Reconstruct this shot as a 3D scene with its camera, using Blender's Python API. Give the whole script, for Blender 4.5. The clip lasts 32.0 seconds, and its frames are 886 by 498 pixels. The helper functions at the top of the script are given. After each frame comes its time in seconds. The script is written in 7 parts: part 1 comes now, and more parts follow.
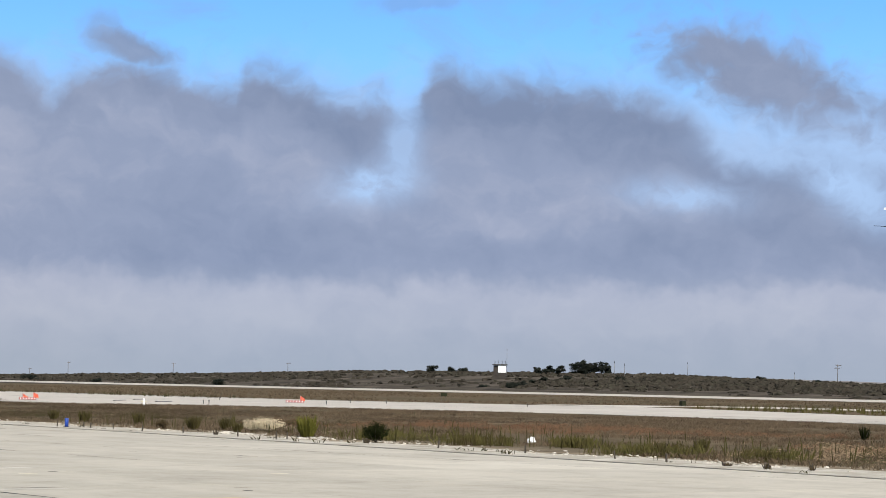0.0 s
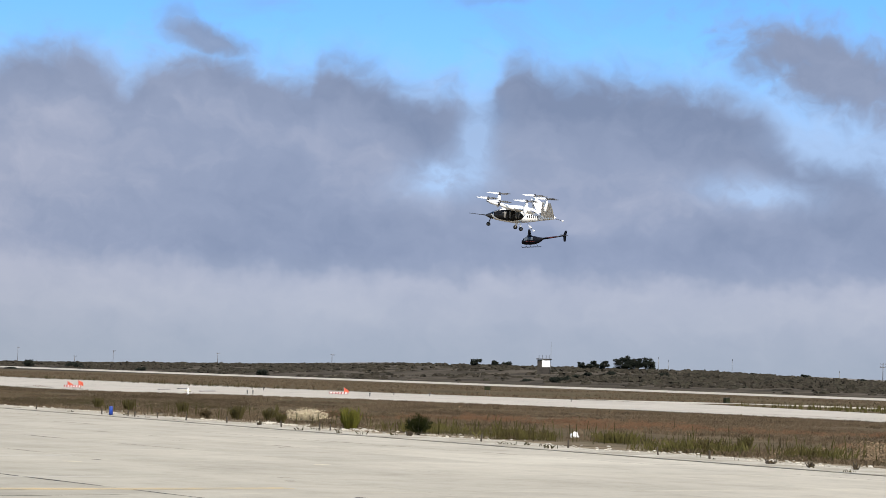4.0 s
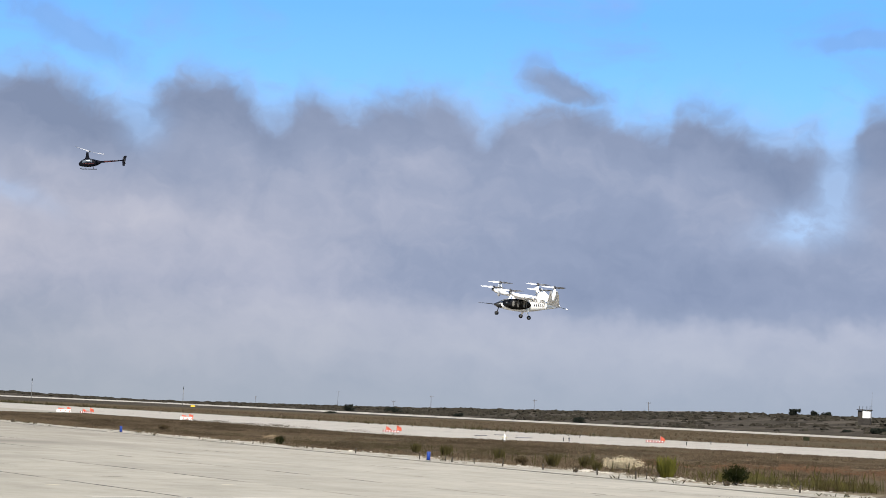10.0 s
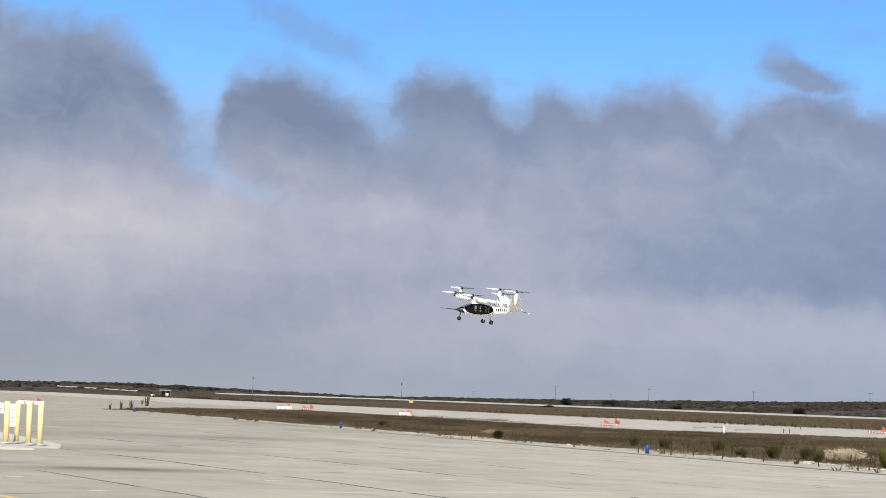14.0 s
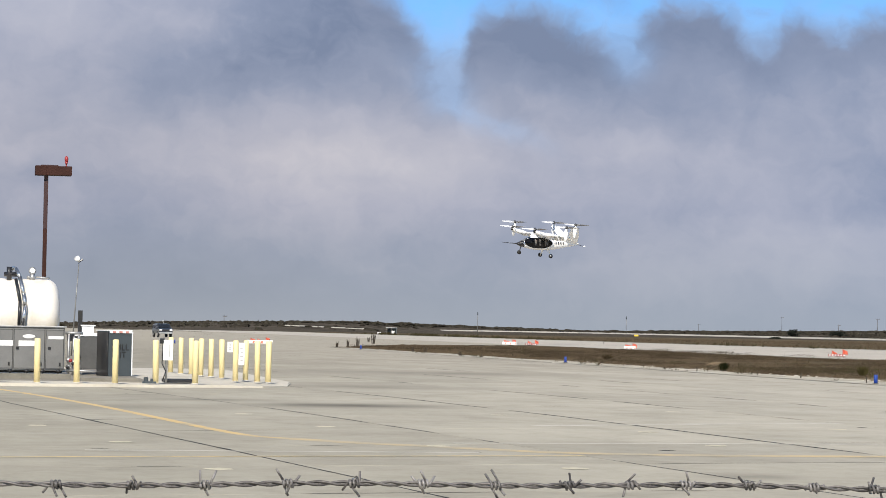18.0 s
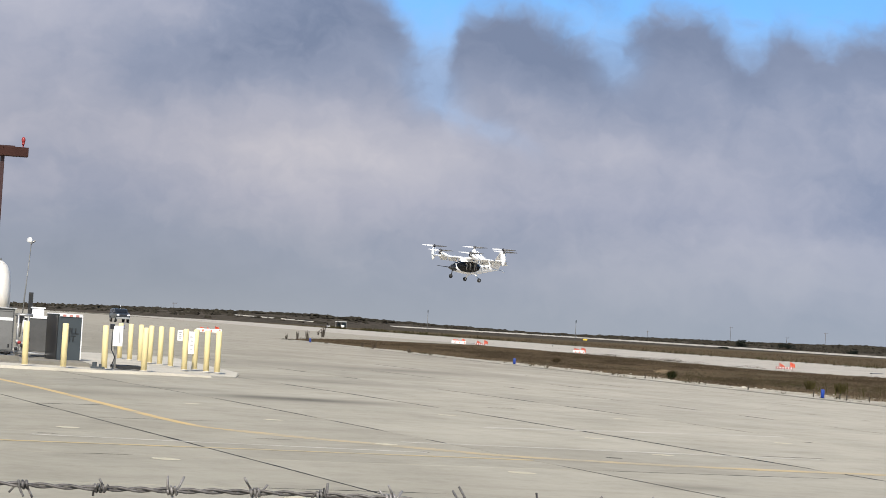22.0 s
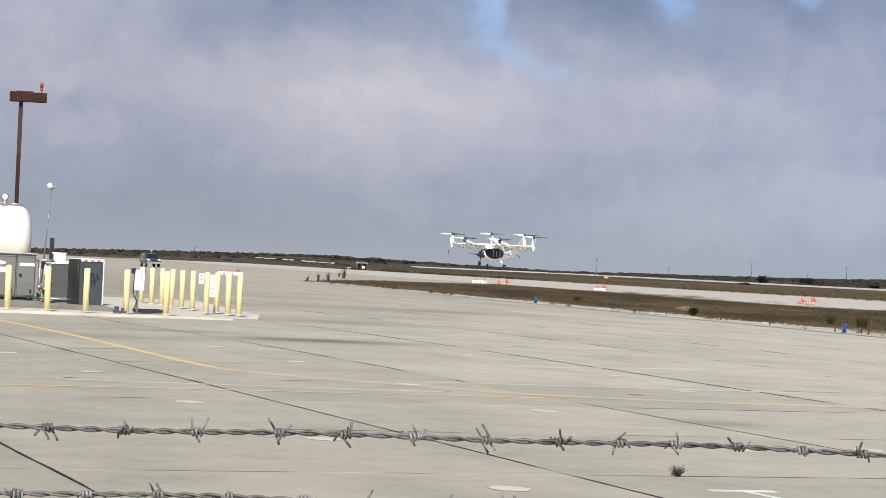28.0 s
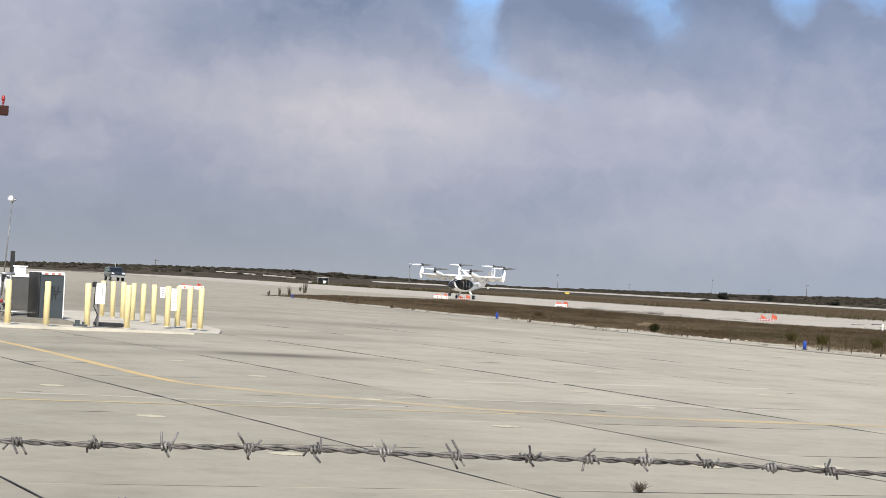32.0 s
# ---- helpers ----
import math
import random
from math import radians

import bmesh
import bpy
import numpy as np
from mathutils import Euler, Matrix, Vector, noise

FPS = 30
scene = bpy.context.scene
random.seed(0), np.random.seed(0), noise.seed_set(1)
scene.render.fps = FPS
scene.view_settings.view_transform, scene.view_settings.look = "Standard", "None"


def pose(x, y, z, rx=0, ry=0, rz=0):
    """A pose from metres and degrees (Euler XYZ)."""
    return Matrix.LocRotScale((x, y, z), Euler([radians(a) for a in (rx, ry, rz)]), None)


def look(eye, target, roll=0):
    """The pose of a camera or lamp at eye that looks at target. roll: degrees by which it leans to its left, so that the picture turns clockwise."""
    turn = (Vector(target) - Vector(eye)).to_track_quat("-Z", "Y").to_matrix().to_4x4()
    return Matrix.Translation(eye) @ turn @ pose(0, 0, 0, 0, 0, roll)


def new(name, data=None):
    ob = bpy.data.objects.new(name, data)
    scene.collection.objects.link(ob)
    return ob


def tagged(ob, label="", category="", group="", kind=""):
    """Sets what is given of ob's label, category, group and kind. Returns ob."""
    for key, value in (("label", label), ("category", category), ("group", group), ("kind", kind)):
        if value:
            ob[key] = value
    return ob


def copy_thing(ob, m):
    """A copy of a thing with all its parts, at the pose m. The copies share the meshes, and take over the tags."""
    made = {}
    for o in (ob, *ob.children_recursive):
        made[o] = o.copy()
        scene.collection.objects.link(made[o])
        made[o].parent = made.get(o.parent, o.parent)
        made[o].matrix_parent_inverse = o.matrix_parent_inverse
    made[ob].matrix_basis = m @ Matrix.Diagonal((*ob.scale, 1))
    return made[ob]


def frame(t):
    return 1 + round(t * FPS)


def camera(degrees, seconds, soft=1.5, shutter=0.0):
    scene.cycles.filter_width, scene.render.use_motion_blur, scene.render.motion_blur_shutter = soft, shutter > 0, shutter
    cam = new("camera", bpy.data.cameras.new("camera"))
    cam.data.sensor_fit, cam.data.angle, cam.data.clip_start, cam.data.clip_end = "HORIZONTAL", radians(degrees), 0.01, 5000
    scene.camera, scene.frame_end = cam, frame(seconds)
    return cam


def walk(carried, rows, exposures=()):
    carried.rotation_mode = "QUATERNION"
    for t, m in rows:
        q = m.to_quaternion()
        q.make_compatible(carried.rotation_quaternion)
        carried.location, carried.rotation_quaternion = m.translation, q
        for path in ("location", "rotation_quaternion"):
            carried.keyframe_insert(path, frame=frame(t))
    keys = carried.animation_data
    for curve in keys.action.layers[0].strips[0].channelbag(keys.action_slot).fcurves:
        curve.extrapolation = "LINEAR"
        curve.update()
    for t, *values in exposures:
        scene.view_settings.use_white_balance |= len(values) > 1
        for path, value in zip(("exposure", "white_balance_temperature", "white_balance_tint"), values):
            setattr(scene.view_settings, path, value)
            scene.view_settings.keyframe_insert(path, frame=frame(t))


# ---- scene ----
def cam_pose(side, height, yaw, pitch, lean):
    return pose(side * 0.99, side * -0.14, height, 90 + pitch, 0, yaw) @ pose(0, 0, 0, 0, 0, lean)


cam = camera(21.68, 32.0, soft=0.85)
walk(cam, [(t, cam_pose(s, h, yaw, pitch, lean)) for t, s, h, yaw, pitch, lean in [
    # seconds, step to the right, eye height, yaw, pitch, lean
    (0.0, 0.000, 1.600, -32.37, 3.37, 0.98),
    (0.5, 0.000, 1.600, -32.21, 3.45, 1.10),
    (1.0, 0.000, 1.600, -32.92, 3.71, 1.55),
    (1.5, 0.000, 1.600, -33.47, 3.93, 1.97),
    (2.0, 0.000, 1.600, -33.18, 3.95, 2.10),
    (2.5, 0.000, 1.600, -32.59, 3.78, 2.07),
    (3.0, 0.000, 1.600, -32.09, 3.48, 1.99),
    (3.5, 0.000, 1.600, -31.65, 3.19, 1.88),
    (5.5, 0.000, 1.600, -29.92, 3.59, 2.19),
    (6.0, 0.000, 1.600, -29.43, 3.71, 2.48),
    (6.5, 0.000, 1.600, -29.03, 3.72, 2.58),
    (7.0, 0.000, 1.600, -28.44, 3.52, 2.76),
    (7.5, 0.000, 1.600, -27.43, 3.38, 2.43),
    (8.0, 0.000, 1.600, -26.23, 3.74, 2.04),
    (8.5, 0.000, 1.600, -25.28, 4.21, 2.01),
    (9.0, 0.000, 1.600, -24.61, 4.33, 2.19),
    (9.5, 0.000, 1.600, -24.03, 4.15, 2.38),
    (10.0, 0.000, 1.600, -23.36, 4.06, 2.52),
    (10.5, 0.000, 1.600, -22.70, 3.96, 2.50),
    (11.0, 0.000, 1.600, -22.08, 3.74, 2.32),
    (11.5, 0.000, 1.600, -21.53, 3.55, 2.14),
    (12.0, 0.000, 1.600, -21.06, 3.46, 1.90),
    (12.5, 0.000, 1.600, -20.46, 3.48, 1.94),
    (13.0, 0.000, 1.600, -19.54, 3.60, 1.90),
    (13.5, 0.000, 1.600, -18.54, 3.78, 1.89),
    (14.0, 0.000, 1.600, -18.04, 3.71, 1.87),
    (14.5, 0.004, 1.597, -17.79, 3.24, 1.90),
    (16.5, 0.021, 1.587, -16.05, 2.81, 2.29),
    (17.0, 0.025, 1.584, -14.89, 2.75, 2.15),
    (17.5, 0.030, 1.581, -13.39, 2.44, 1.56),
    (18.0, 0.034, 1.579, -12.57, 1.97, 0.98),
    (18.5, 0.048, 1.588, -12.81, 1.62, 1.03),
    (19.0, 0.031, 1.585, -12.94, 1.50, 1.43),
    (19.5, 0.017, 1.593, -12.72, 1.45, 2.00),
    (20.0, 0.005, 1.592, -12.72, 1.48, 2.49),
    (20.5, 0.002, 1.604, -13.02, 1.63, 2.88),
    (21.0, -0.006, 1.608, -13.45, 1.85, 3.21),
    (21.5, -0.012, 1.614, -13.72, 1.94, 3.40),
    (22.0, -0.011, 1.611, -13.74, 1.94, 3.36),
    (22.5, -0.002, 1.608, -13.48, 1.72, 2.98),
    (23.0, 0.017, 1.602, -13.00, 1.33, 2.40),
    (23.5, 0.012, 1.597, -12.51, 0.85, 1.93),
    (24.0, 0.011, 1.602, -12.36, 0.35, 1.68),
    (24.5, 0.006, 1.597, -12.56, -0.06, 1.62),
    (25.0, -0.000, 1.600, -12.80, -0.35, 1.65),
    (25.5, -0.004, 1.596, -13.06, -0.40, 1.96),
    (27.5, -0.006, 1.606, -13.49, 0.29, 2.64),
    (28.0, -0.012, 1.608, -13.32, 0.43, 2.57),
    (28.5, -0.011, 1.610, -13.04, 0.55, 2.53),
    (29.0, -0.009, 1.608, -12.67, 0.60, 2.45),
    (29.5, -0.012, 1.608, -12.41, 0.59, 2.51),
    (30.0, -0.026, 1.611, -12.51, 0.52, 2.63),
    (30.5, -0.035, 1.610, -12.88, 0.56, 2.80),
    (31.0, -0.040, 1.610, -13.29, 0.77, 2.95),
    (31.5, -0.038, 1.614, -13.67, 0.90, 2.94),
    (32.0, -0.029, 1.608, -14.26, 0.85, 2.87),
]], exposures=[(0, 0.31), (10, 0.33), (13, 0.25), (18, 0.19), (22, 0.17), (25, 0.30), (28, 0.26), (32, 0.26)])

# ---- light ----
SUN_EL, SUN_AZ = 40.0, 197.0  # the sun stands behind the camera, a little to the left (azimuth clockwise from +Y)
world = bpy.data.worlds.new("sky")
scene.world = world
world.use_nodes = True
wn = world.node_tree.nodes
wl = world.node_tree.links
sky = wn.new("ShaderNodeTexSky")
sky.sky_type = "NISHITA"
sky.sun_disc = False
sky.sun_elevation = radians(SUN_EL)
sky.sun_rotation = radians(SUN_AZ)
sky.ozone_density = 3.0
sky.dust_density = 0.3
sky.air_density = 1.0
wn["Background"].inputs["Strength"].default_value = 0.10
wl.new(sky.outputs["Color"], wn["Background"].inputs["Color"])

sun_data = bpy.data.lights.new("sun", "SUN")
sun_data.energy = 5.0
sun_data.angle = radians(0.6)
sun_data.color = (1.0, 0.93, 0.82)
sun = new("sun", sun_data)
sa, se = radians(SUN_AZ), radians(SUN_EL)
sun_dir = Vector((math.sin(sa) * math.cos(se), math.cos(sa) * math.cos(se), math.sin(se)))
sun.matrix_world = look(sun_dir * 100, (0, 0, 0))


# ---- materials ----
def nodes_of(name):
    m = bpy.data.materials.new(name)
    m.use_nodes = True
    nt = m.node_tree
    return m, nt, nt.nodes["Principled BSDF"]


def ramp(nt, fac, stops):
    r = nt.nodes.new("ShaderNodeValToRGB")
    els = r.color_ramp.elements
    while len(els) < len(stops):
        els.new(0.5)
    for e, (pos, col) in zip(els, stops):
        e.position = pos
        e.color = (*col, 1)
    nt.links.new(fac, r.inputs["Fac"])
    return r.outputs["Color"]


def noise_fac(nt, vec, scale, detail=6.0, rough=0.6, distort=0.0):
    n = nt.nodes.new("ShaderNodeTexNoise")
    n.inputs["Scale"].default_value = scale
    n.inputs["Detail"].default_value = detail
    n.inputs["Roughness"].default_value = rough
    n.inputs["Distortion"].default_value = distort
    if vec is not None:
        nt.links.new(vec, n.inputs["Vector"])
    return n.outputs["Fac"]


def mix_col(nt, fac, a, b, mode="MIX"):
    m = nt.nodes.new("ShaderNodeMix")
    m.data_type = "RGBA"
    m.blend_type = mode
    for sock, val in ((m.inputs[0], fac), (m.inputs[6], a), (m.inputs[7], b)):
        if isinstance(val, (int, float)):
            sock.default_value = val
        elif isinstance(val, tuple):
            sock.default_value = (*val, 1)
        else:
            nt.links.new(val, sock)
    return m.outputs[2]


def calc(nt, op, a, b=None, c=None, clamp=False):
    m = nt.nodes.new("ShaderNodeMath")
    m.operation = op
    m.use_clamp = clamp
    for i, val in enumerate((a, b, c)):
        if val is None:
            continue
        if isinstance(val, (int, float)):
            m.inputs[i].default_value = val
        else:
            nt.links.new(val, m.inputs[i])
    return m.outputs[0]


def coords(nt, kind="Object"):
    return nt.nodes.new("ShaderNodeTexCoord").outputs[kind]


def world_pos(nt):
    return nt.nodes.new("ShaderNodeNewGeometry").outputs["Position"]


def bump(nt, bsdf, height, strength=0.3, dist=0.02):
    b = nt.nodes.new("ShaderNodeBump")
    b.inputs["Strength"].default_value = strength
    b.inputs["Distance"].default_value = dist
    nt.links.new(height, b.inputs["Height"])
    nt.links.new(b.outputs["Normal"], bsdf.inputs["Normal"])


def surface(name, col, rough=0.6, metal=0.0, var=0.15, scale=3.0, fine=40.0, relief=0.0, tint=None, coat=0.0, spec=0.5):
    """A painted or raw surface: base colour with broad stains and fine grain."""
    m, nt, b = nodes_of(name)
    vec = coords(nt)
    big = noise_fac(nt, vec, scale, 5)
    small = noise_fac(nt, vec, fine, 3)
    dark = tuple(c * (1 - var) for c in col) if tint is None else tint
    light = tuple(min(1, c * (1 + var * 0.6)) for c in col)
    c1 = ramp(nt, big, [(0.3, dark), (0.52, col), (0.75, light)])
    c2 = mix_col(nt, 0.25, c1, ramp(nt, small, [(0.3, tuple(c * 0.75 for c in col)), (0.7, light)]))
    nt.links.new(c2, b.inputs["Base Color"])
    b.inputs["Roughness"].default_value = rough
    b.inputs["Metallic"].default_value = metal
    b.inputs["Coat Weight"].default_value = coat
    b.inputs["Specular IOR Level"].default_value = spec
    if relief:
        bump(nt, b, small, relief, 0.01)
    return m


# ---- geometry helpers ----
def mesh_of(name, bm, material, smooth=False):
    me = bpy.data.meshes.new(name)
    bm.normal_update()
    bm.to_mesh(me)
    bm.free()
    if smooth:
        for pgn in me.polygons:
            pgn.use_smooth = True
    for mt in (material if isinstance(material, (list, tuple)) else [material]):
        me.materials.append(mt)
    return me


def thing(name, bm, material, label, category, kind="", group="", smooth=False):
    return tagged(new(name, mesh_of(name, bm, material, smooth)), label, category, group, kind)


def empty(name, label, category, group="", kind=""):
    e = new(name)
    e.empty_display_size = 0.2
    return tagged(e, label, category, group, kind)


def part(name, bm, material, parent, label="", smooth=False):
    ob = new(name, mesh_of(name, bm, material, smooth))
    ob.parent = parent
    return tagged(ob, label)


def box(bm, x, y, z, sx, sy, sz, bevel=0.0, turn=None):
    """A box centred on x, y with its base at z."""
    m = Matrix.Translation((x, y, z + sz / 2))
    if turn is not None:
        m = m @ turn
    got = bmesh.ops.create_cube(bm, size=1.0, matrix=m @ Matrix.Diagonal((sx, sy, sz, 1)))
    if bevel:
        edges = {e for v in got["verts"] for e in v.link_edges}
        bmesh.ops.bevel(bm, geom=list(edges), offset=bevel, segments=2, affect="EDGES", profile=0.7)


def rod(bm, a, b, r0, r1=None, n=10):
    """A round bar from a to b."""
    a, b = Vector(a), Vector(b)
    r1 = r0 if r1 is None else r1
    q = (b - a).to_track_quat("Z", "Y").to_matrix().to_4x4()
    m = Matrix.Translation((a + b) / 2) @ q
    bmesh.ops.create_cone(bm, cap_ends=True, segments=n, radius1=r0, radius2=r1, depth=(b - a).length, matrix=m)


def ball(bm, c, r, sx=1, sy=1, sz=1, u=12, v=8):
    bmesh.ops.create_uvsphere(bm, u_segments=u, v_segments=v, radius=r, matrix=Matrix.Translation(c) @ Matrix.Diagonal((sx, sy, sz, 1)))


def loft(bm, rings, close_ends=True):
    """Joins rings of points (same count) into a skin."""
    vs = [[bm.verts.new(q) for q in ring] for ring in rings]
    n = len(vs[0])
    for a, b in zip(vs, vs[1:]):
        for i in range(n):
            bm.faces.new((a[i], a[(i + 1) % n], b[(i + 1) % n], b[i]))
    if close_ends:
        bm.faces.new(vs[0][::-1])
        bm.faces.new(vs[-1])
    bmesh.ops.recalc_face_normals(bm, faces=bm.faces)
    return vs


def ring_x(x, zc, hw, hh, n=28, power=2.2, yc=0.0):
    """An oval ring across the x axis."""
    out = []
    for i in range(n):
        a = 2 * math.pi * i / n
        c, s = math.cos(a), math.sin(a)
        out.append((x, yc + hw * math.copysign(abs(c) ** (2 / power), c), zc + hh * math.copysign(abs(s) ** (2 / power), s)))
    return out


def foil(le, chord, thick, up=(0, 0, 1), back=(-1, 0, 0), n=14):
    """An aerofoil ring: nose at le, chord along back, thickness along up."""
    le, up, back = Vector(le), Vector(up).normalized(), Vector(back).normalized()
    out = []
    for i in range(n):
        a = 2 * math.pi * i / n
        u = 0.5 * (1 - math.cos(a))
        h = thick * (1.48 * math.sqrt(max(u, 0)) - 0.63 * u - 1.76 * u * u + 1.42 * u ** 3 - 0.51 * u ** 4)
        out.append(tuple(le + back * (u * chord) + up * (h * chord * (1 if a <= math.pi else -0.7))))
    return out


def polar(az, d, z=0.0):
    """A place by its bearing (degrees to the right of the runway's direction) and distance."""
    return (d * math.sin(radians(az)), d * math.cos(radians(az)), z)


# ---- colours of the place ----
def make_concrete(name, base, dark, light, stains=(), darken=0.0):
    m, nt, b = nodes_of(name)
    pos = world_pos(nt)
    big = noise_fac(nt, pos, 0.12, 6, 0.65)
    mid = noise_fac(nt, pos, 0.9, 6, 0.7, 0.4)
    fine = noise_fac(nt, pos, 14.0, 4)
    streak_map = nt.nodes.new("ShaderNodeMapping")
    streak_map.inputs["Scale"].default_value = (1.1, 0.28, 1.0)
    streak_map.inputs["Rotation"].default_value = (0, 0, radians(8))
    nt.links.new(pos, streak_map.inputs["Vector"])
    streak = noise_fac(nt, streak_map.outputs["Vector"], 0.5, 5, 0.6)
    c = ramp(nt, big, [(0.36, dark), (0.5, base), (0.64, light)])
    c = mix_col(nt, 0.45, c, ramp(nt, streak, [(0.38, dark), (0.52, base), (0.66, light)]))
    c = mix_col(nt, 0.32, c, ramp(nt, mid, [(0.34, tuple(k * 0.75 for k in dark)), (0.5, base), (0.66, light)]))
    blot = noise_fac(nt, pos, 3.2, 5, 0.75, 0.6)
    c = mix_col(nt, 0.09, c, ramp(nt, blot, [(0.36, tuple(k * 0.55 for k in dark)), (0.48, base), (0.62, light)]))
    c = mix_col(nt, 0.07, c, ramp(nt, fine, [(0.35, tuple(k * 0.6 for k in base)), (0.6, light)]))
    for x0, y0, rx, ry, deep in stains:
        sp = nt.nodes.new("ShaderNodeSeparateXYZ")
        nt.links.new(pos, sp.inputs[0])
        dx = calc(nt, "POWER", calc(nt, "ABSOLUTE", calc(nt, "DIVIDE", calc(nt, "SUBTRACT", sp.outputs[0], x0), rx)), 2.0)
        dy = calc(nt, "POWER", calc(nt, "ABSOLUTE", calc(nt, "DIVIDE", calc(nt, "SUBTRACT", sp.outputs[1], y0), ry)), 2.0)
        spot = calc(nt, "MULTIPLY", calc(nt, "EXPONENT", calc(nt, "MULTIPLY", calc(nt, "ADD", dx, dy), -1.0)), calc(nt, "MULTIPLY_ADD", mid, 1.6, deep - 0.8), clamp=True)
        c = mix_col(nt, spot, c, tuple(k * 0.5 for k in dark))
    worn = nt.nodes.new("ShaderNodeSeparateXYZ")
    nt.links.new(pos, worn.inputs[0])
    # darker towards low x, the boundary broken up by noise
    left_mask = calc(nt, "DIVIDE", calc(nt, "SUBTRACT", calc(nt, "MULTIPLY_ADD", big, 12.0, 17.0), worn.outputs[0]), 20.0, clamp=True)
    c = mix_col(nt, calc(nt, "MULTIPLY", left_mask, darken), c, mix_col(nt, 1.0, c, (0.77, 0.775, 0.76), "MULTIPLY"))
    # darker again towards high y
    far_mask = calc(nt, "DIVIDE", calc(nt, "SUBTRACT", calc(nt, "MULTIPLY_ADD", big, 40.0, worn.outputs[1]), 76.0), 45.0, clamp=True)
    c = mix_col(nt, calc(nt, "MULTIPLY", far_mask, darken), c, mix_col(nt, 1.0, c, (0.80, 0.79, 0.775), "MULTIPLY"))
    info = nt.nodes.new("ShaderNodeObjectInfo")
    shade = calc(nt, "MULTIPLY_ADD", info.outputs["Random"], 0.16, 0.92)
    c = mix_col(nt, 1.0, c, shade, "MULTIPLY")
    nt.links.new(c, b.inputs["Base Color"])
    b.inputs["Roughness"].default_value = 0.9
    b.inputs["Specular IOR Level"].default_value = 0.12
    bump(nt, b, fine, 0.25, 0.01)
    return m


MAT = {}
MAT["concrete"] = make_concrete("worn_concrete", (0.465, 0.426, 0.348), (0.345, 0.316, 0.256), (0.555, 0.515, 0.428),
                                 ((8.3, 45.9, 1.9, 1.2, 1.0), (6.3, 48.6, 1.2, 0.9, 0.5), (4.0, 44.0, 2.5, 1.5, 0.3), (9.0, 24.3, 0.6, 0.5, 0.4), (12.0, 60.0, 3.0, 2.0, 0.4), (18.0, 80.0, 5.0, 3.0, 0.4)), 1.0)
MAT["runway"] = make_concrete("pale_runway", (0.475, 0.434, 0.37), (0.39, 0.355, 0.30), (0.56, 0.515, 0.45))


def make_joint():
    """Black filler, grown over with grit in places on the outer slabs."""
    m, nt, b = nodes_of("joint_filler")
    pos = world_pos(nt)
    sp = nt.nodes.new("ShaderNodeSeparateXYZ")
    nt.links.new(pos, sp.inputs[0])
    outer = calc(nt, "DIVIDE", calc(nt, "SUBTRACT", sp.outputs[0], 11.0), 6.0, clamp=True)
    grit = ramp(nt, noise_fac(nt, pos, 0.32, 3, 0.6), [(0.46, (0, 0, 0)), (0.52, (1, 1, 1))])
    c = mix_col(nt, calc(nt, "MULTIPLY", outer, grit), (0.020, 0.019, 0.017), (0.40, 0.365, 0.30))
    nt.links.new(c, b.inputs["Base Color"])
    b.inputs["Roughness"].default_value = 0.95
    b.inputs["Specular IOR Level"].default_value = 0.0
    return m


MAT["joint"] = make_joint()


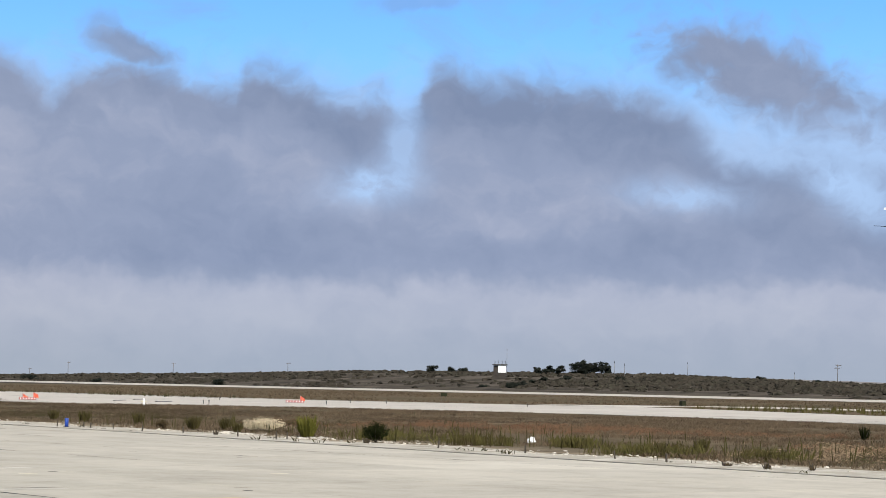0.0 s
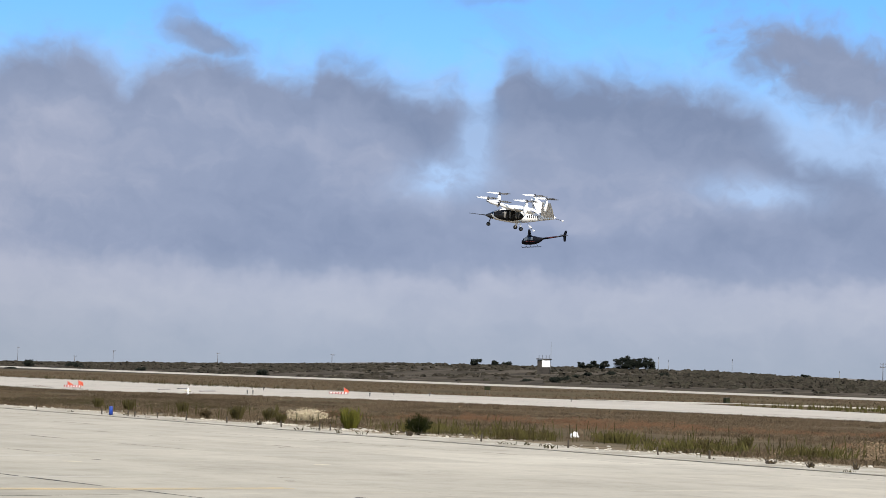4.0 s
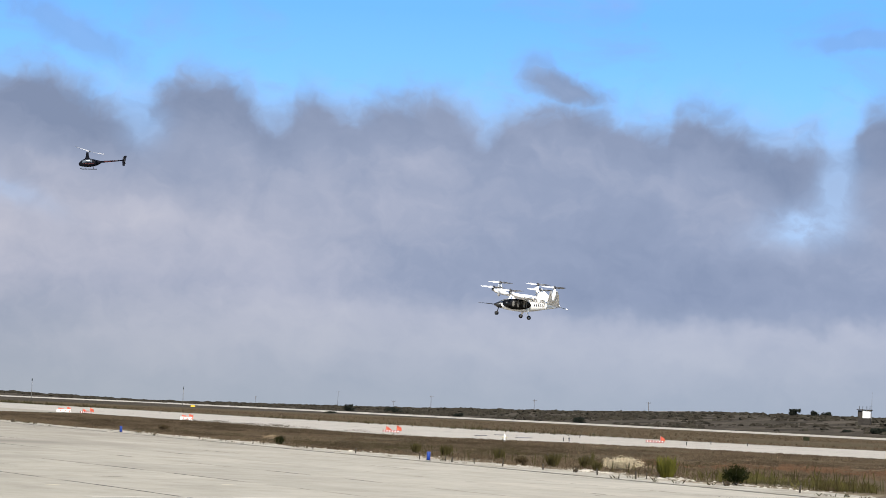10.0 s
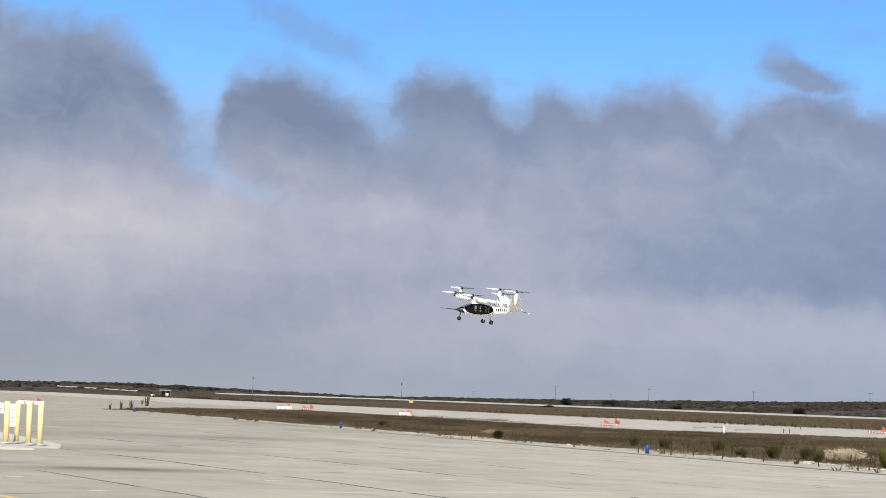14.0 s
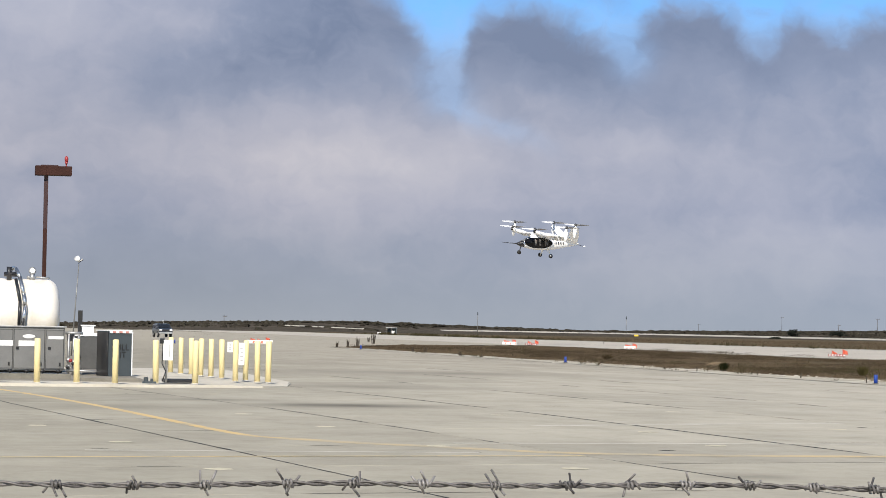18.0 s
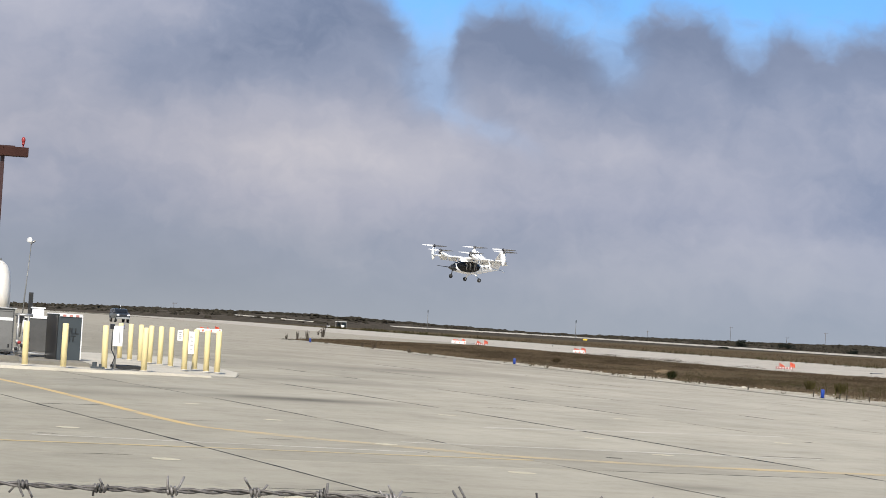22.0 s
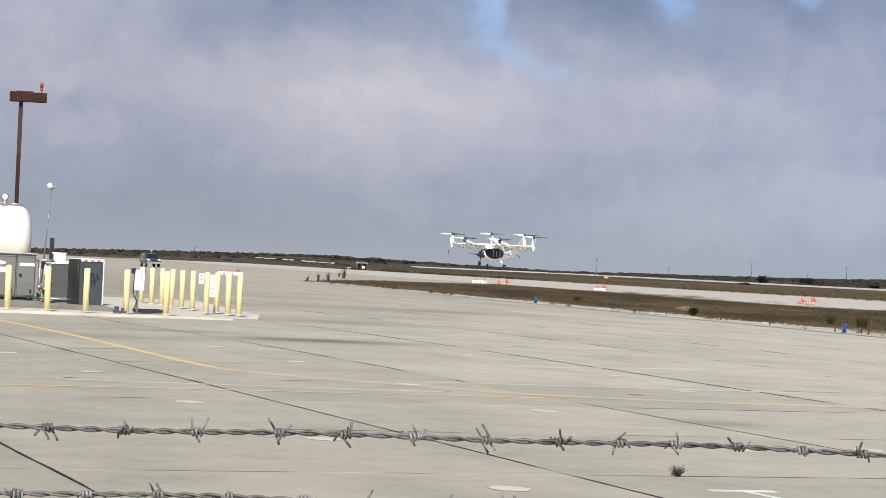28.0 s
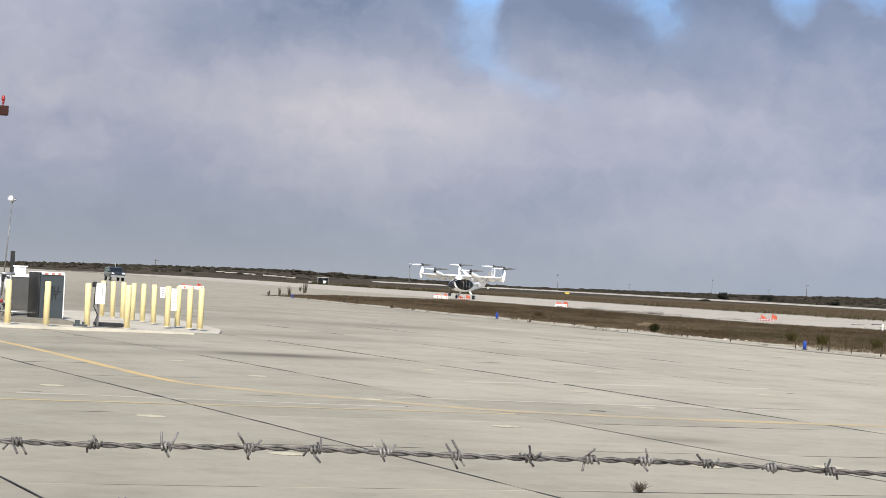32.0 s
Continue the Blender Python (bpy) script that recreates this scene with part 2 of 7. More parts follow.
def make_earth():
    m, nt, b = nodes_of("dry_grass_ground")
    pos = world_pos(nt)
    big = noise_fac(nt, pos, 0.02, 6, 0.65)
    mid = noise_fac(nt, pos, 0.25, 7, 0.7, 0.6)
    fine = noise_fac(nt, pos, 5.0, 5, 0.7)
    c = ramp(nt, mid, [(0.34, (0.042, 0.033, 0.022)), (0.48, (0.082, 0.062, 0.041)), (0.60, (0.125, 0.094, 0.060)), (0.74, (0.21, 0.163, 0.11))])
    c = mix_col(nt, ramp(nt, big, [(0.42, (0, 0, 0)), (0.62, (0.75, 0.75, 0.75))]), c, (0.052, 0.048, 0.028))
    c = mix_col(nt, 0.35, c, ramp(nt, fine, [(0.3, (0.045, 0.036, 0.024)), (0.7, (0.26, 0.21, 0.145))]))
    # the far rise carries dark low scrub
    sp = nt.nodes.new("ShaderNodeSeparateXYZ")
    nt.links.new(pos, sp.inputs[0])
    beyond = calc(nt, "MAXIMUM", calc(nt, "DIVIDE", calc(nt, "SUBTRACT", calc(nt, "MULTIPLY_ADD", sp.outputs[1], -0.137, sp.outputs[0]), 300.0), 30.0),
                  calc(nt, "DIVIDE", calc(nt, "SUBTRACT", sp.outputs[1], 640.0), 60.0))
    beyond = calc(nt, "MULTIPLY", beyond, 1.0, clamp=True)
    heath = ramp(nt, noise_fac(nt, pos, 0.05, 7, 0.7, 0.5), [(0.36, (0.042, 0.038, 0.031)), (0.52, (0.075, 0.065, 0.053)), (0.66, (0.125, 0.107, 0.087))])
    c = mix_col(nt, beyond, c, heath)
    # bare sand behind the gravel edge
    bare = calc(nt, "SUBTRACT", 1.0, calc(nt, "DIVIDE", calc(nt, "ABSOLUTE", calc(nt, "SUBTRACT", sp.outputs[0], 32.5)), 4.5), clamp=True)
    bare = calc(nt, "MULTIPLY", bare, calc(nt, "MULTIPLY_ADD", noise_fac(nt, pos, 0.5, 5, 0.65, 0.5), 4.0, -1.5), clamp=True)
    c = mix_col(nt, bare, c, (0.36, 0.30, 0.22))
    nt.links.new(c, b.inputs["Base Color"])
    b.inputs["Roughness"].default_value = 0.95
    b.inputs["Specular IOR Level"].default_value = 0.0
    bump(nt, b, fine, 0.6, 0.06)
    return m


MAT["earth"] = make_earth()
MAT["stone"] = surface("pale_broken_concrete", (0.50, 0.462, 0.395), 0.95, var=0.5, scale=1.5, fine=14, relief=0.4, spec=0.0)
MAT["gravel"] = surface("pale_gravel", (0.40, 0.372, 0.312), 0.95, var=0.75, scale=0.8, fine=14, relief=0.6, tint=(0.24, 0.215, 0.165), spec=0.0)


def make_blades(name, cols, own=0.55):
    """Grass whose blades differ one from the next and drift in tone across the field."""
    m, nt, b = nodes_of(name)
    rand = nt.nodes.new("ShaderNodeNewGeometry").outputs["Random Per Island"]
    drift = noise_fac(nt, world_pos(nt), 0.35, 4, 0.6, 0.5)
    f = calc(nt, "ADD", calc(nt, "MULTIPLY", rand, own), calc(nt, "MULTIPLY_ADD", drift, 2.0, -0.5 - own / 2), clamp=True)
    n = len(cols)
    nt.links.new(ramp(nt, f, [(i / (n - 1), c) for i, c in enumerate(cols)]), b.inputs["Base Color"])
    b.inputs["Roughness"].default_value = 0.9
    b.inputs["Specular IOR Level"].default_value = 0.0
    return m


MAT["scrub"] = make_blades("dark_scrub", [(0.019, 0.018, 0.015), (0.030, 0.027, 0.021), (0.042, 0.036, 0.029), (0.037, 0.035, 0.026), (0.064, 0.055, 0.045)])
MAT["drygrass"] = make_blades("dry_grass", [(0.030, 0.023, 0.014), (0.068, 0.051, 0.033), (0.108, 0.080, 0.054), (0.092, 0.072, 0.047), (0.165, 0.126, 0.086)], 0.34)
MAT["greenweed"] = make_blades("green_weed", [(0.042, 0.034, 0.016), (0.070, 0.060, 0.024), (0.068, 0.064, 0.022), (0.12, 0.102, 0.044)], 0.5)
MAT["stalk"] = make_blades("weed_stalk", [(0.030, 0.026, 0.012), (0.045, 0.042, 0.015), (0.060, 0.058, 0.018)])
MAT["rustbrush"] = make_blades("rust_brown_brush", [(0.050, 0.029, 0.017), (0.092, 0.053, 0.031), (0.130, 0.074, 0.044), (0.095, 0.066, 0.040)], 0.4)
MAT["straw"] = make_blades("straw_grass", [(0.12, 0.087, 0.055), (0.19, 0.14, 0.09), (0.29, 0.222, 0.145)], 0.4)
MAT["brownweed"] = make_blades("brown_weed", [(0.028, 0.021, 0.014), (0.048, 0.037, 0.024), (0.070, 0.053, 0.035)])
MAT["darkweed"] = make_blades("dark_weed", [(0.03, 0.024, 0.014), (0.05, 0.042, 0.022), (0.04, 0.045, 0.018)])
MAT["white"] = surface("white_paint", (0.93, 0.93, 0.93), 0.35, var=0.02, scale=1.0, fine=15, coat=0.3)
MAT["black"] = surface("black_paint", (0.018, 0.018, 0.02), 0.3, var=0.2, coat=0.3)
MAT["tyre"] = surface("black_rubber", (0.02, 0.02, 0.02), 0.8, var=0.3)


# ---- ground ----
RIDGE_AZ = [-180, -60, 0, 2, 8, 11, 14, 16, 20, 24, 28, 30.5, 34, 38, 41, 43, 60, 180]
RIDGE_EL = [0.1, 0.1, -0.10, -0.07, 0.07, 0.09, 0.02, -0.02, 0.025, 0.11, 0.19, 0.30, 0.33, 0.31, 0.21, 0.16, 0.1, 0.1]
RISE_AZ = [-60, 0, 8, 11, 12.6, 14, 17, 20, 23, 28, 35, 43, 60, 120]
RISE_D = [600, 640, 760, 900, 1900, 1950, 1700, 1390, 1150, 880, 680, 545, 440, 420]


def ridge_height(az, d):
    return 1.6 + d * math.tan(radians(float(np.interp(az, RIDGE_AZ, RIDGE_EL))))


def ground_height(x, y):
    d = math.hypot(x, y)
    az = math.degrees(math.atan2(x, y))
    start = float(np.interp(az, RISE_AZ, RISE_D))
    top = start + 330
    k = min(1, max(0, (d - start) / (top - start)))
    k = k * k * (3 - 2 * k)
    bumps = noise.noise((x * 0.004, y * 0.004, 3.1)) * 0.9 + noise.noise((x * 0.015, y * 0.015, 7.7)) * 0.35
    z = k * (ridge_height(az, top) + bumps) - (1 - k) * 0.035
    if d > top:
        z -= (d - top) * 0.006
    return z


def build_ground():
    bm = bmesh.new()
    dists = [0.0, 6, 14, 28, 45, 70, 100, 140, 190, 250, 320, 400, 460, 520, 580, 640, 700, 760, 820, 880, 940, 1000, 1060, 1120, 1180, 1250, 1320, 1400, 1480, 1560, 1640, 1720, 1800, 1880, 1960, 2040, 2120, 2200, 2300, 2400, 2600, 3000, 4700]
    azs = list(range(-180, -6, 6)) + [k * 0.75 - 6 for k in range(72)] + list(range(48, 180, 6))
    centre = bm.verts.new((0, 0, -0.035))
    rings = [[bm.verts.new((*polar(a, d)[:2], ground_height(*polar(a, d)[:2]))) for a in azs] for d in dists[1:]]
    n = len(azs)
    for i in range(n):
        bm.faces.new((centre, rings[0][(i + 1) % n], rings[0][i]))
    for r0, r1 in zip(rings, rings[1:]):
        for i in range(n):
            bm.faces.new((r0[i], r0[(i + 1) % n], r1[(i + 1) % n], r1[i]))
    bmesh.ops.recalc_face_normals(bm, faces=bm.faces)
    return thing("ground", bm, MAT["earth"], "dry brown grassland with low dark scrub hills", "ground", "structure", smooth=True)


def sheet(name, outline, z, material, label, category):
    bm = bmesh.new()
    f = bm.faces.new([bm.verts.new((x, y, z)) for x, y in outline])
    if f.normal.z < 0:
        f.normal_flip()
    got = bmesh.ops.extrude_face_region(bm, geom=[f])
    vs = [g for g in got["geom"] if isinstance(g, bmesh.types.BMVert)]
    bmesh.ops.translate(bm, verts=vs, vec=(0, 0, -0.03))
    bmesh.ops.recalc_face_normals(bm, faces=bm.faces)
    return thing(name, bm, material, label, category, "structure")


build_ground()
# the apron's base shows as the dark filler in its joints; its slabs are laid at the end of the file
sheet("apron", [(-260, -60), (29.6, -60), (29.6, 172), (40, 205), (62, 235), (62, 640), (-260, 640)], -0.008, MAT["joint"], "wide worn concrete apron of jointed slabs", "apron")
sheet("taxiway_pavement", [(83, -120), (83, 92), (84, 116), (76, 133), (60, 146), (62.2, 235), (62.2, 640), (96, 640), (103, 300), (108, 190), (122, 156), (110, 116), (92, -120)], 0.004, MAT["runway"], "pale concrete taxiway strip beyond the grass", "taxiway")
sheet("side_pavement", [(138, 174), (140, 150), (118, -60), (126, -60), (150, 150), (150, 176), (122, 176), (121.5, 160)], 0.0, MAT["runway"], "narrow pale concrete side strip", "taxiway")


def build_runway():
    """The far runway, banked a little towards the field."""
    bm = bmesh.new()
    rows = []
    for y in range(-250, 1951, 50):
        x = 200 + (y + 250) * 0.1375
        lift = float(np.interp(y, [400, 1000, 1400, 1950], [0.0, 0.28, 0.45, 0.75]))
        rows.append([bm.verts.new((x, y, -0.03)), bm.verts.new((x + 0.4, y, 0.004)), bm.verts.new((x + 65, y, 0.004 + lift)), bm.verts.new((x + 66, y, -0.03))])
    for a, b in zip(rows, rows[1:]):
        for k in range(3):
            bm.faces.new((a[k], a[k + 1], b[k + 1], b[k]))
    bmesh.ops.recalc_face_normals(bm, faces=bm.faces)
    return thing("runway", bm, MAT["runway"], "pale concrete runway far across the field", "runway", "structure")


build_runway()


def build_far_strip():
    """A short pale strip on the rise behind the apron's end."""
    bm = bmesh.new()
    rows = []
    for k in range(13):
        az = 8.7 + 0.17 * k
        rows.append([bm.verts.new((*polar(az, d)[:2], ground_height(*polar(az, d)[:2]) + z)) for d, z in ((985, -0.1), (986, 0.12), (1004, 0.16), (1005, -0.1))])
    for a, b in zip(rows, rows[1:]):
        for k in range(3):
            bm.faces.new((a[k], a[k + 1], b[k + 1], b[k]))
    bmesh.ops.recalc_face_normals(bm, faces=bm.faces)
    thing("far_strip", bm, MAT["runway"], "short pale concrete strip on the scrubby rise", "taxiway", "structure")


build_far_strip()


def build_end_strip():
    """The far end of a second strip, banked towards the field."""
    bm = bmesh.new()
    rows = []
    for k in range(12):
        az = 12.2 + 0.34 * k
        rows.append([bm.verts.new(polar(az, d, z)) for d, z in ((1690 - 8 * k, -0.1), (1691 - 8 * k, 0.10), (1735 - 8 * k, 0.75), (1736 - 8 * k, -0.1))])
    for a, b in zip(rows, rows[1:]):
        for k in range(3):
            bm.faces.new((a[k], a[k + 1], b[k + 1], b[k]))
    bmesh.ops.recalc_face_normals(bm, faces=bm.faces)
    thing("end_strip", bm, MAT["runway"], "thin pale end of a far concrete strip", "taxiway", "structure")


build_end_strip()


def build_distant_hills():
    """Low dry hills far behind the scrub, distance haze put into their colour."""
    bm = bmesh.new()
    rows = []
    for k in range(141):
        az = -4 + 0.4 * k
        el = float(np.interp(az, [-4, 6, 9, 14, 24, 27, 30, 33, 36, 38, 40, 42, 46, 52], [-0.2, 0.0, 0.06, 0.02, 0.03, 0.22, 0.33, 0.1, 0.30, 0.34, 0.30, 0.27, 0.2, -0.2]))
        el += 0.02 * noise.noise((az * 0.7, 3.0, 0.0)) + 0.01 * noise.noise((az * 2.9, 1.0, 0.0))
        rows.append([bm.verts.new(polar(az, d, 1.6 + d * math.tan(radians(e)))) for d, e in ((3300, -0.3), (3500, el - 0.08), (3600, el), (3750, el - 0.3))])
    for a, b in zip(rows, rows[1:]):
        for k in range(3):
            bm.faces.new((a[k], a[k + 1], b[k + 1], b[k]))
    bmesh.ops.recalc_face_normals(bm, faces=bm.faces)
    thing("distant_hills", bm, MAT["farhill"], "dry hills on the horizon, paled in colour for haze", "hills", "structure", smooth=True)


MAT["farhill"] = surface("hazed_hill", (0.20, 0.185, 0.17), 0.95, var=0.3, scale=0.006, fine=0.05, spec=0.0)
build_distant_hills()


# ---- clouds: a far shell that drifts slowly to the right ----
CLOUD_TOP_A = [(3.0, 10.4), (4.4, 9.6), (5.2, 9.1), (6.8, 8.95), (7.7, 8.75), (8.3, 8.2), (8.7, 7.5), (9.1, 6.95), (9.5, 6.6), (9.85, 6.55), (10.05, 7.0), (10.3, 7.6), (10.8, 8.0),
               (11.5, 8.15), (12.4, 7.8), (13.1, 7.4), (13.75, 7.2), (14.1, 7.25), (14.35, 7.6), (14.7, 8.0), (15.5, 8.22), (16.4, 7.92), (17.0, 7.45), (17.4, 7.2), (17.7, 7.3), (18.0, 7.7),
               (18.5, 7.78), (19.1, 7.42), (19.7, 7.55), (20.5, 7.85), (21.4, 7.92), (22.1, 7.6), (22.65, 7.2)]
CLOUD_TOP_B = [(23.1, 7.55), (23.8, 7.85), (24.6, 7.95), (25.4, 7.7), (26.2, 7.38), (27.2, 7.28), (27.4, 7.7), (28.3, 7.72), (29.1, 7.35), (29.9, 7.0), (30.85, 7.05), (31.1, 6.8),
               (31.35, 6.7), (31.6, 6.9), (31.85, 7.4), (32.3, 7.98), (32.9, 7.75), (33.6, 7.55), (34.6, 7.6), (36.0, 7.42), (37.0, 7.28), (38.1, 7.08), (38.5, 6.7), (39.0, 6.1),
               (39.4, 5.75), (40.4, 5.8), (41.6, 5.8), (42.1, 5.5), (42.6, 5.3), (43.5, 5.4), (45.5, 5.9), (47.0, 6.3)]
# torn scraps above the bank: azimuth, height, half sizes, lean, thickness
CLOUD_SCRAPS = [(40.3, 7.65, 2.9, 1.15, -0.32, 1.0), (39.1, 8.25, 1.35, 0.80, -0.05, 1.0), (24.5, 8.15, 1.1, 0.50, -0.28, 0.9), (23.9, 8.62, 0.55, 0.40, -0.1, 0.5),
                (12.2, 9.0, 2.0, 0.55, -0.42, 0.42), (31.6, 9.5, 1.3, 0.35, 0.1, 0.4), (44.0, 6.6, 1.2, 0.8, -0.2, 0.9)]
# thin places where the blue shows through: azimuth, height, half sizes, lean, gain
CLOUD_HOLES = [(30.6, 4.95, 1.0, 0.46, 0.12, 1.0), (31.4, 5.9, 0.45, 0.8, 0.2, 0.7), (38.3, 4.75, 1.25, 0.36, -0.05, 0.85), (40.0, 5.9, 1.0, 0.45, -0.2, 0.8), (42.0, 5.2, 1.1, 0.6, -0.55, 1.0),
               (43.0, 4.55, 0.9, 0.5, -0.2, 0.8), (9.6, 5.85, 0.75, 0.55, -0.5, 0.55), (11.0, 5.0, 1.0, 0.30, -0.35, 0.3), (14.2, 6.7, 0.5, 0.5, 0.0, 0.5)]
# darker and lighter masses of the bank: azimuth, height, half sizes, lean, lightness
CLOUD_MASSES = [(36.2, 6.3, 2.6, 0.9, -0.18, -0.17), (33.0, 6.8, 1.2, 0.9, 0.0, -0.10), (29.8, 6.2, 1.4, 0.8, -0.3, -0.12), (22.3, 6.2, 1.8, 1.0, 0.0, 0.03), (25.3, 5.4, 3.2, 1.2, 0.0, -0.05), (24.5, 3.2, 3.6, 0.6, 0.0, -0.10),
                (34.0, 3.95, 2.6, 0.40, 0.06, 0.13), (26.0, 2.9, 3.6, 0.45, -0.02, -0.06), (41.0, 3.4, 3.0, 0.9, 0.0, -0.08), (11.8, 7.0, 1.6, 0.8, -0.25, -0.26), (15.4, 7.3, 1.3, 0.7, 0.0, -0.15), (6.4, 7.3, 2.2, 1.3, 0.0, -0.36),
                (6.8, 4.0, 3.6, 1.0, 0.05, 0.20), (14.2, 4.5, 1.5, 0.45, -0.1, 0.13), (12.3, 5.6, 1.6, 0.35, -0.3, 0.10), (20.0, 3.6, 2.6, 1.2, 0.0, -0.10), (21.5, 4.0, 3.0, 1.0, 0.0, -0.05), (4.2, 6.6, 2.4, 0.9, 0.2, -0.24), (13.0, 2.2, 5.0, 0.9, 0.0, -0.10)]


def make_cloud():
    m = bpy.data.materials.new("cloud_bank")
    m.use_nodes = True
    nt = m.node_tree
    nt.nodes.clear()
    uv = nt.nodes.new("ShaderNodeUVMap").outputs["UV"]
    sep = nt.nodes.new("ShaderNodeSeparateXYZ")
    nt.links.new(uv, sep.inputs[0])
    u0, v0 = sep.outputs[0], sep.outputs[1]

    def noise_uv(su, sv, off, scale, detail, rough, dist=0.0, vec=uv):
        mp = nt.nodes.new("ShaderNodeMapping")
        mp.inputs["Scale"].default_value = (su, sv, 1)
        mp.inputs["Location"].default_value = (off, off * 0.37, off * 1.3)
        nt.links.new(vec, mp.inputs["Vector"])
        return noise_fac(nt, mp.outputs["Vector"], scale, detail, rough, dist)

    def step(value, lo, hi):
        """0 below lo, 1 above hi, eased."""
        s = nt.nodes.new("ShaderNodeMapRange")
        s.interpolation_type = "SMOOTHSTEP"
        s.inputs["From Min"].default_value = lo
        s.inputs["From Max"].default_value = hi
        nt.links.new(value, s.inputs["Value"])
        return s.outputs["Result"]

    wob_u = calc(nt, "SUBTRACT", noise_uv(1, 1, 3.1, 0.8, 3, 0.55), 0.5)
    wob_v = calc(nt, "SUBTRACT", noise_uv(1, 1, 17.3, 0.8, 3, 0.55), 0.5)
    curl = nt.nodes.new("ShaderNodeCombineXYZ")
    nt.links.new(calc(nt, "MULTIPLY_ADD", wob_u, 1.6, u0), curl.inputs[0])
    nt.links.new(calc(nt, "MULTIPLY_ADD", wob_v, 1.2, v0), curl.inputs[1])
    curled = curl.outputs[0]
    puff = calc(nt, "SUBTRACT", noise_uv(1, 1.15, 41.0, 1.5, 3, 0.5, vec=curled), 0.5)
    wisp = calc(nt, "SUBTRACT", noise_uv(0.9, 1.2, 63.0, 3.4, 4, 0.55, vec=curled), 0.5)
    u = calc(nt, "MULTIPLY_ADD", wob_u, 0.55, u0)
    v = calc(nt, "MULTIPLY_ADD", wob_v, 0.45, v0)
    curve = nt.nodes.new("ShaderNodeFloatCurve")
    cm = curve.mapping
    cm.clip_min_x, cm.clip_max_x, cm.clip_min_y, cm.clip_max_y = 0, 1, 0, 1
    cv = cm.curves[0]
    pts = [((a - 3.0) / 44.0, b / 15.0) for a, b in CLOUD_TOP_A + CLOUD_TOP_B]
    cv.points[0].location, cv.points[1].location = pts[0], pts[-1]
    for q in pts[1:-1]:
        cv.points.new(*q)
    cm.update()
    nt.links.new(calc(nt, "DIVIDE", calc(nt, "SUBTRACT", u, 3.0), 44.0, clamp=True), curve.inputs["Value"])
    top = calc(nt, "MULTIPLY", curve.outputs[0], 15.0)
    depth = calc(nt, "SUBTRACT", top, v)
    frayed = calc(nt, "MULTIPLY_ADD", puff, 0.95, calc(nt, "MULTIPLY", wisp, 0.13))
    depth = calc(nt, "ADD", frayed, depth)
    frag = noise_uv(1.0, 1.3, 133.0, 1.2, 4, 0.55, vec=curled)

    def oval(uc, vc, ru, rv, lean=0.0):
        """A soft spot of the sky, 1 at its middle."""
        du = calc(nt, "SUBTRACT", u, uc)
        dv = calc(nt, "MULTIPLY_ADD", du, -lean, calc(nt, "SUBTRACT", v, vc))
        a = calc(nt, "POWER", calc(nt, "ABSOLUTE", calc(nt, "DIVIDE", du, ru)), 2.0)
        b = calc(nt, "POWER", calc(nt, "ABSOLUTE", calc(nt, "DIVIDE", dv, rv)), 2.0)
        return calc(nt, "EXPONENT", calc(nt, "MULTIPLY", calc(nt, "ADD", a, b), -1.0))

    cov = calc(nt, "MULTIPLY_ADD", step(depth, -0.50, 0.65), 0.72, calc(nt, "MULTIPLY", step(depth, -1.0, 0.75), 0.28))
    for uc, vc, ru, rv, lean, thick in CLOUD_SCRAPS:
        extra = calc(nt, "MULTIPLY_ADD", frayed, 1.5, calc(nt, "MULTIPLY_ADD", oval(uc, vc, ru, rv, lean), 1.7, -0.66))
        depth = calc(nt, "MAXIMUM", depth, extra)
        cov = calc(nt, "MAXIMUM", cov, calc(nt, "MULTIPLY", step(extra, -0.55, 0.8), thick))
    for uc, vc, ru, rv, lean, gain in CLOUD_HOLES:
        hole = calc(nt, "MULTIPLY", oval(uc, vc, ru, rv, lean), calc(nt, "MULTIPLY_ADD", frag, 3.0, -0.5), clamp=True)
        hole = calc(nt, "MULTIPLY", hole, gain, clamp=True)
        cov = calc(nt, "MULTIPLY", cov, calc(nt, "SUBTRACT", 1.0, hole))
    veil = ramp(nt, noise_uv(0.5, 1.2, 71.0, 0.5, 6, 0.6, 0.5), [(0.52, (0, 0, 0)), (0.8, (0.5, 0.5, 0.5))])
    cov = calc(nt, "MAXIMUM", cov, veil)
    # thin haze between the lobes
    haze = calc(nt, "MULTIPLY", step(calc(nt, "MULTIPLY_ADD", frag, 2.0, calc(nt, "MULTIPLY", v, -1.0)), -7.6, -4.6), 0.75)
    # colour: pale haze low down, darker grey bank above, lighter patches and billows
    tone = ramp(nt, calc(nt, "DIVIDE", calc(nt, "MULTIPLY_ADD", wob_v, 1.2, v0), 10.0), [
        (0.0, (0.46, 0.46, 0.46)), (0.06, (0.55, 0.55, 0.55)), (0.15, (0.76, 0.76, 0.76)), (0.24, (0.70, 0.70, 0.70)), (0.36, (0.45, 0.45, 0.45)), (0.55, (0.36, 0.36, 0.36)), (0.8, (0.33, 0.33, 0.33))])
    broad = calc(nt, "SUBTRACT", noise_uv(0.42, 1.0, 5.5, 0.42, 2, 0.45, vec=curled), 0.5)
    mid = calc(nt, "SUBTRACT", noise_uv(0.7, 1.3, 93.0, 0.7, 4, 0.5, vec=curled), 0.5)
    lit = calc(nt, "SUBTRACT", noise_uv(1, 1.2, 211.0, 0.9, 4, 0.5, vec=curled), noise_uv(1, 1.2, 211.2, 0.9, 4, 0.5, vec=curled))
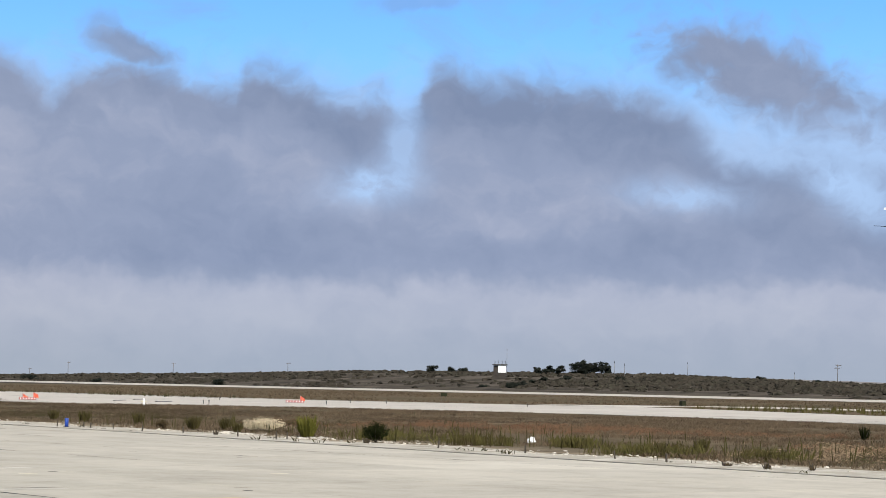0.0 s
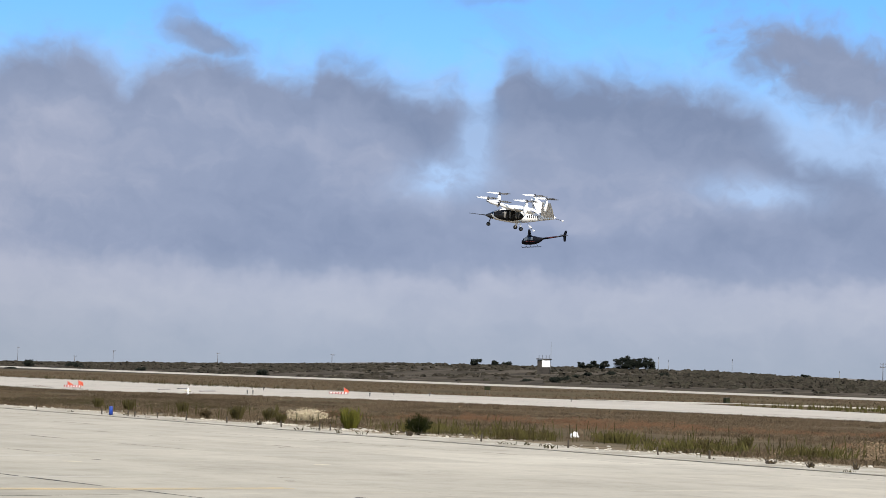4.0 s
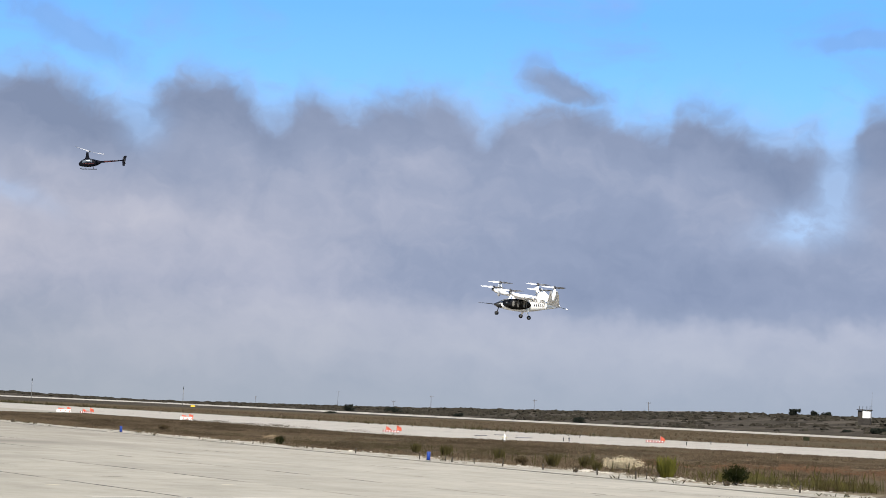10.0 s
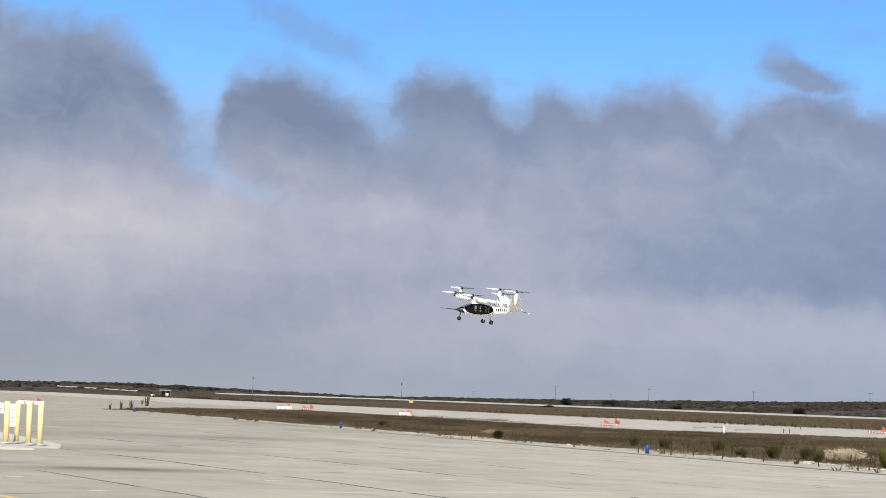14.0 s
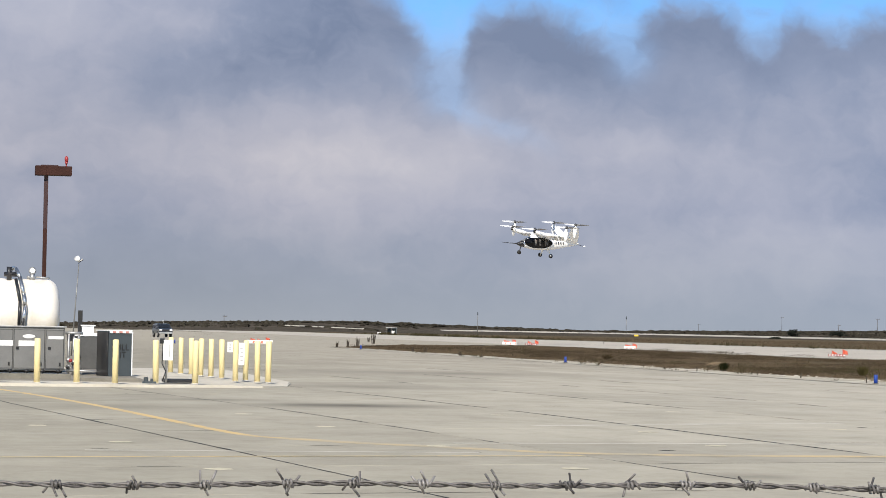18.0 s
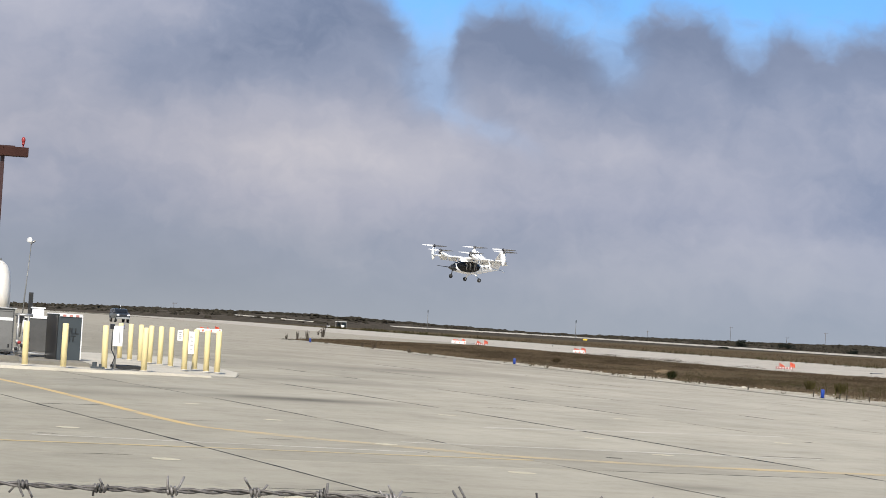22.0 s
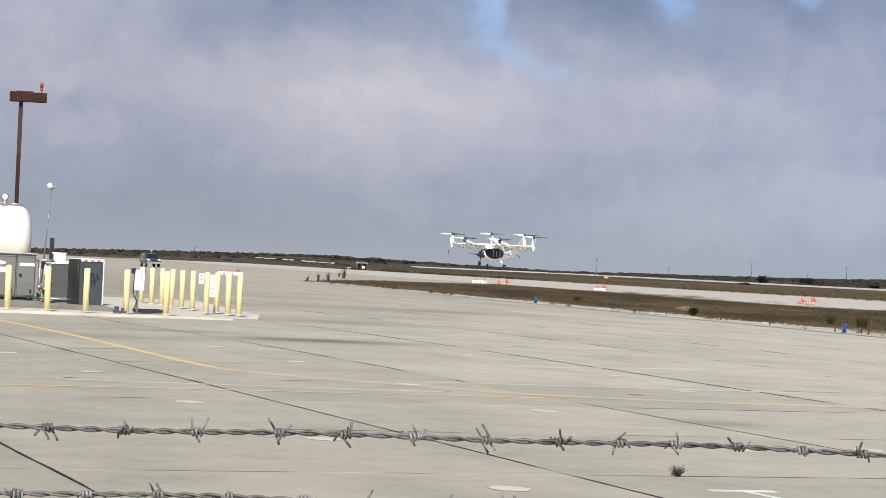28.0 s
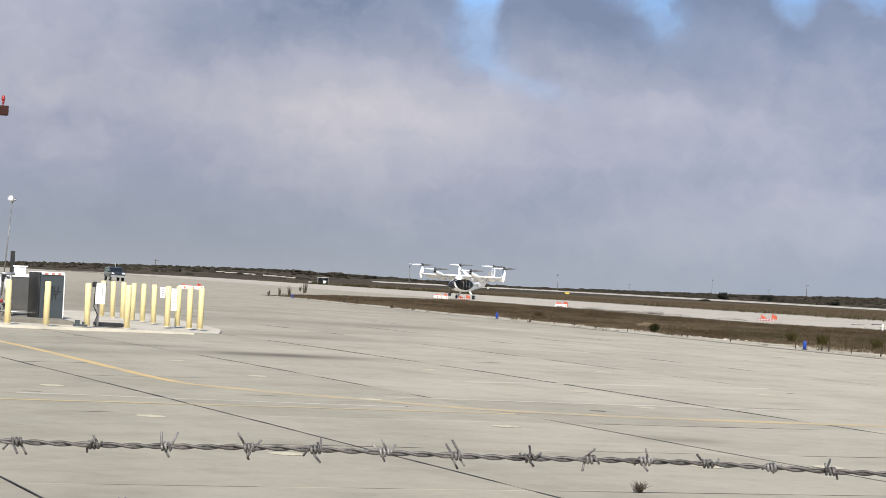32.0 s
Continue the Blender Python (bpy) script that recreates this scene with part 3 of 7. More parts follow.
    left = calc(nt, "SUBTRACT", calc(nt, "MULTIPLY", oval(9.5, 4.2, 6.0, 1.4, 0.0), 0.85), calc(nt, "MULTIPLY", oval(-1.0, 0.8, 11.0, 1.7, 0.04), 2.1))
    left = calc(nt, "ADD", left, calc(nt, "MULTIPLY", oval(20.5, 5.6, 5.0, 2.4), 0.45))
    left = calc(nt, "ADD", left, calc(nt, "MULTIPLY", oval(-2.0, 7.5, 9.0, 2.8), 1.3))
    # the flat, darker underside of the bank above the pale haze
    vb = calc(nt, "ADD", calc(nt, "MULTIPLY_ADD", wob_v, 1.5, v0), calc(nt, "MULTIPLY", mid, 1.0))
    base = calc(nt, "MULTIPLY", step(vb, 2.15, 2.75), calc(nt, "SUBTRACT", 1.0, step(vb, 3.2, 5.2)))
    base = calc(nt, "MULTIPLY", base, step(calc(nt, "MULTIPLY_ADD", broad, 10.0, u0), 18.0, 28.0))
    f = calc(nt, "MULTIPLY_ADD", broad, 0.50, tone)
    f = calc(nt, "MULTIPLY_ADD", mid, 0.34, f)
    f = calc(nt, "MULTIPLY_ADD", lit, 0.28, f)
    f = calc(nt, "MULTIPLY_ADD", left, 0.30, f)
    f = calc(nt, "MULTIPLY_ADD", wisp, 0.035, f)
    for uc, vc, ru, rv, lean, gain in CLOUD_MASSES:
        f = calc(nt, "MULTIPLY_ADD", calc(nt, "MULTIPLY", oval(uc, vc, ru, rv, lean), calc(nt, "MULTIPLY_ADD", frag, 1.6, 0.2)), gain, f)
    # the lobes are darkest just inside their upper edge
    rim = calc(nt, "EXPONENT", calc(nt, "MULTIPLY", calc(nt, "POWER", calc(nt, "ABSOLUTE", calc(nt, "DIVIDE", calc(nt, "SUBTRACT", depth, 0.65), 0.7)), 2.0), -1.0))
    f = calc(nt, "MULTIPLY_ADD", rim, -0.20, f)
    f = calc(nt, "MULTIPLY_ADD", base, -0.24, f)
    col = ramp(nt, f, [(0.0, (0.208, 0.266, 0.408)), (0.35, (0.290, 0.348, 0.498)), (0.65, (0.424, 0.464, 0.60)), (1.0, (0.555, 0.580, 0.69))])
    low = ramp(nt, calc(nt, "DIVIDE", v0, 10.0), [(0.0, (1, 1, 1)), (0.30, (0, 0, 0))])
    col = mix_col(nt, calc(nt, "MULTIPLY", low, 0.8), col, (0.365, 0.425, 0.51))
    warm = calc(nt, "MULTIPLY", ramp(nt, calc(nt, "DIVIDE", u0, 60.0), [(0.08, (1, 1, 1)), (0.45, (0, 0, 0))]), ramp(nt, calc(nt, "DIVIDE", v0, 10.0), [(0.45, (1, 1, 1)), (0.8, (0.3, 0.3, 0.3))]))
    col = mix_col(nt, warm, col, mix_col(nt, 1.0, col, (1.10, 1.02, 0.93), "MULTIPLY"))
    blue = ramp(nt, calc(nt, "DIVIDE", v0, 16.0), [(0.0, (0.40, 0.62, 0.86)), (0.30, (0.36, 0.66, 1.10)), (0.5, (0.24, 0.60, 1.18)), (0.62, (0.18, 0.51, 1.14)), (1.0, (0.15, 0.42, 1.0))])
    blue = mix_col(nt, haze, blue, (0.43, 0.56, 0.80))
    col = mix_col(nt, cov, blue, col)
    em = nt.nodes.new("ShaderNodeEmission")
    nt.links.new(col, em.inputs["Color"])
    em.inputs["Strength"].default_value = 0.84
    out = nt.nodes.new("ShaderNodeOutputMaterial")
    nt.links.new(em.outputs[0], out.inputs["Surface"])
    return m


def build_clouds():
    bm = bmesh.new()
    layer = bm.loops.layers.uv.new("UVMap")
    us = [k * 2.0 - 20 for k in range(56)]
    vs = [-0.8 + 0.8 * k for k in range(21)]
    grid = [[bm.verts.new((4300 * math.cos(radians(v)) * math.sin(radians(u)), 4300 * math.cos(radians(v)) * math.cos(radians(u)), 4300 * math.sin(radians(v)))) for u in us] for v in vs]
    for j in range(len(vs) - 1):
        for i in range(len(us) - 1):
            f = bm.faces.new((grid[j][i], grid[j][i + 1], grid[j + 1][i + 1], grid[j + 1][i]))
            for lp, (a, b) in zip(f.loops, ((i, j), (i + 1, j), (i + 1, j + 1), (i, j + 1))):
                lp[layer].uv = (us[a], vs[b])
    return thing("cloud_backdrop", bm, make_cloud(), "grey bank of low marine cloud under blue sky", "cloud", "structure", smooth=True)


clouds = build_clouds()
clouds.location = (0, 0, 1.6)


# ---- the six-rotor aircraft: body axes x to the nose, y to its left, z up; its origin lies under the main wheels ----
MAT["glass"] = surface("dark_canopy_glass", (0.008, 0.008, 0.009), 0.12, var=0.2, spec=0.25)
MAT["slash"] = surface("pale_window_slash", (0.13, 0.125, 0.12), 0.6, var=0.2)
MAT["blade"] = surface("white_blade", (0.74, 0.74, 0.74), 0.4, var=0.05)
MAT["blade_shade"] = surface("blade_underside_shade", (0.24, 0.24, 0.245), 0.45, var=0.15)
MAT["blade_dark"] = surface("dark_blade", (0.03, 0.03, 0.035), 0.45, var=0.2)
MAT["chrome"] = surface("bright_pipe_steel", (0.62, 0.62, 0.62), 0.22, 0.9, var=0.15)
MAT["steel"] = surface("grey_steel", (0.35, 0.35, 0.36), 0.35, 0.8, var=0.15)

# fuselage stations: x, centre height, half width, half height
BODY = [(3.85, 1.20, 0.05, 0.04), (3.7, 1.20, 0.18, 0.13), (3.4, 1.22, 0.34, 0.25), (3.0, 1.28, 0.52, 0.40), (2.5, 1.36, 0.66, 0.55), (1.9, 1.45, 0.76, 0.70), (1.2, 1.52, 0.80, 0.80),
        (0.5, 1.55, 0.78, 0.82), (-0.2, 1.58, 0.70, 0.76), (-0.9, 1.61, 0.59, 0.68), (-1.7, 1.67, 0.45, 0.55), (-2.5, 1.73, 0.32, 0.41), (-3.3, 1.75, 0.20, 0.26), (-3.9, 1.73, 0.07, 0.09), (-4.0, 1.73, 0.02, 0.03)]


def body_at(x):
    xs = [s[0] for s in BODY][::-1]
    return [float(np.interp(x, xs, [s[k] for s in BODY][::-1])) for k in (1, 2, 3)]


def body_point(x, ang, out=0.0):
    zc, hw, hh = body_at(x)
    c, s = math.cos(ang), math.sin(ang)
    p2 = 2 / 2.2
    return (x, (hw + out) * math.copysign(abs(c) ** p2, c), zc + (hh + out) * math.copysign(abs(s) ** p2, s))


def skin_patch(bm, centre_x, centre_a, rx, ra, side, out, tilt=0.0, n=12, m=32, power=2.0):
    """An oval patch that follows the fuselage, standing proud of it."""
    def at(r, k):
        t = 2 * math.pi * k / m
        c, s = math.cos(t), math.sin(t)
        dx = rx * r * math.copysign(abs(c) ** (2 / power), c)
        da = ra * r * math.copysign(abs(s) ** (2 / power), s)
        x = centre_x + dx
        ang = centre_a + da + tilt * dx
        q = body_point(x, ang, out)
        return (q[0], q[1] * side, q[2])
    mid = bm.verts.new(at(0, 0))
    rings = [[bm.verts.new(at(r / n, k)) for k in range(m)] for r in range(1, n + 1)]
    for k in range(m):
        bm.faces.new((mid, rings[0][k], rings[0][(k + 1) % m]))
    for a, b in zip(rings, rings[1:]):
        for k in range(m):
            bm.faces.new((a[k], b[k], b[(k + 1) % m], a[(k + 1) % m]))
    bmesh.ops.recalc_face_normals(bm, faces=bm.faces)


def oval_patch(bm, centre_x, centre_z, rx, rz, side, out, n=12, m=36):
    """An upright oval on the side of the fuselage, following its skin."""
    def at(r, k):
        t = 2 * math.pi * k / m
        x = centre_x + rx * r * math.cos(t)
        zc, hw, hh = body_at(x)
        z = centre_z + 0.10 * (1.35 - x) * 0.4 + rz * r * math.sin(t)
        up = max(-0.97, min(0.97, (z - zc) / (hh + out)))
        ang = math.asin(math.copysign(abs(up) ** 1.1, up))
        q = body_point(x, ang, out)
        return (q[0], q[1] * side, q[2])
    mid = bm.verts.new(at(0, 0))
    rings = [[bm.verts.new(at(r / n, k)) for k in range(m)] for r in range(1, n + 1)]
    for k in range(m):
        bm.faces.new((mid, rings[0][k], rings[0][(k + 1) % m]))
    for a, b in zip(rings, rings[1:]):
        for k in range(m):
            bm.faces.new((a[k], b[k], b[(k + 1) % m], a[(k + 1) % m]))
    bmesh.ops.recalc_face_normals(bm, faces=bm.faces)


def propeller(parent, name, hub, radius=1.45, blades=5, phase=0.0, spin_list=None):
    """A hub part with each blade as a piece under it; the hub is what turns."""
    bm = bmesh.new()
    rod(bm, (0, 0, -0.12), (0, 0, 0.04), 0.15, 0.14, 14)
    ball(bm, (0, 0, 0.04), 0.14, 1, 1, 1.1, 14, 8)
    h = part(name, bm, MAT["blade_dark"], parent, "dark propeller hub", True)
    h.location = hub
    for k in range(blades):
        bm = bmesh.new()
        a = 2 * math.pi * k / blades + phase
        rings = []
        for j, (r, ch, tw) in enumerate([(0.10, 0.12, 50), (0.28, 0.24, 42), (0.55, 0.32, 34), (0.95, 0.29, 27), (1.25, 0.22, 22), (1.42, 0.13, 19), (radius, 0.05, 18)]):
            tr = radians(tw)
            up = (0, math.sin(tr), math.cos(tr))
            back = (0, -math.cos(tr), math.sin(tr))
            le = (r, ch * 0.45 * math.cos(tr), -ch * 0.45 * math.sin(tr) + 0.03 * r)
            rings.append(foil(le, ch, 0.09, up, back, 10))
        loft(bm, rings)
        bmesh.ops.rotate(bm, verts=bm.verts, cent=(0, 0, 0), matrix=Matrix.Rotation(a, 3, "Z"))
        bm.normal_update()
        # shade on the lower faces is put in as a darker colour
        for f in bm.faces:
            f.material_index = 1 if f.normal.z < -0.05 else 0
        part("blade", bm, [MAT["blade"], MAT["blade_shade"]], h, "white blade, shade below put into its colour", True)
    if spin_list is not None:
        spin_list.append((h, hub))
    return h


SPIN = []


def build_craft():
    craft = empty("aircraft", "white six-rotor electric aircraft with black nose and oval cabin windows", "aircraft")
    bm = bmesh.new()
    loft(bm, [ring_x(*s) for s in BODY])
    part("fuselage", bm, MAT["white"], craft, "glossy white fuselage", True)
    bm = bmesh.new()
    nose_st = [(x, zc, hw + 0.008, hh + 0.008) for x, zc, hw, hh in [(3.86, 1.20, 0.05, 0.04)] + BODY[1:3]] + [(3.02, *[a + b for a, b in zip(body_at(3.02), (0, 0.008, 0.008))])]
    loft(bm, [ring_x(*s) for s in nose_st])
    part("nose_cone", bm, MAT["black"], craft, "black nose", True)
    bm = bmesh.new()  # dark windscreen over the nose
    skin_patch(bm, 2.80, math.pi / 2, 0.56, 0.66, 1, 0.012)
    part("windscreen", bm, MAT["glass"], craft, "dark tinted windscreen", True)
    for side in (1, -1):
        bm = bmesh.new()
        oval_patch(bm, 1.42, 1.50, 1.86, 0.72, side, 0.016)
        part("window_rim", bm, MAT["white"], craft, "white rim round the window", True)
        bm = bmesh.new()
        oval_patch(bm, 1.42, 1.50, 1.66, 0.58, side, 0.024)
        part("window", bm, MAT["glass"], craft, "large oval dark cabin window", True)
        # pale slanted patches laid just over the window
        for cx, cw in ((1.9, 0.12), (1.35, 0.10), (0.65, 0.13), (0.35, 0.07)):
            bm = bmesh.new()
            skin_patch(bm, cx, 0.12, cw, 0.42, side, 0.030, tilt=1.1, n=4, m=16, power=4)
            part("seat_back", bm, MAT["slash"], craft, "pale slanted patch on the window", True)
        # registration, as plain bars
        for k in range(6):
            bm = bmesh.new()
            x = -0.66 - 0.25 * k
            skin_patch(bm, x, 0.04, 0.06, 0.13 + 0.035 * k, side, 0.012, tilt=0.5, n=2, m=12, power=5)
            part("mark_bar", bm, MAT["black"], craft, "dark marking bar")
    # wing halves with three drooped flaps each
    for side in (1, -1):
        bm = bmesh.new()
        rings = []
        for y, x, z, ch, th in ((0.0, 1.95, 2.38, 2.45, 0.15), (0.7, 1.85, 2.42, 2.3, 0.15), (2.2, 1.60, 2.43, 1.95, 0.15), (4.0, 1.44, 2.44, 1.62, 0.15), (5.2, 1.34, 2.48, 1.40, 0.14)):
            rings.append(foil((x, y * side, z), ch * 0.74, th * 1.25, (0.04, 0, 1), (-1, 0, -0.03)))
        loft(bm, rings)
        wing = part("wing", bm, MAT["white"], craft, "white wing half", True)
        for y0, y1 in ((0.95, 2.25), (2.45, 3.75), (3.9, 5.0)):
            bm = bmesh.new()
            rr = []
            for y in (y0, y1):
                x = float(np.interp(y, [0, 2.3, 5.3], [0.25, 0.27, 0.36]))
                z = float(np.interp(y, [0, 2.3, 5.3], [2.40, 2.42, 2.45]))
                rr.append(foil((x, y * side, z), 0.60 - 0.03 * y, 0.18, (0.82, 0, 0.57), (-0.57, 0, -0.82), 10))
            loft(bm, rr)
            part("flap", bm, MAT["white"], wing, "drooped flap", True)
        # wing-tip nacelle
        bm = bmesh.new()
        x, y = 1.07, 5.19 * side
        loft(bm, [[(x + r * math.cos(a), y + r * math.sin(a) * 0.9, z) for a in [2 * math.pi * k / 14 for k in range(14)]]
                  for z, r in ((1.92, 0.03), (2.05, 0.13), (2.45, 0.24), (2.9, 0.26), (3.18, 0.20), (3.35, 0.12))])
        part("nacelle", bm, MAT["white"], craft, "upright wing-tip nacelle", True)
        propeller(craft, "propeller", (x, y, 3.45), phase=0.3 + side, spin_list=SPIN)
        # inner nacelle on a forward arm
        bm = bmesh.new()
        x, y = 3.13, 2.24 * side
        loft(bm, [[(cx + r * 0.5 * math.cos(a), y + r * math.cos(a + 1.57), cz + r * math.sin(a + 1.57)) for a in [2 * math.pi * k / 12 for k in range(12)]]
                  for cx, cz, r in ((0.5, 2.30, 0.10), (1.2, 2.36, 0.20), (1.8, 2.46, 0.24), (2.4, 2.52, 0.25), (2.9, 2.60, 0.23), (3.2, 2.66, 0.15))])
        part("nacelle", bm, MAT["white"], craft, "forward inner nacelle arm", True)
        bm = bmesh.new()
        rod(bm, (x, y, 2.56), (x, y, 2.88), 0.18, 0.14, 12)
        part("motor", bm, MAT["black"], craft, "dark rotor motor", True)
        propeller(craft, "propeller", (x, y, 2.93), phase=0.9 - side * 0.4, spin_list=SPIN)
        # tail fin of the V and its nacelle
        bm = bmesh.new()
        loft(bm, [foil((-2.25, 0.08 * side, 1.74), 1.65, 0.10, (0, 0.75 * side, -0.66)), foil((-1.95, 1.1 * side, 2.60), 1.35, 0.10, (0, 0.75 * side, -0.66)), foil((-1.62, 2.05 * side, 3.45), 0.95, 0.09, (0, 0.75 * side, -0.66))])
        part("tail_fin", bm, MAT["white"], craft, "slanted white V-tail fin")
        bm = bmesh.new()
        x, y = -2.06, 2.13 * side
        loft(bm, [[(x + r * math.cos(a), y + r * math.sin(a), z) for a in [2 * math.pi * k / 12 for k in range(12)]]
                  for z, r in ((2.3, 0.02), (2.55, 0.12), (3.0, 0.22), (3.45, 0.22), (3.72, 0.12))])
        part("nacelle", bm, MAT["white"], craft, "tapered tail nacelle", True)
        propeller(craft, "propeller", (x, y, 3.82), phase=1.7 + side * 0.2, spin_list=SPIN)
        # main gear
        bm = bmesh.new()
        rod(bm, (-0.05, 0.42 * side, 1.0), (0.0, 0.98 * side, 0.30), 0.085, 0.06, 8)
        rod(bm, (0.28, 0.40 * side, 0.92), (0.02, 0.95 * side, 0.36), 0.035, 0.03, 8)
        part("main_leg", bm, MAT["white"], craft, "white undercarriage leg", True)
        bm = bmesh.new()
        rod(bm, (0, 0.97 * side, 0.22), (0, 1.13 * side, 0.22), 0.22, 0.22, 18)
        wh = part("wheel", bm, MAT["tyre"], craft, "black main wheel", True)
        bm = bmesh.new()
        rod(bm, (0, 0.955 * side, 0.22), (0, 1.145 * side, 0.22), 0.10, 0.10, 14)
        part("rim", bm, MAT["steel"], wh, "", True)
    bm = bmesh.new()
    rod(bm, (3.2, 0, 1.05), (3.36, 0, 0.40), 0.06, 0.045, 8)
    part("nose_leg", bm, MAT["black"], craft, "dark nose leg", True)
    bm = bmesh.new()
    rod(bm, (3.38, -0.07, 0.29), (3.38, 0.07, 0.29), 0.22, 0.22, 18)
    part("wheel", bm, MAT["tyre"], craft, "black nose wheel", True)
    bm = bmesh.new()
    rod(bm, (3.8, 0, 1.20), (4.8, 0, 1.20), 0.05, 0.035, 8)
    rod(bm, (4.8, 0, 1.20), (5.7, 0, 1.20), 0.03, 0.02, 8)
    part("nose_probe", bm, MAT["black"], craft, "long black nose probe", True)
    bm = bmesh.new()
    rod(bm, (-3.95, 0, 1.73), (-4.85, 0, 1.60), 0.03, 0.025, 8)
    tp = part("tail_probe", bm, MAT["black"], craft, "thin tail probe", True)
    bm = bmesh.new()
    ball(bm, (-4.9, 0, 1.59), 0.09, 1.6, 1, 1)
    part("probe_tip", bm, MAT["white"], tp, "white probe tip", True)
    bm = bmesh.new()
    ball(bm, (-3.95, 0, 1.83), 0.12, 1.3, 1, 1)
    part("tail_lamp", bm, MAT["white"], craft, "white tail fairing", True)
    bm = bmesh.new()
    ball(bm, (0.10, 0, 2.16), 1.0, 2.1, 0.72, 0.50, 24, 12)
    part("wing_root_fairing", bm, MAT["white"], craft, "smooth fairing under the wing root", True)
    bm = bmesh.new()  # roof inlet fin
    loft(bm, [foil((1.2, 0, 2.3), 0.8, 0.2, (0, 1, 0)), foil((0.75, 0, 2.62), 0.3, 0.2, (0, 1, 0))])
    part("roof_fin", bm, MAT["white"], craft, "small roof fin", True)
    return craft


craft = build_craft()

# ---- the helicopter: x to the nose, origin at the cabin's middle ----
MAT["heli"] = surface("dark_navy_paint", (0.005, 0.0055, 0.010), 0.5, var=0.2, spec=0.1)
MAT["heli_red"] = surface("dull_red_stripe", (0.16, 0.03, 0.03), 0.5, var=0.2)
MAT["heli_blade"] = surface("grey_rotor_blade", (0.48, 0.48, 0.49), 0.35, var=0.1)
MAT["heli_glass"] = surface("helicopter_window", (0.10, 0.12, 0.15), 0.2, var=0.1)


def build_heli():
    heli = empty("helicopter", "dark navy light helicopter with a tall mast, two-blade rotor and skids", "helicopter")
    bm = bmesh.new()
    st = [(1.98, -0.26, 0.06, 0.06), (1.86, -0.24, 0.30, 0.30), (1.48, -0.12, 0.53, 0.57), (0.8, 0.0, 0.66, 0.76), (0.0, 0.02, 0.68, 0.80), (-0.8, -0.02, 0.60, 0.66), (-1.5, 0.0, 0.46, 0.46), (-2.0, 0.12, 0.28, 0.26), (-2.25, 0.18, 0.16, 0.15)]
    loft(bm, [ring_x(*s) for s in st])
    part("cabin", bm, MAT["heli"], heli, "dark rounded cabin", True)
    xs = [s[0] for s in st][::-1]
    for side in (1, -1):
        for x0, x1, a0, a1 in ((0.55, 1.3, 0.05, 0.75), (-0.45, 0.4, 0.05, 0.75)):
            bm = bmesh.new()
            rows = []
            for i in range(5):
                row = []
                for j in range(5):
                    x = x0 + (x1 - x0) * i / 4
                    a = a0 + (a1 - a0) * j / 4
                    zc, hw, hh = [float(np.interp(x, xs, [s[k] for s in st][::-1])) + (0.012 if k > 1 else 0) for k in (1, 2, 3)]
                    row.append(bm.verts.new((x, side * hw * math.cos(a) ** 0.9, zc + hh * math.sin(a) ** 0.9)))
                rows.append(row)
            for i in range(4):
                for j in range(4):
                    bm.faces.new((rows[i][j], rows[i + 1][j], rows[i + 1][j + 1], rows[i][j + 1]))
            bmesh.ops.recalc_face_normals(bm, faces=bm.faces)
            part("window", bm, MAT["heli_glass"], heli, "cabin window", True)
    bm = bmesh.new()
    loft(bm, [[(x + a, b, z) for a, b in ((l * 0.5, 0), (l * 0.2, w), (-l * 0.5, 0), (l * 0.2, -w))] for z, l, w in ((0.55, 1.0, 0.22), (1.2, 0.6, 0.14), (1.95, 0.4, 0.09))])
    part("mast_fairing", bm, MAT["heli"], heli, "tall tapered mast fairing")
    bm = bmesh.new()
    rod(bm, (-2.1, 0, 0.17), (-6.3, 0, 0.50), 0.18, 0.10, 12)
    part("tail_boom", bm, MAT["heli"], heli, "long thin tail boom", True)
    for side in (1, -1):
        bm = bmesh.new()
        box(bm, -3.6, 0.155 * side, 0.27, 2.6, 0.012, 0.05, 0.0, Matrix.Rotation(0.079, 4, "Y"))
        part("stripe", bm, MAT["heli_red"], heli, "thin dull red stripe")
        bm = bmesh.new()
        box(bm, 0.2, 0.665 * side, -0.22, 1.9, 0.03, 0.05, 0.0)
        part("stripe", bm, MAT["heli_red"], heli, "thin dull red stripe")
    bm = bmesh.new()
    box(bm, -5.0, 0.13, 0.36, 0.35, 0.012, 0.09)
    part("mark_bar", bm, MAT["heli_glass"], heli, "small pale marking bar")
    bm = bmesh.new()
    loft(bm, [foil((-6.05, 0, -0.55), 0.4, 0.1, (0, 1, 0)), foil((-5.95, 0, 0.5), 0.66, 0.1, (0, 1, 0)), foil((-6.4, 0, 1.35), 0.44, 0.1, (0, 1, 0))])
    part("tail_fin", bm, MAT["heli"], heli, "upright tail fin")
    bm = bmesh.new()
    loft(bm, [foil((-5.6, -0.1, 0.5), 0.35, 0.1), foil((-5.6, -0.85, 0.5), 0.3, 0.1)])
    part("stabiliser", bm, MAT["heli"], heli, "small horizontal stabiliser")
    for side in (1, -1):
        bm = bmesh.new()
        rod(bm, (-1.35, 0.95 * side, -1.18), (1.4, 0.95 * side, -1.18), 0.045, n=8)
        rod(bm, (1.4, 0.95 * side, -1.18), (1.7, 0.95 * side, -1.02), 0.045, 0.03, 8)
        sk = part("skid", bm, MAT["heli"], heli, "landing skid tube", True)
        for x in (0.75, -0.75):
            bm = bmesh.new()
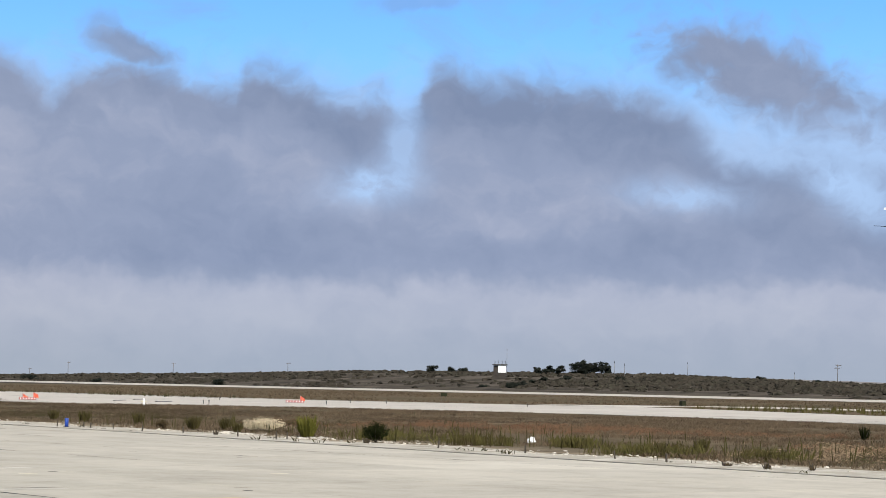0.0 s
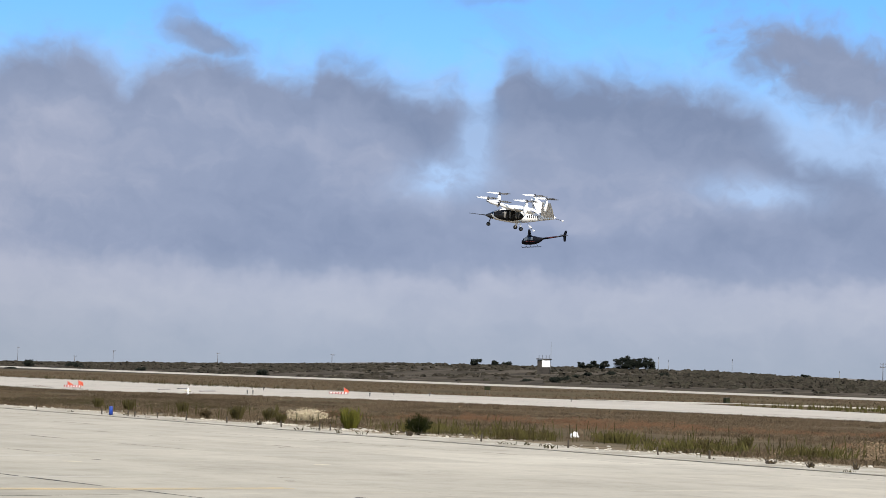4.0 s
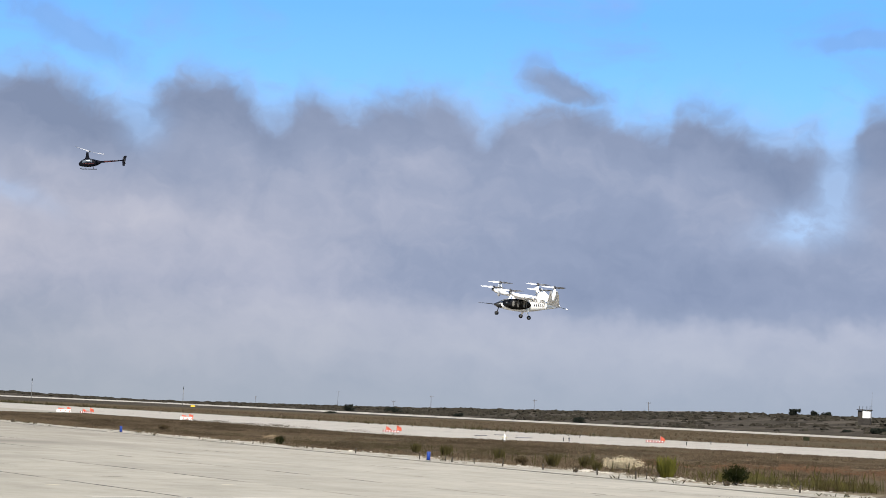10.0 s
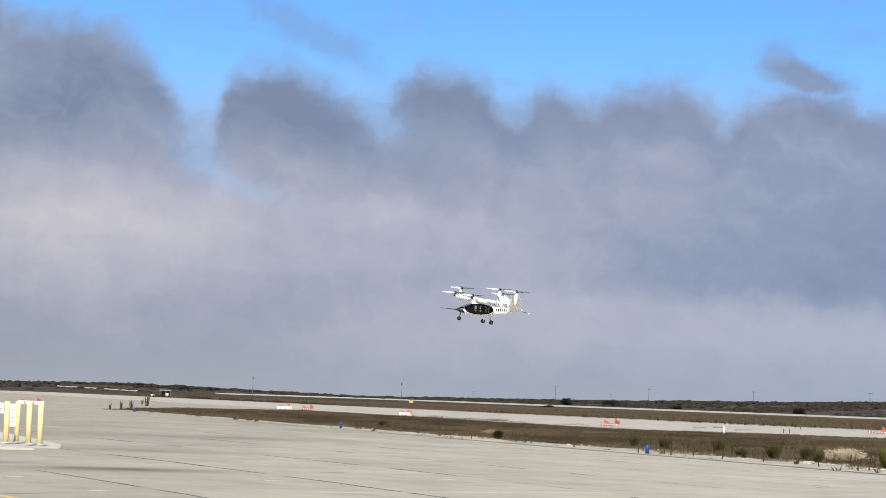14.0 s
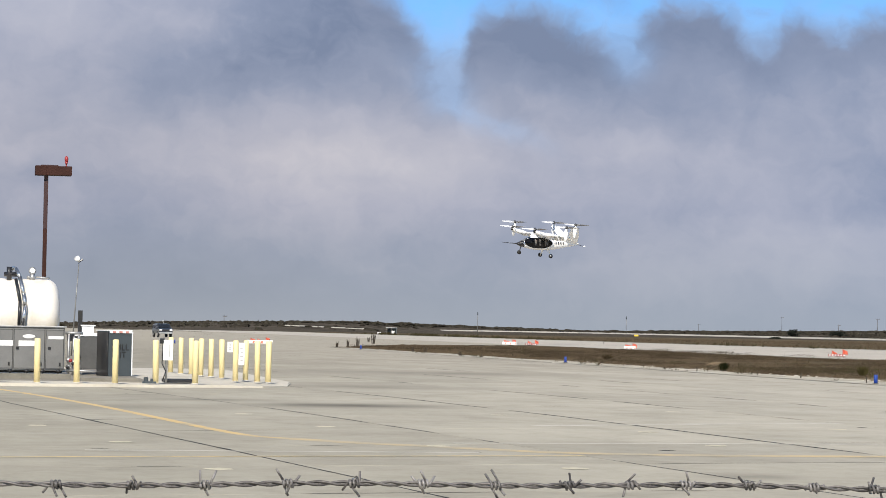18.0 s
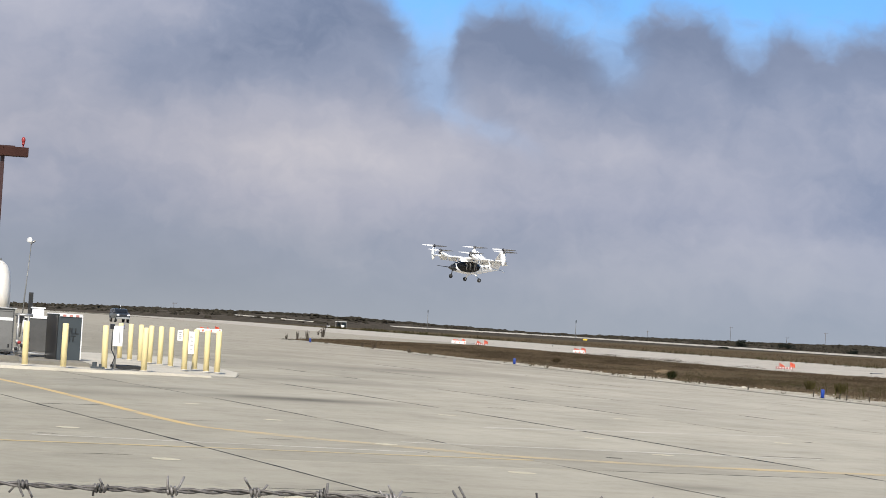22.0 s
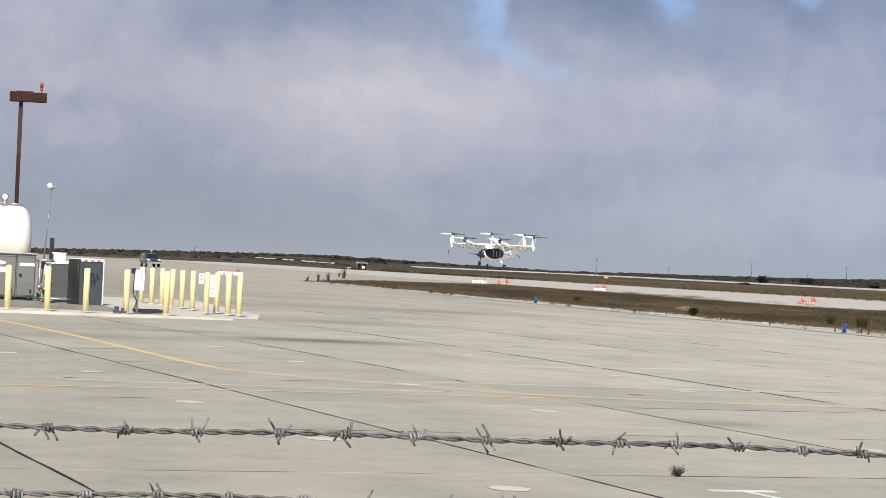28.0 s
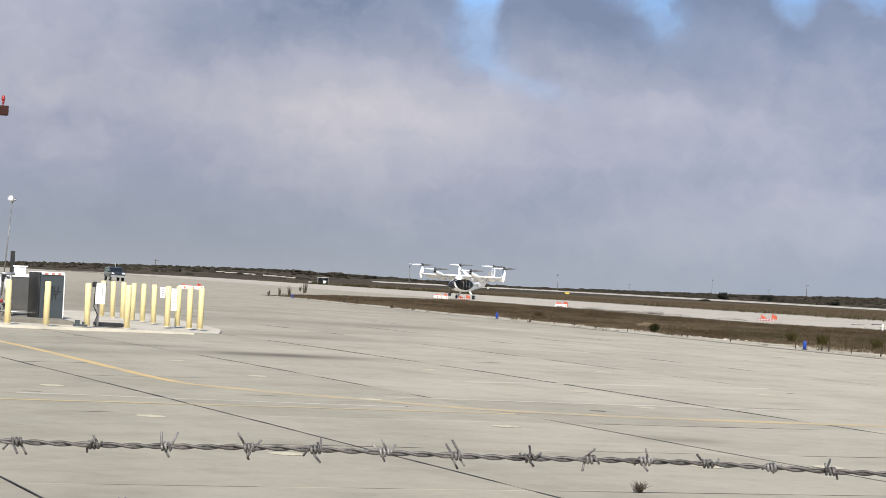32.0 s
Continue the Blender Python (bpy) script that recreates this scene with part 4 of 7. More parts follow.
            rod(bm, (x * 0.8, 0.4 * side, -0.5), (x, 0.95 * side, -1.18), 0.035, n=8)
            part("strut", bm, MAT["heli"], sk, "", True)
    bm = bmesh.new()
    rod(bm, (0, 0, -0.15), (0, 0, 0.12), 0.10, 0.07, 10)
    hub = part("main_rotor", bm, MAT["blade_dark"], heli, "rotor head", True)
    hub.location = (0, 0, 2.08)
    for side in (1, -1):
        bm = bmesh.new()
        loft(bm, [foil((0.25 * side, 0.18 * side, 0.0), 0.40, 0.20, (0, 0, 1), (0, -side, 0), 10), foil((5.03 * side, 0.18 * side, 0.20), 0.40, 0.20, (0, 0, 1), (0, -side, 0), 10)])
        bm.normal_update()
        # blade undersides coloured dark to stand for their shade
        for f in bm.faces:
            f.material_index = 1 if f.normal.z < -0.05 else 0
        part("blade", bm, [MAT["heli_blade"], MAT["blade_dark"]], hub, "long thin rotor blade", True)
    bm = bmesh.new()
    rod(bm, (0, -0.06, 0), (0, 0.1, 0), 0.06, n=8)
    tr = part("tail_rotor", bm, MAT["blade_dark"], heli, "tail rotor hub", True)
    tr.location = (-6.35, 0.2, 0.55)
    for side in (1, -1):
        bm = bmesh.new()
        box(bm, 0, 0.05, (0.05 if side > 0 else -0.72), 0.12, 0.02, 0.67, 0.005)
        part("blade", bm, MAT["blade_dark"], tr, "short tail rotor blade")
    return heli, hub, tr


heli, heli_hub, heli_tail = build_heli()


# ---- the fuel point: tank, cabinets, bollards ----
MAT["tank"] = surface("white_tank_paint", (0.76, 0.72, 0.655), 0.5, var=0.06, scale=0.9, fine=12, tint=(0.66, 0.585, 0.46))
MAT["rust"] = surface("rust_brown_paint", (0.045, 0.020, 0.016), 0.7, var=0.3, scale=2, fine=20, spec=0.1)
MAT["maroon"] = surface("dark_maroon_paint", (0.035, 0.010, 0.010), 0.5, var=0.2)
MAT["yellow"] = surface("faded_yellow_paint", (0.90, 0.755, 0.40), 0.65, var=0.08, scale=3, fine=30)
MAT["cabinet"] = surface("grey_cabinet_metal", (0.185, 0.183, 0.178), 0.42, 0.25, var=0.22, scale=1.3, fine=25)
MAT["seam"] = surface("dark_seam", (0.05, 0.05, 0.05), 0.5, 0.3, var=0.2)
MAT["cabinet_dark"] = surface("dark_grey_paint", (0.060, 0.072, 0.080), 0.55, var=0.15, spec=0.25)
MAT["gap_dark"] = surface("gap_shade_dark", (0.030, 0.030, 0.030), 0.55, var=0.25, scale=2, spec=0.25)
MAT["label"] = surface("white_label", (0.8, 0.8, 0.8), 0.5, var=0.04)
MAT["red"] = surface("red_paint", (0.30, 0.03, 0.03), 0.45, var=0.15)
MAT["warn"] = surface("faded_red_stripe", (0.55, 0.24, 0.20), 0.6, var=0.2)
MAT["darkred"] = surface("dark_red_plastic", (0.20, 0.022, 0.020), 0.5, var=0.2)
MAT["orange"] = surface("orange_vinyl", (0.86, 0.20, 0.12), 0.6, var=0.12)
MAT["blue"] = surface("blue_plastic", (0.012, 0.05, 0.30), 0.4, var=0.1)
MAT["galv"] = surface("galvanised_steel", (0.42, 0.42, 0.42), 0.45, 0.7, var=0.25, scale=5, fine=60)


def make_wire(name, bright, rusty):
    """Galvanised wire gone dull, rusted dark in lengths and barb by barb."""
    m, nt, b = nodes_of(name)
    pos = world_pos(nt)
    info = nt.nodes.new("ShaderNodeObjectInfo")
    patch = noise_fac(nt, pos, 26.0, 4, 0.65, 0.6)
    f = calc(nt, "ADD", calc(nt, "MULTIPLY_ADD", patch, 3.6, -1.75 - rusty), calc(nt, "MULTIPLY", info.outputs["Random"], 0.9), clamp=True)
    c = mix_col(nt, f, (0.016, 0.013, 0.012), bright)
    c = mix_col(nt, 0.3, c, ramp(nt, noise_fac(nt, pos, 130, 3), [(0.35, (0.02, 0.017, 0.016)), (0.65, bright)]))
    nt.links.new(c, b.inputs["Base Color"])
    nt.links.new(calc(nt, "MULTIPLY", f, 0.4), b.inputs["Metallic"])
    b.inputs["Roughness"].default_value = 0.55
    return m


MAT["wire"] = make_wire("weathered_barbed_wire", (0.17, 0.158, 0.152), 0.18)
MAT["barb"] = make_wire("weathered_barb", (0.36, 0.34, 0.33), 0.12)
MAT["wood"] = surface("weathered_pole_wood", (0.09, 0.075, 0.06), 0.85, var=0.3)
MAT["signyellow"] = surface("sign_yellow", (0.70, 0.50, 0.06), 0.6, var=0.1, spec=0.2)
MAT["sign_green"] = surface("dark_green_board", (0.020, 0.022, 0.011), 0.7, var=0.3, spec=0.1)
MAT["pad"] = make_concrete("pale_pad_concrete", (0.58, 0.54, 0.46), (0.42, 0.385, 0.32), (0.68, 0.64, 0.56))


def make_worn(name, paint, wear):
    """Road paint worn through to the concrete in patches."""
    m, nt, b = nodes_of(name)
    pos = world_pos(nt)
    f = calc(nt, "MULTIPLY_ADD", noise_fac(nt, pos, 1.1, 6, 0.7, 0.5), 2.2, -0.6 - wear * 0.5, clamp=True)
    f = calc(nt, "MULTIPLY", f, 1.6 - wear, clamp=True)
    c = mix_col(nt, f, (0.375, 0.345, 0.28), paint)
    nt.links.new(c, b.inputs["Base Color"])
    b.inputs["Roughness"].default_value = 0.85
    b.inputs["Specular IOR Level"].default_value = 0.12
    return m


MAT["lines"] = make_worn("worn_yellow_line", (0.62, 0.46, 0.225), -0.1)
MAT["linefade"] = make_worn("faded_yellow_line", (0.60, 0.46, 0.25), 0.28)
MAT["linepale"] = make_worn("pale_yellow_line", (0.60, 0.47, 0.25), 0.02)
MAT["scuff"] = make_worn("pale_scuff", (0.56, 0.53, 0.46), 0.1)
MAT["edgeshade"] = make_worn("edge_joint_shade", (0.15, 0.132, 0.104), 0.35)
MAT["edgedirt"] = make_worn("edge_dirt", (0.060, 0.052, 0.040), 0.2)
MAT["whiteline"] = surface("worn_white_line", (0.70, 0.68, 0.62), 0.8, var=0.2, scale=2, fine=20)
MAT["paint_yellow"] = surface("pale_yellow_disc", (0.58, 0.53, 0.39), 0.8, var=0.2, scale=3, fine=20)


def build_pad():
    bm = bmesh.new()
    pts = [(-9, 57.3), (2.0, 57.3), (5.6, 57.4), (7.0, 57.9), (8.4, 58.2), (9.2, 59.3), (9.7, 62), (10.0, 79), (-9, 79)]
    f = bm.faces.new([bm.verts.new((x, y, 0.0)) for x, y in pts])
    if f.normal.z < 0:
        f.normal_flip()
    got = bmesh.ops.extrude_face_region(bm, geom=[f])
    bmesh.ops.translate(bm, verts=[g for g in got["geom"] if isinstance(g, bmesh.types.BMVert)], vec=(0, 0, 0.07))
    bmesh.ops.recalc_face_normals(bm, faces=bm.faces)
    bmesh.ops.bevel(bm, geom=[e for e in bm.edges if all(v.co.z > 0.05 for v in e.verts)], offset=0.03, segments=2, affect="EDGES")
    for v in bm.verts:
        if v.co.y < 60.0 and v.co.x > 7.9 and v.co.z > 0.02:
            v.co.z = 0.07 - 0.055 * min(1, (v.co.x - 7.6) / 1.8)
    thing("concrete_pad", bm, MAT["pad"], "pale raised concrete pad under the fuel point", "concrete pad", "structure")


PAD = 0.07


def build_pad_floor():
    """Darker floor of the fuel point behind the pale front strip."""
    bm = bmesh.new()
    box(bm, -1.6, 67.9, PAD - 0.02, 14.8, 15.8, 0.025, 0.005)
    thing("stained_floor", bm, MAT["stained_floor"], "darker concrete floor of the fuel point", "concrete pad", "structure")


def lettering(words, size, parent, place, material, label):
    """Flat letters on an upright face that looks towards -y."""
    fc = bpy.data.curves.new("lettering", "FONT")
    fc.body = words
    fc.size = size
    fc.align_x = "CENTER"
    fc.extrude = 0.002
    fc.offset = 0.004
    tmp = bpy.data.objects.new("lettering_outline", fc)
    me = bpy.data.meshes.new_from_object(tmp)
    bpy.data.objects.remove(tmp)
    me.materials.clear()
    me.materials.append(material)
    ob = new("lettering", me)
    ob.parent = parent
    ob.matrix_basis = pose(*place, 90, 0, 0)
    tagged(ob, label)


def build_tank():
    t = empty("storage_tank", "white horizontal cylindrical fuel tank on a concrete pad", "tank")
    t.location = (-0.08, 70, PAD)
    n = 40
    bm = bmesh.new()
    R, zc = 1.10, 1.68
    st = [(-9.0, 1.0), (3.60, 1.0)] + [(3.60 + 0.40 * math.sin(a), math.cos(a) ** 0.42) for a in (0.25, 0.5, 0.75, 1.0, 1.2, 1.35, 1.47, 1.55)]
    loft(bm, [[(x, R * k * math.cos(2 * math.pi * i / n), zc + R * k * math.sin(2 * math.pi * i / n)) for i in range(n)] for x, k in st])
    part("shell", bm, MAT["tank"], t, "white painted steel shell", True)
    for x in (2.9, -0.5, -4.5):
        bm = bmesh.new()
        box(bm, x, 0, 0.0, 0.3, 1.7, 0.75, 0.02)
        part("saddle", bm, MAT["pad"], t, "concrete saddle")
    for x in (1.2, -2.0):
        bm = bmesh.new()
        loft(bm, [[(x - 0.02, (R + q) * math.cos(2 * math.pi * i / n), zc + (R + q) * math.sin(2 * math.pi * i / n)) for i in range(n)] for q in (0.0, 0.006)] +
             [[(x + 0.02, (R + 0.006) * math.cos(2 * math.pi * i / n), zc + (R + 0.006) * math.sin(2 * math.pi * i / n)) for i in range(n)]], False)
        part("weld_band", bm, MAT["tank"], t, "", True)
    bm = bmesh.new()  # pipe that rises over the shell
    pts = [(2.88, -1.25, 1.35), (2.95, -1.25, 1.95), (2.90, -1.15, 2.3), (2.80, -0.78, 2.82), (2.70, -0.36, 3.06), (2.62, -0.12, 3.10), (2.52, 0.1, 2.95), (2.5, 0.1, 2.7)]
    for a, b in zip(pts, pts[1:]):
        rod(bm, a, b, 0.055, n=10)
        ball(bm, b, 0.056, u=10, v=6)
    part("fill_pipe", bm, MAT["chrome"], t, "grey pipe curving over the shell", True)
    bm = bmesh.new()
    rod(bm, (2.78, -1.2, 1.35), (2.80, -1.16, 2.1), 0.05, n=8)
    rod(bm, (2.80, -1.16, 2.1), (2.68, -0.8, 2.75), 0.05, n=8)
    part("hose", bm, MAT["black"], t, "dark hose along the pipe", True)
    bm = bmesh.new()
    rod(bm, (2.35, -0.3, 2.9), (2.75, -0.3, 2.9), 0.07, n=10)
    rod(bm, (2.5, -0.3, 2.72), (2.5, -0.3, 3.12), 0.08, n=10)
    part("valve", bm, MAT["black"], t, "dark valve on top", True)
    bm = bmesh.new()
    rod(bm, (3.18, -0.2, 2.72), (3.18, -0.2, 2.92), 0.09, 0.07, 12)
    rod(bm, (3.18, -0.26, 3.02), (3.18, -0.18, 3.02), 0.11, n=16)
    g = part("gauge", bm, MAT["galv"], t, "round level gauge on the tank top", True)
    bm = bmesh.new()
    rod(bm, (3.18, -0.275, 3.02), (3.18, -0.262, 3.02), 0.08, n=16)
    part("dial", bm, MAT["label"], g, "white dial")
    bm = bmesh.new()
    rod(bm, (3.28, -0.2, 2.84), (3.7, -0.2, 2.80), 0.03, n=8)
    rod(bm, (3.02, -0.2, 2.82), (3.14, -0.2, 2.82), 0.05, n=8)
    part("top_pipe", bm, MAT["galv"], t, "", True)
    for x, h in ((2.05, 3.55), (0.9, 3.3)):
        bm = bmesh.new()
        rod(bm, (x, 0, 2.7), (x, 0, h), 0.04, n=8)
        rod(bm, (x, 0, h - 0.02), (x, 0, h + 0.24), 0.09, 0.05, 10)
        part("vent", bm, MAT["galv"], t, "capped vent pipe", True)
    bm = bmesh.new()
    box(bm, 3.3, -1.0, 1.28, 0.75, 0.06, 0.10, 0.01)
    part("placard", bm, MAT["seam"], t, "dark slotted plate on the shell")
    bm = bmesh.new()
    box(bm, 3.3, -1.035, 1.30, 0.06, 0.012, 0.06, 0.0)
    box(bm, 3.05, -1.035, 1.30, 0.28, 0.012, 0.03, 0.0)
    part("slot_bar", bm, MAT["label"], t, "pale bar between the slots")
    bm = bmesh.new()
    box(bm, 1.10, -1.12, 1.42, 1.95, 0.02, 0.46, 0.004)
    sg = part("sign", bm, MAT["label"], t, "white sign on the shell")
    lettering("C", 0.26, sg, (1.95, -1.133, 1.55), MAT["black"], "black letter")


def build_lamp():
    t = empty("area_lamp_post", "brown square lamp post with wide head and red beacon", "lamp post")
    t.location = (3.53, 71.6, PAD)
    bm = bmesh.new()
    box(bm, 0, 0, 0, 0.30, 0.30, 0.02)
    box(bm, 0, 0, 0, 0.12, 0.12, 4.35, 0.012)
    part("lower_pole", bm, MAT["rust"], t, "rust brown lower pole")
    bm = bmesh.new()
    box(bm, 0, 0, 4.35, 0.125, 0.125, 1.65, 0.012)
    part("upper_pole", bm, MAT["maroon"], t, "darker upper pole")
    bm = bmesh.new()
    box(bm, -0.17, -0.02, 5.98, 0.34, 0.5, 0.29, 0.015)
    part("lamp_head", bm, MAT["rust"], t, "brown box head")
    bm = bmesh.new()
    box(bm, 0.38, -0.02, 5.985, 0.76, 0.5, 0.28, 0.015)
    part("lamp_head", bm, MAT["rust"], t, "brown box head")
    bm = bmesh.new()
    box(bm, 0.1, -0.02, 6.27, 0.5, 0.3, 0.03)
    part("head_cap", bm, MAT["maroon"], t)
    bm = bmesh.new()
    rod(bm, (0.6, 0, 6.26), (0.6, 0, 6.34), 0.02, n=8)
    rod(bm, (0.6, 0, 6.34), (0.6, 0, 6.42), 0.03, 0.05, 10)
    ball(bm, (0.6, 0, 6.50), 0.06, 1, 1, 1.6)
    part("beacon", bm, MAT["red"], t, "red obstruction beacon", True)
    t = empty("floodlight_pole", "slim grey pole with one white floodlight", "light pole")
    t.location = (7.0, 110.0, 0)
    bm = bmesh.new()
    rod(bm, (-0.25, 0, 0), (0.02, 0, 4.4), 0.035, 0.022, 10)
    part("pole", bm, MAT["cabinet"], t, "", True)
    bm = bmesh.new()
    rod(bm, (-0.10, -0.12, 4.60), (0.05, 0.05, 4.44), 0.14, 0.06, 14)
    part("floodlight", bm, MAT["label"], t, "white bowl floodlight", True)
    bm = bmesh.new()
    rod(bm, (0.05, 0, 4.45), (0.2, 0.0, 4.55), 0.04, n=8)
    part("bracket", bm, MAT["black"], t)


def build_cabinets():
    t = empty("dispenser_cabinet", "grey metal fuel dispenser cabinet with three doors", "cabinet")
    t.location = (0, 66.4, PAD)
    bm = bmesh.new()
    box(bm, 2.35, 0.35, 0.13, 3.1, 0.7, 1.22, 0.015)
    part("body", bm, MAT["cabinet"], t)
    bm = bmesh.new()
    box(bm, 2.35, 0.33, 1.35, 3.2, 0.8, 0.035, 0.01)
    part("lid", bm, MAT["galv"], t, "pale metal lid")
    for x0, x1 in ((1.1, 1.72), (1.75, 2.45), (2.48, 3.34), (3.37, 3.87)):
        bm = bmesh.new()
        box(bm, (x0 + x1) / 2, -0.015, 0.17, x1 - x0, 0.03, 1.14, 0.008)
        d = part("door", bm, MAT["cabinet"], t, "flat metal door")
        bm = bmesh.new()
        box(bm, x0 + 0.10, -0.04, 0.72, 0.09, 0.03, 0.08, 0.006)
        part("handle", bm, MAT["black"], d, "dark latch")
        bm = bmesh.new()
        box(bm, x0 + (0.28 if x1 - x0 < 0.7 else 0.42), -0.034, 1.02 if x1 - x0 < 0.7 else 0.82, 0.42 if x1 - x0 < 0.7 else 0.58, 0.008, 0.085 if x1 - x0 < 0.7 else 0.15, 0.0)
        part("label_bar", bm, MAT["label"], d, "white label bar")
        bm = bmesh.new()
        for zz in (0.19, 1.27):
            box(bm, (x0 + x1) / 2, -0.033, zz, x1 - x0 - 0.01, 0.006, 0.010)
        for xx in (x0 + 0.006, x1 - 0.006):
            box(bm, xx, -0.033, 0.19, 0.012, 0.006, 1.1)
        part("rim", bm, MAT["seam"], d, "dark folded edge")
        bm = bmesh.new()
        box(bm, x1 - 0.10, -0.045, 0.26, 0.05, 0.02, 0.10, 0.004)
        part("hinge", bm, MAT["black"], d)
    bm = bmesh.new()
    ball(bm, (2.9, -0.035, 1.09), 0.18, 1, 0.05, 0.32)
    part("logo_plate", bm, MAT["label"], t, "plain white oval plate", True)
    for x in (1.38, 1.9, 2.39, 2.86, 3.29, 3.73):
        bm = bmesh.new()
        box(bm, x, -0.02, 0, 0.05, 0.05, 0.12, 0.01)
        ball(bm, (x, -0.04, 0.12), 0.055, 1.3, 1, 0.8)
        part("foot", bm, MAT["black"], t)
    # dark box added to stand for the shade below the cabinet
    bm = bmesh.new()
    box(bm, 2.35, 0.40, 0.0, 3.0, 0.5, 0.12, 0.01)
    part("plinth", bm, MAT["gap_dark"], t, "dark box for the shade under the cabinet")
    bm = bmesh.new()
    box(bm, 2.2, 0.2, -0.0, 3.6, 0.16, 0.07, 0.01)
    part("base_rail", bm, MAT["galv"], t)

    t = empty("pipe_manifold", "pale fuel pipes with a white filter and dark valves", "pipes")
    t.location = (4.12, 66.5, PAD)
    for x, r, h in ((-0.1, 0.035, 1.25), (0.05, 0.03, 1.1), (0.18, 0.035, 1.2)):
        bm = bmesh.new()
        rod(bm, (x, 0, 0), (x, 0, h), r, n=8)
        rod(bm, (x - 0.06, 0, h * 0.2), (x + 0.06, 0, h * 0.2), r * 1.8, n=8)
        rod(bm, (x, -0.05, h * 0.35), (x, 0.05, h * 0.35), r * 2, n=8)
        part("pipe", bm, MAT["galv"], t, "", True)
    bm = bmesh.new()
    rod(bm, (0.08, -0.12, 0.72), (0.08, -0.12, 1.02), 0.075, n=14)
    ball(bm, (0.08, -0.12, 1.02), 0.075, 1, 1, 0.5)
    part("filter", bm, MAT["label"], t, "white filter canister", True)
    for x, z in ((-0.05, 0.42), (0.12, 0.22), (0.2, 0.52), (-0.14, 0.24), (0.02, 0.33)):
        bm = bmesh.new()
        rod(bm, (x, -0.16, z), (x, -0.13, z), 0.05, n=12)
        rod(bm, (x, -0.14, z), (x, 0.0, z), 0.015, n=6)
        part("valve_wheel", bm, MAT["red"] if x in (0.12, -0.05) else MAT["black"], t, "dark valve wheel", True)
    bm = bmesh.new()
    rod(bm, (-0.2, 0, 1.2), (0.3, 0, 1.2), 0.04, n=8)
    part("cross_pipe", bm, MAT["galv"], t, "", True)
    bm = bmesh.new()
    rod(bm, (-0.2, -0.05, 0.15), (0.95, -0.05, 0.1), 0.035, n=8)
    part("cross_pipe", bm, MAT["galv"], t, "", True)

    t = empty("pump_enclosure", "dark grey pump enclosure with a white top", "enclosure")
    t.location = (4.95, 68.3, PAD)
    bm = bmesh.new()
    box(bm, 0, 0, 0.16, 1.25, 0.9, 0.95, 0.02)
    part("body", bm, MAT["shadow_steel"], t, "grey metal front")
    bm = bmesh.new()
    box(bm, -0.1, 0, 1.11, 1.15, 0.95, 0.09, 0.015)
    part("lid", bm, MAT["label"], t, "white lid")
    bm = bmesh.new()
    box(bm, -0.28, 0, 1.20, 0.34, 0.3, 0.2, 0.02)
    box(bm, -0.28, 0, 1.40, 0.42, 0.36, 0.04, 0.01)
    part("white_box", bm, MAT["label"], t, "small white box on the lid")
    bm = bmesh.new()
    box(bm, -0.50, 0.1, 1.2, 0.13, 0.08, 0.66, 0.01)
    part("upright", bm, MAT["black"], t, "dark upright plate")
    bm = bmesh.new()
    box(bm, -0.78, -0.1, 0.95, 0.20, 0.3, 0.24, 0.02)
    part("motor_box", bm, MAT["black"], t, "black motor box")
    for x in (-0.5, 0.5):
        bm = bmesh.new()
        box(bm, x, 0, 0, 0.12, 0.8, 0.17, 0.01)
        part("skid", bm, MAT["galv"], t)

    t = empty("tall_cabinet", "tall slate grey steel cabinet with black stencilled lettering", "cabinet")
    t.location = (5.28, 66.2, PAD)
    t.rotation_euler = (0, 0, radians(21))
    # the side turned from the sun gets its shade as black colour
    bm = bmesh.new()
    box(bm, -0.36, 0, 0.03, 0.02, 0.72, 1.22, 0.004)
    part("side_panel", bm, MAT["black"], t, "side face blackened for shade")
    bm = bmesh.new()
    box(bm, 0, 0, 0.0, 0.70, 0.80, 1.28, 0.012)
    part("body", bm, MAT["cabinet_dark"], t)
    bm = bmesh.new()
    box(bm, 0, 0, 1.28, 0.74, 0.84, 0.03, 0.008)
    part("lid", bm, MAT["label"], t, "pale lid edge")
    for k in range(7):
        bm = bmesh.new()
        box(bm, -0.30 + 0.10 * k, -0.424, 1.225, 0.097, 0.006, 0.055)
        part("stripe", bm, MAT["label"] if k % 2 == 0 else MAT["warn"], t, "short warning stripe")
    bm = bmesh.new()
    box(bm, 0.37, -0.38, 0.02, 0.03, 0.05, 1.24, 0.005)
    part("edge_strip", bm, MAT["label"], t, "white edge strip")
    for words, x, z in (("SPILL", 0.0, 0.74), ("KIT", 0.0, 0.53)):
        lettering(words, 0.245, t, (x, -0.403, z), MAT["black"], "black stencilled lettering")

    t = empty("control_box", "white metal control box with dark conduit on a post", "control box")
    t.location = (6.06, 59.2, PAD)
    bm = bmesh.new()
    rod(bm, (0, 0.08, 0), (0, 0.08, 1.1), 0.03, n=8)
    part("post", bm, MAT["galv"], t, "", True)
    bm = bmesh.new()
    box(bm, 0.03, 0, 0.58, 0.25, 0.12, 0.52, 0.01)
    part("box", bm, MAT["label"], t, "white box")
    bm = bmesh.new()
    box(bm, 0.07, -0.065, 0.66, 0.02, 0.006, 0.34)
    part("notice", bm, MAT["galv"], t, "grey notice strip")
    bm = bmesh.new()
    box(bm, -0.12, 0.0, 1.0, 0.12, 0.12, 0.14, 0.02)
    part("switch", bm, MAT["black"], t, "dark switch")
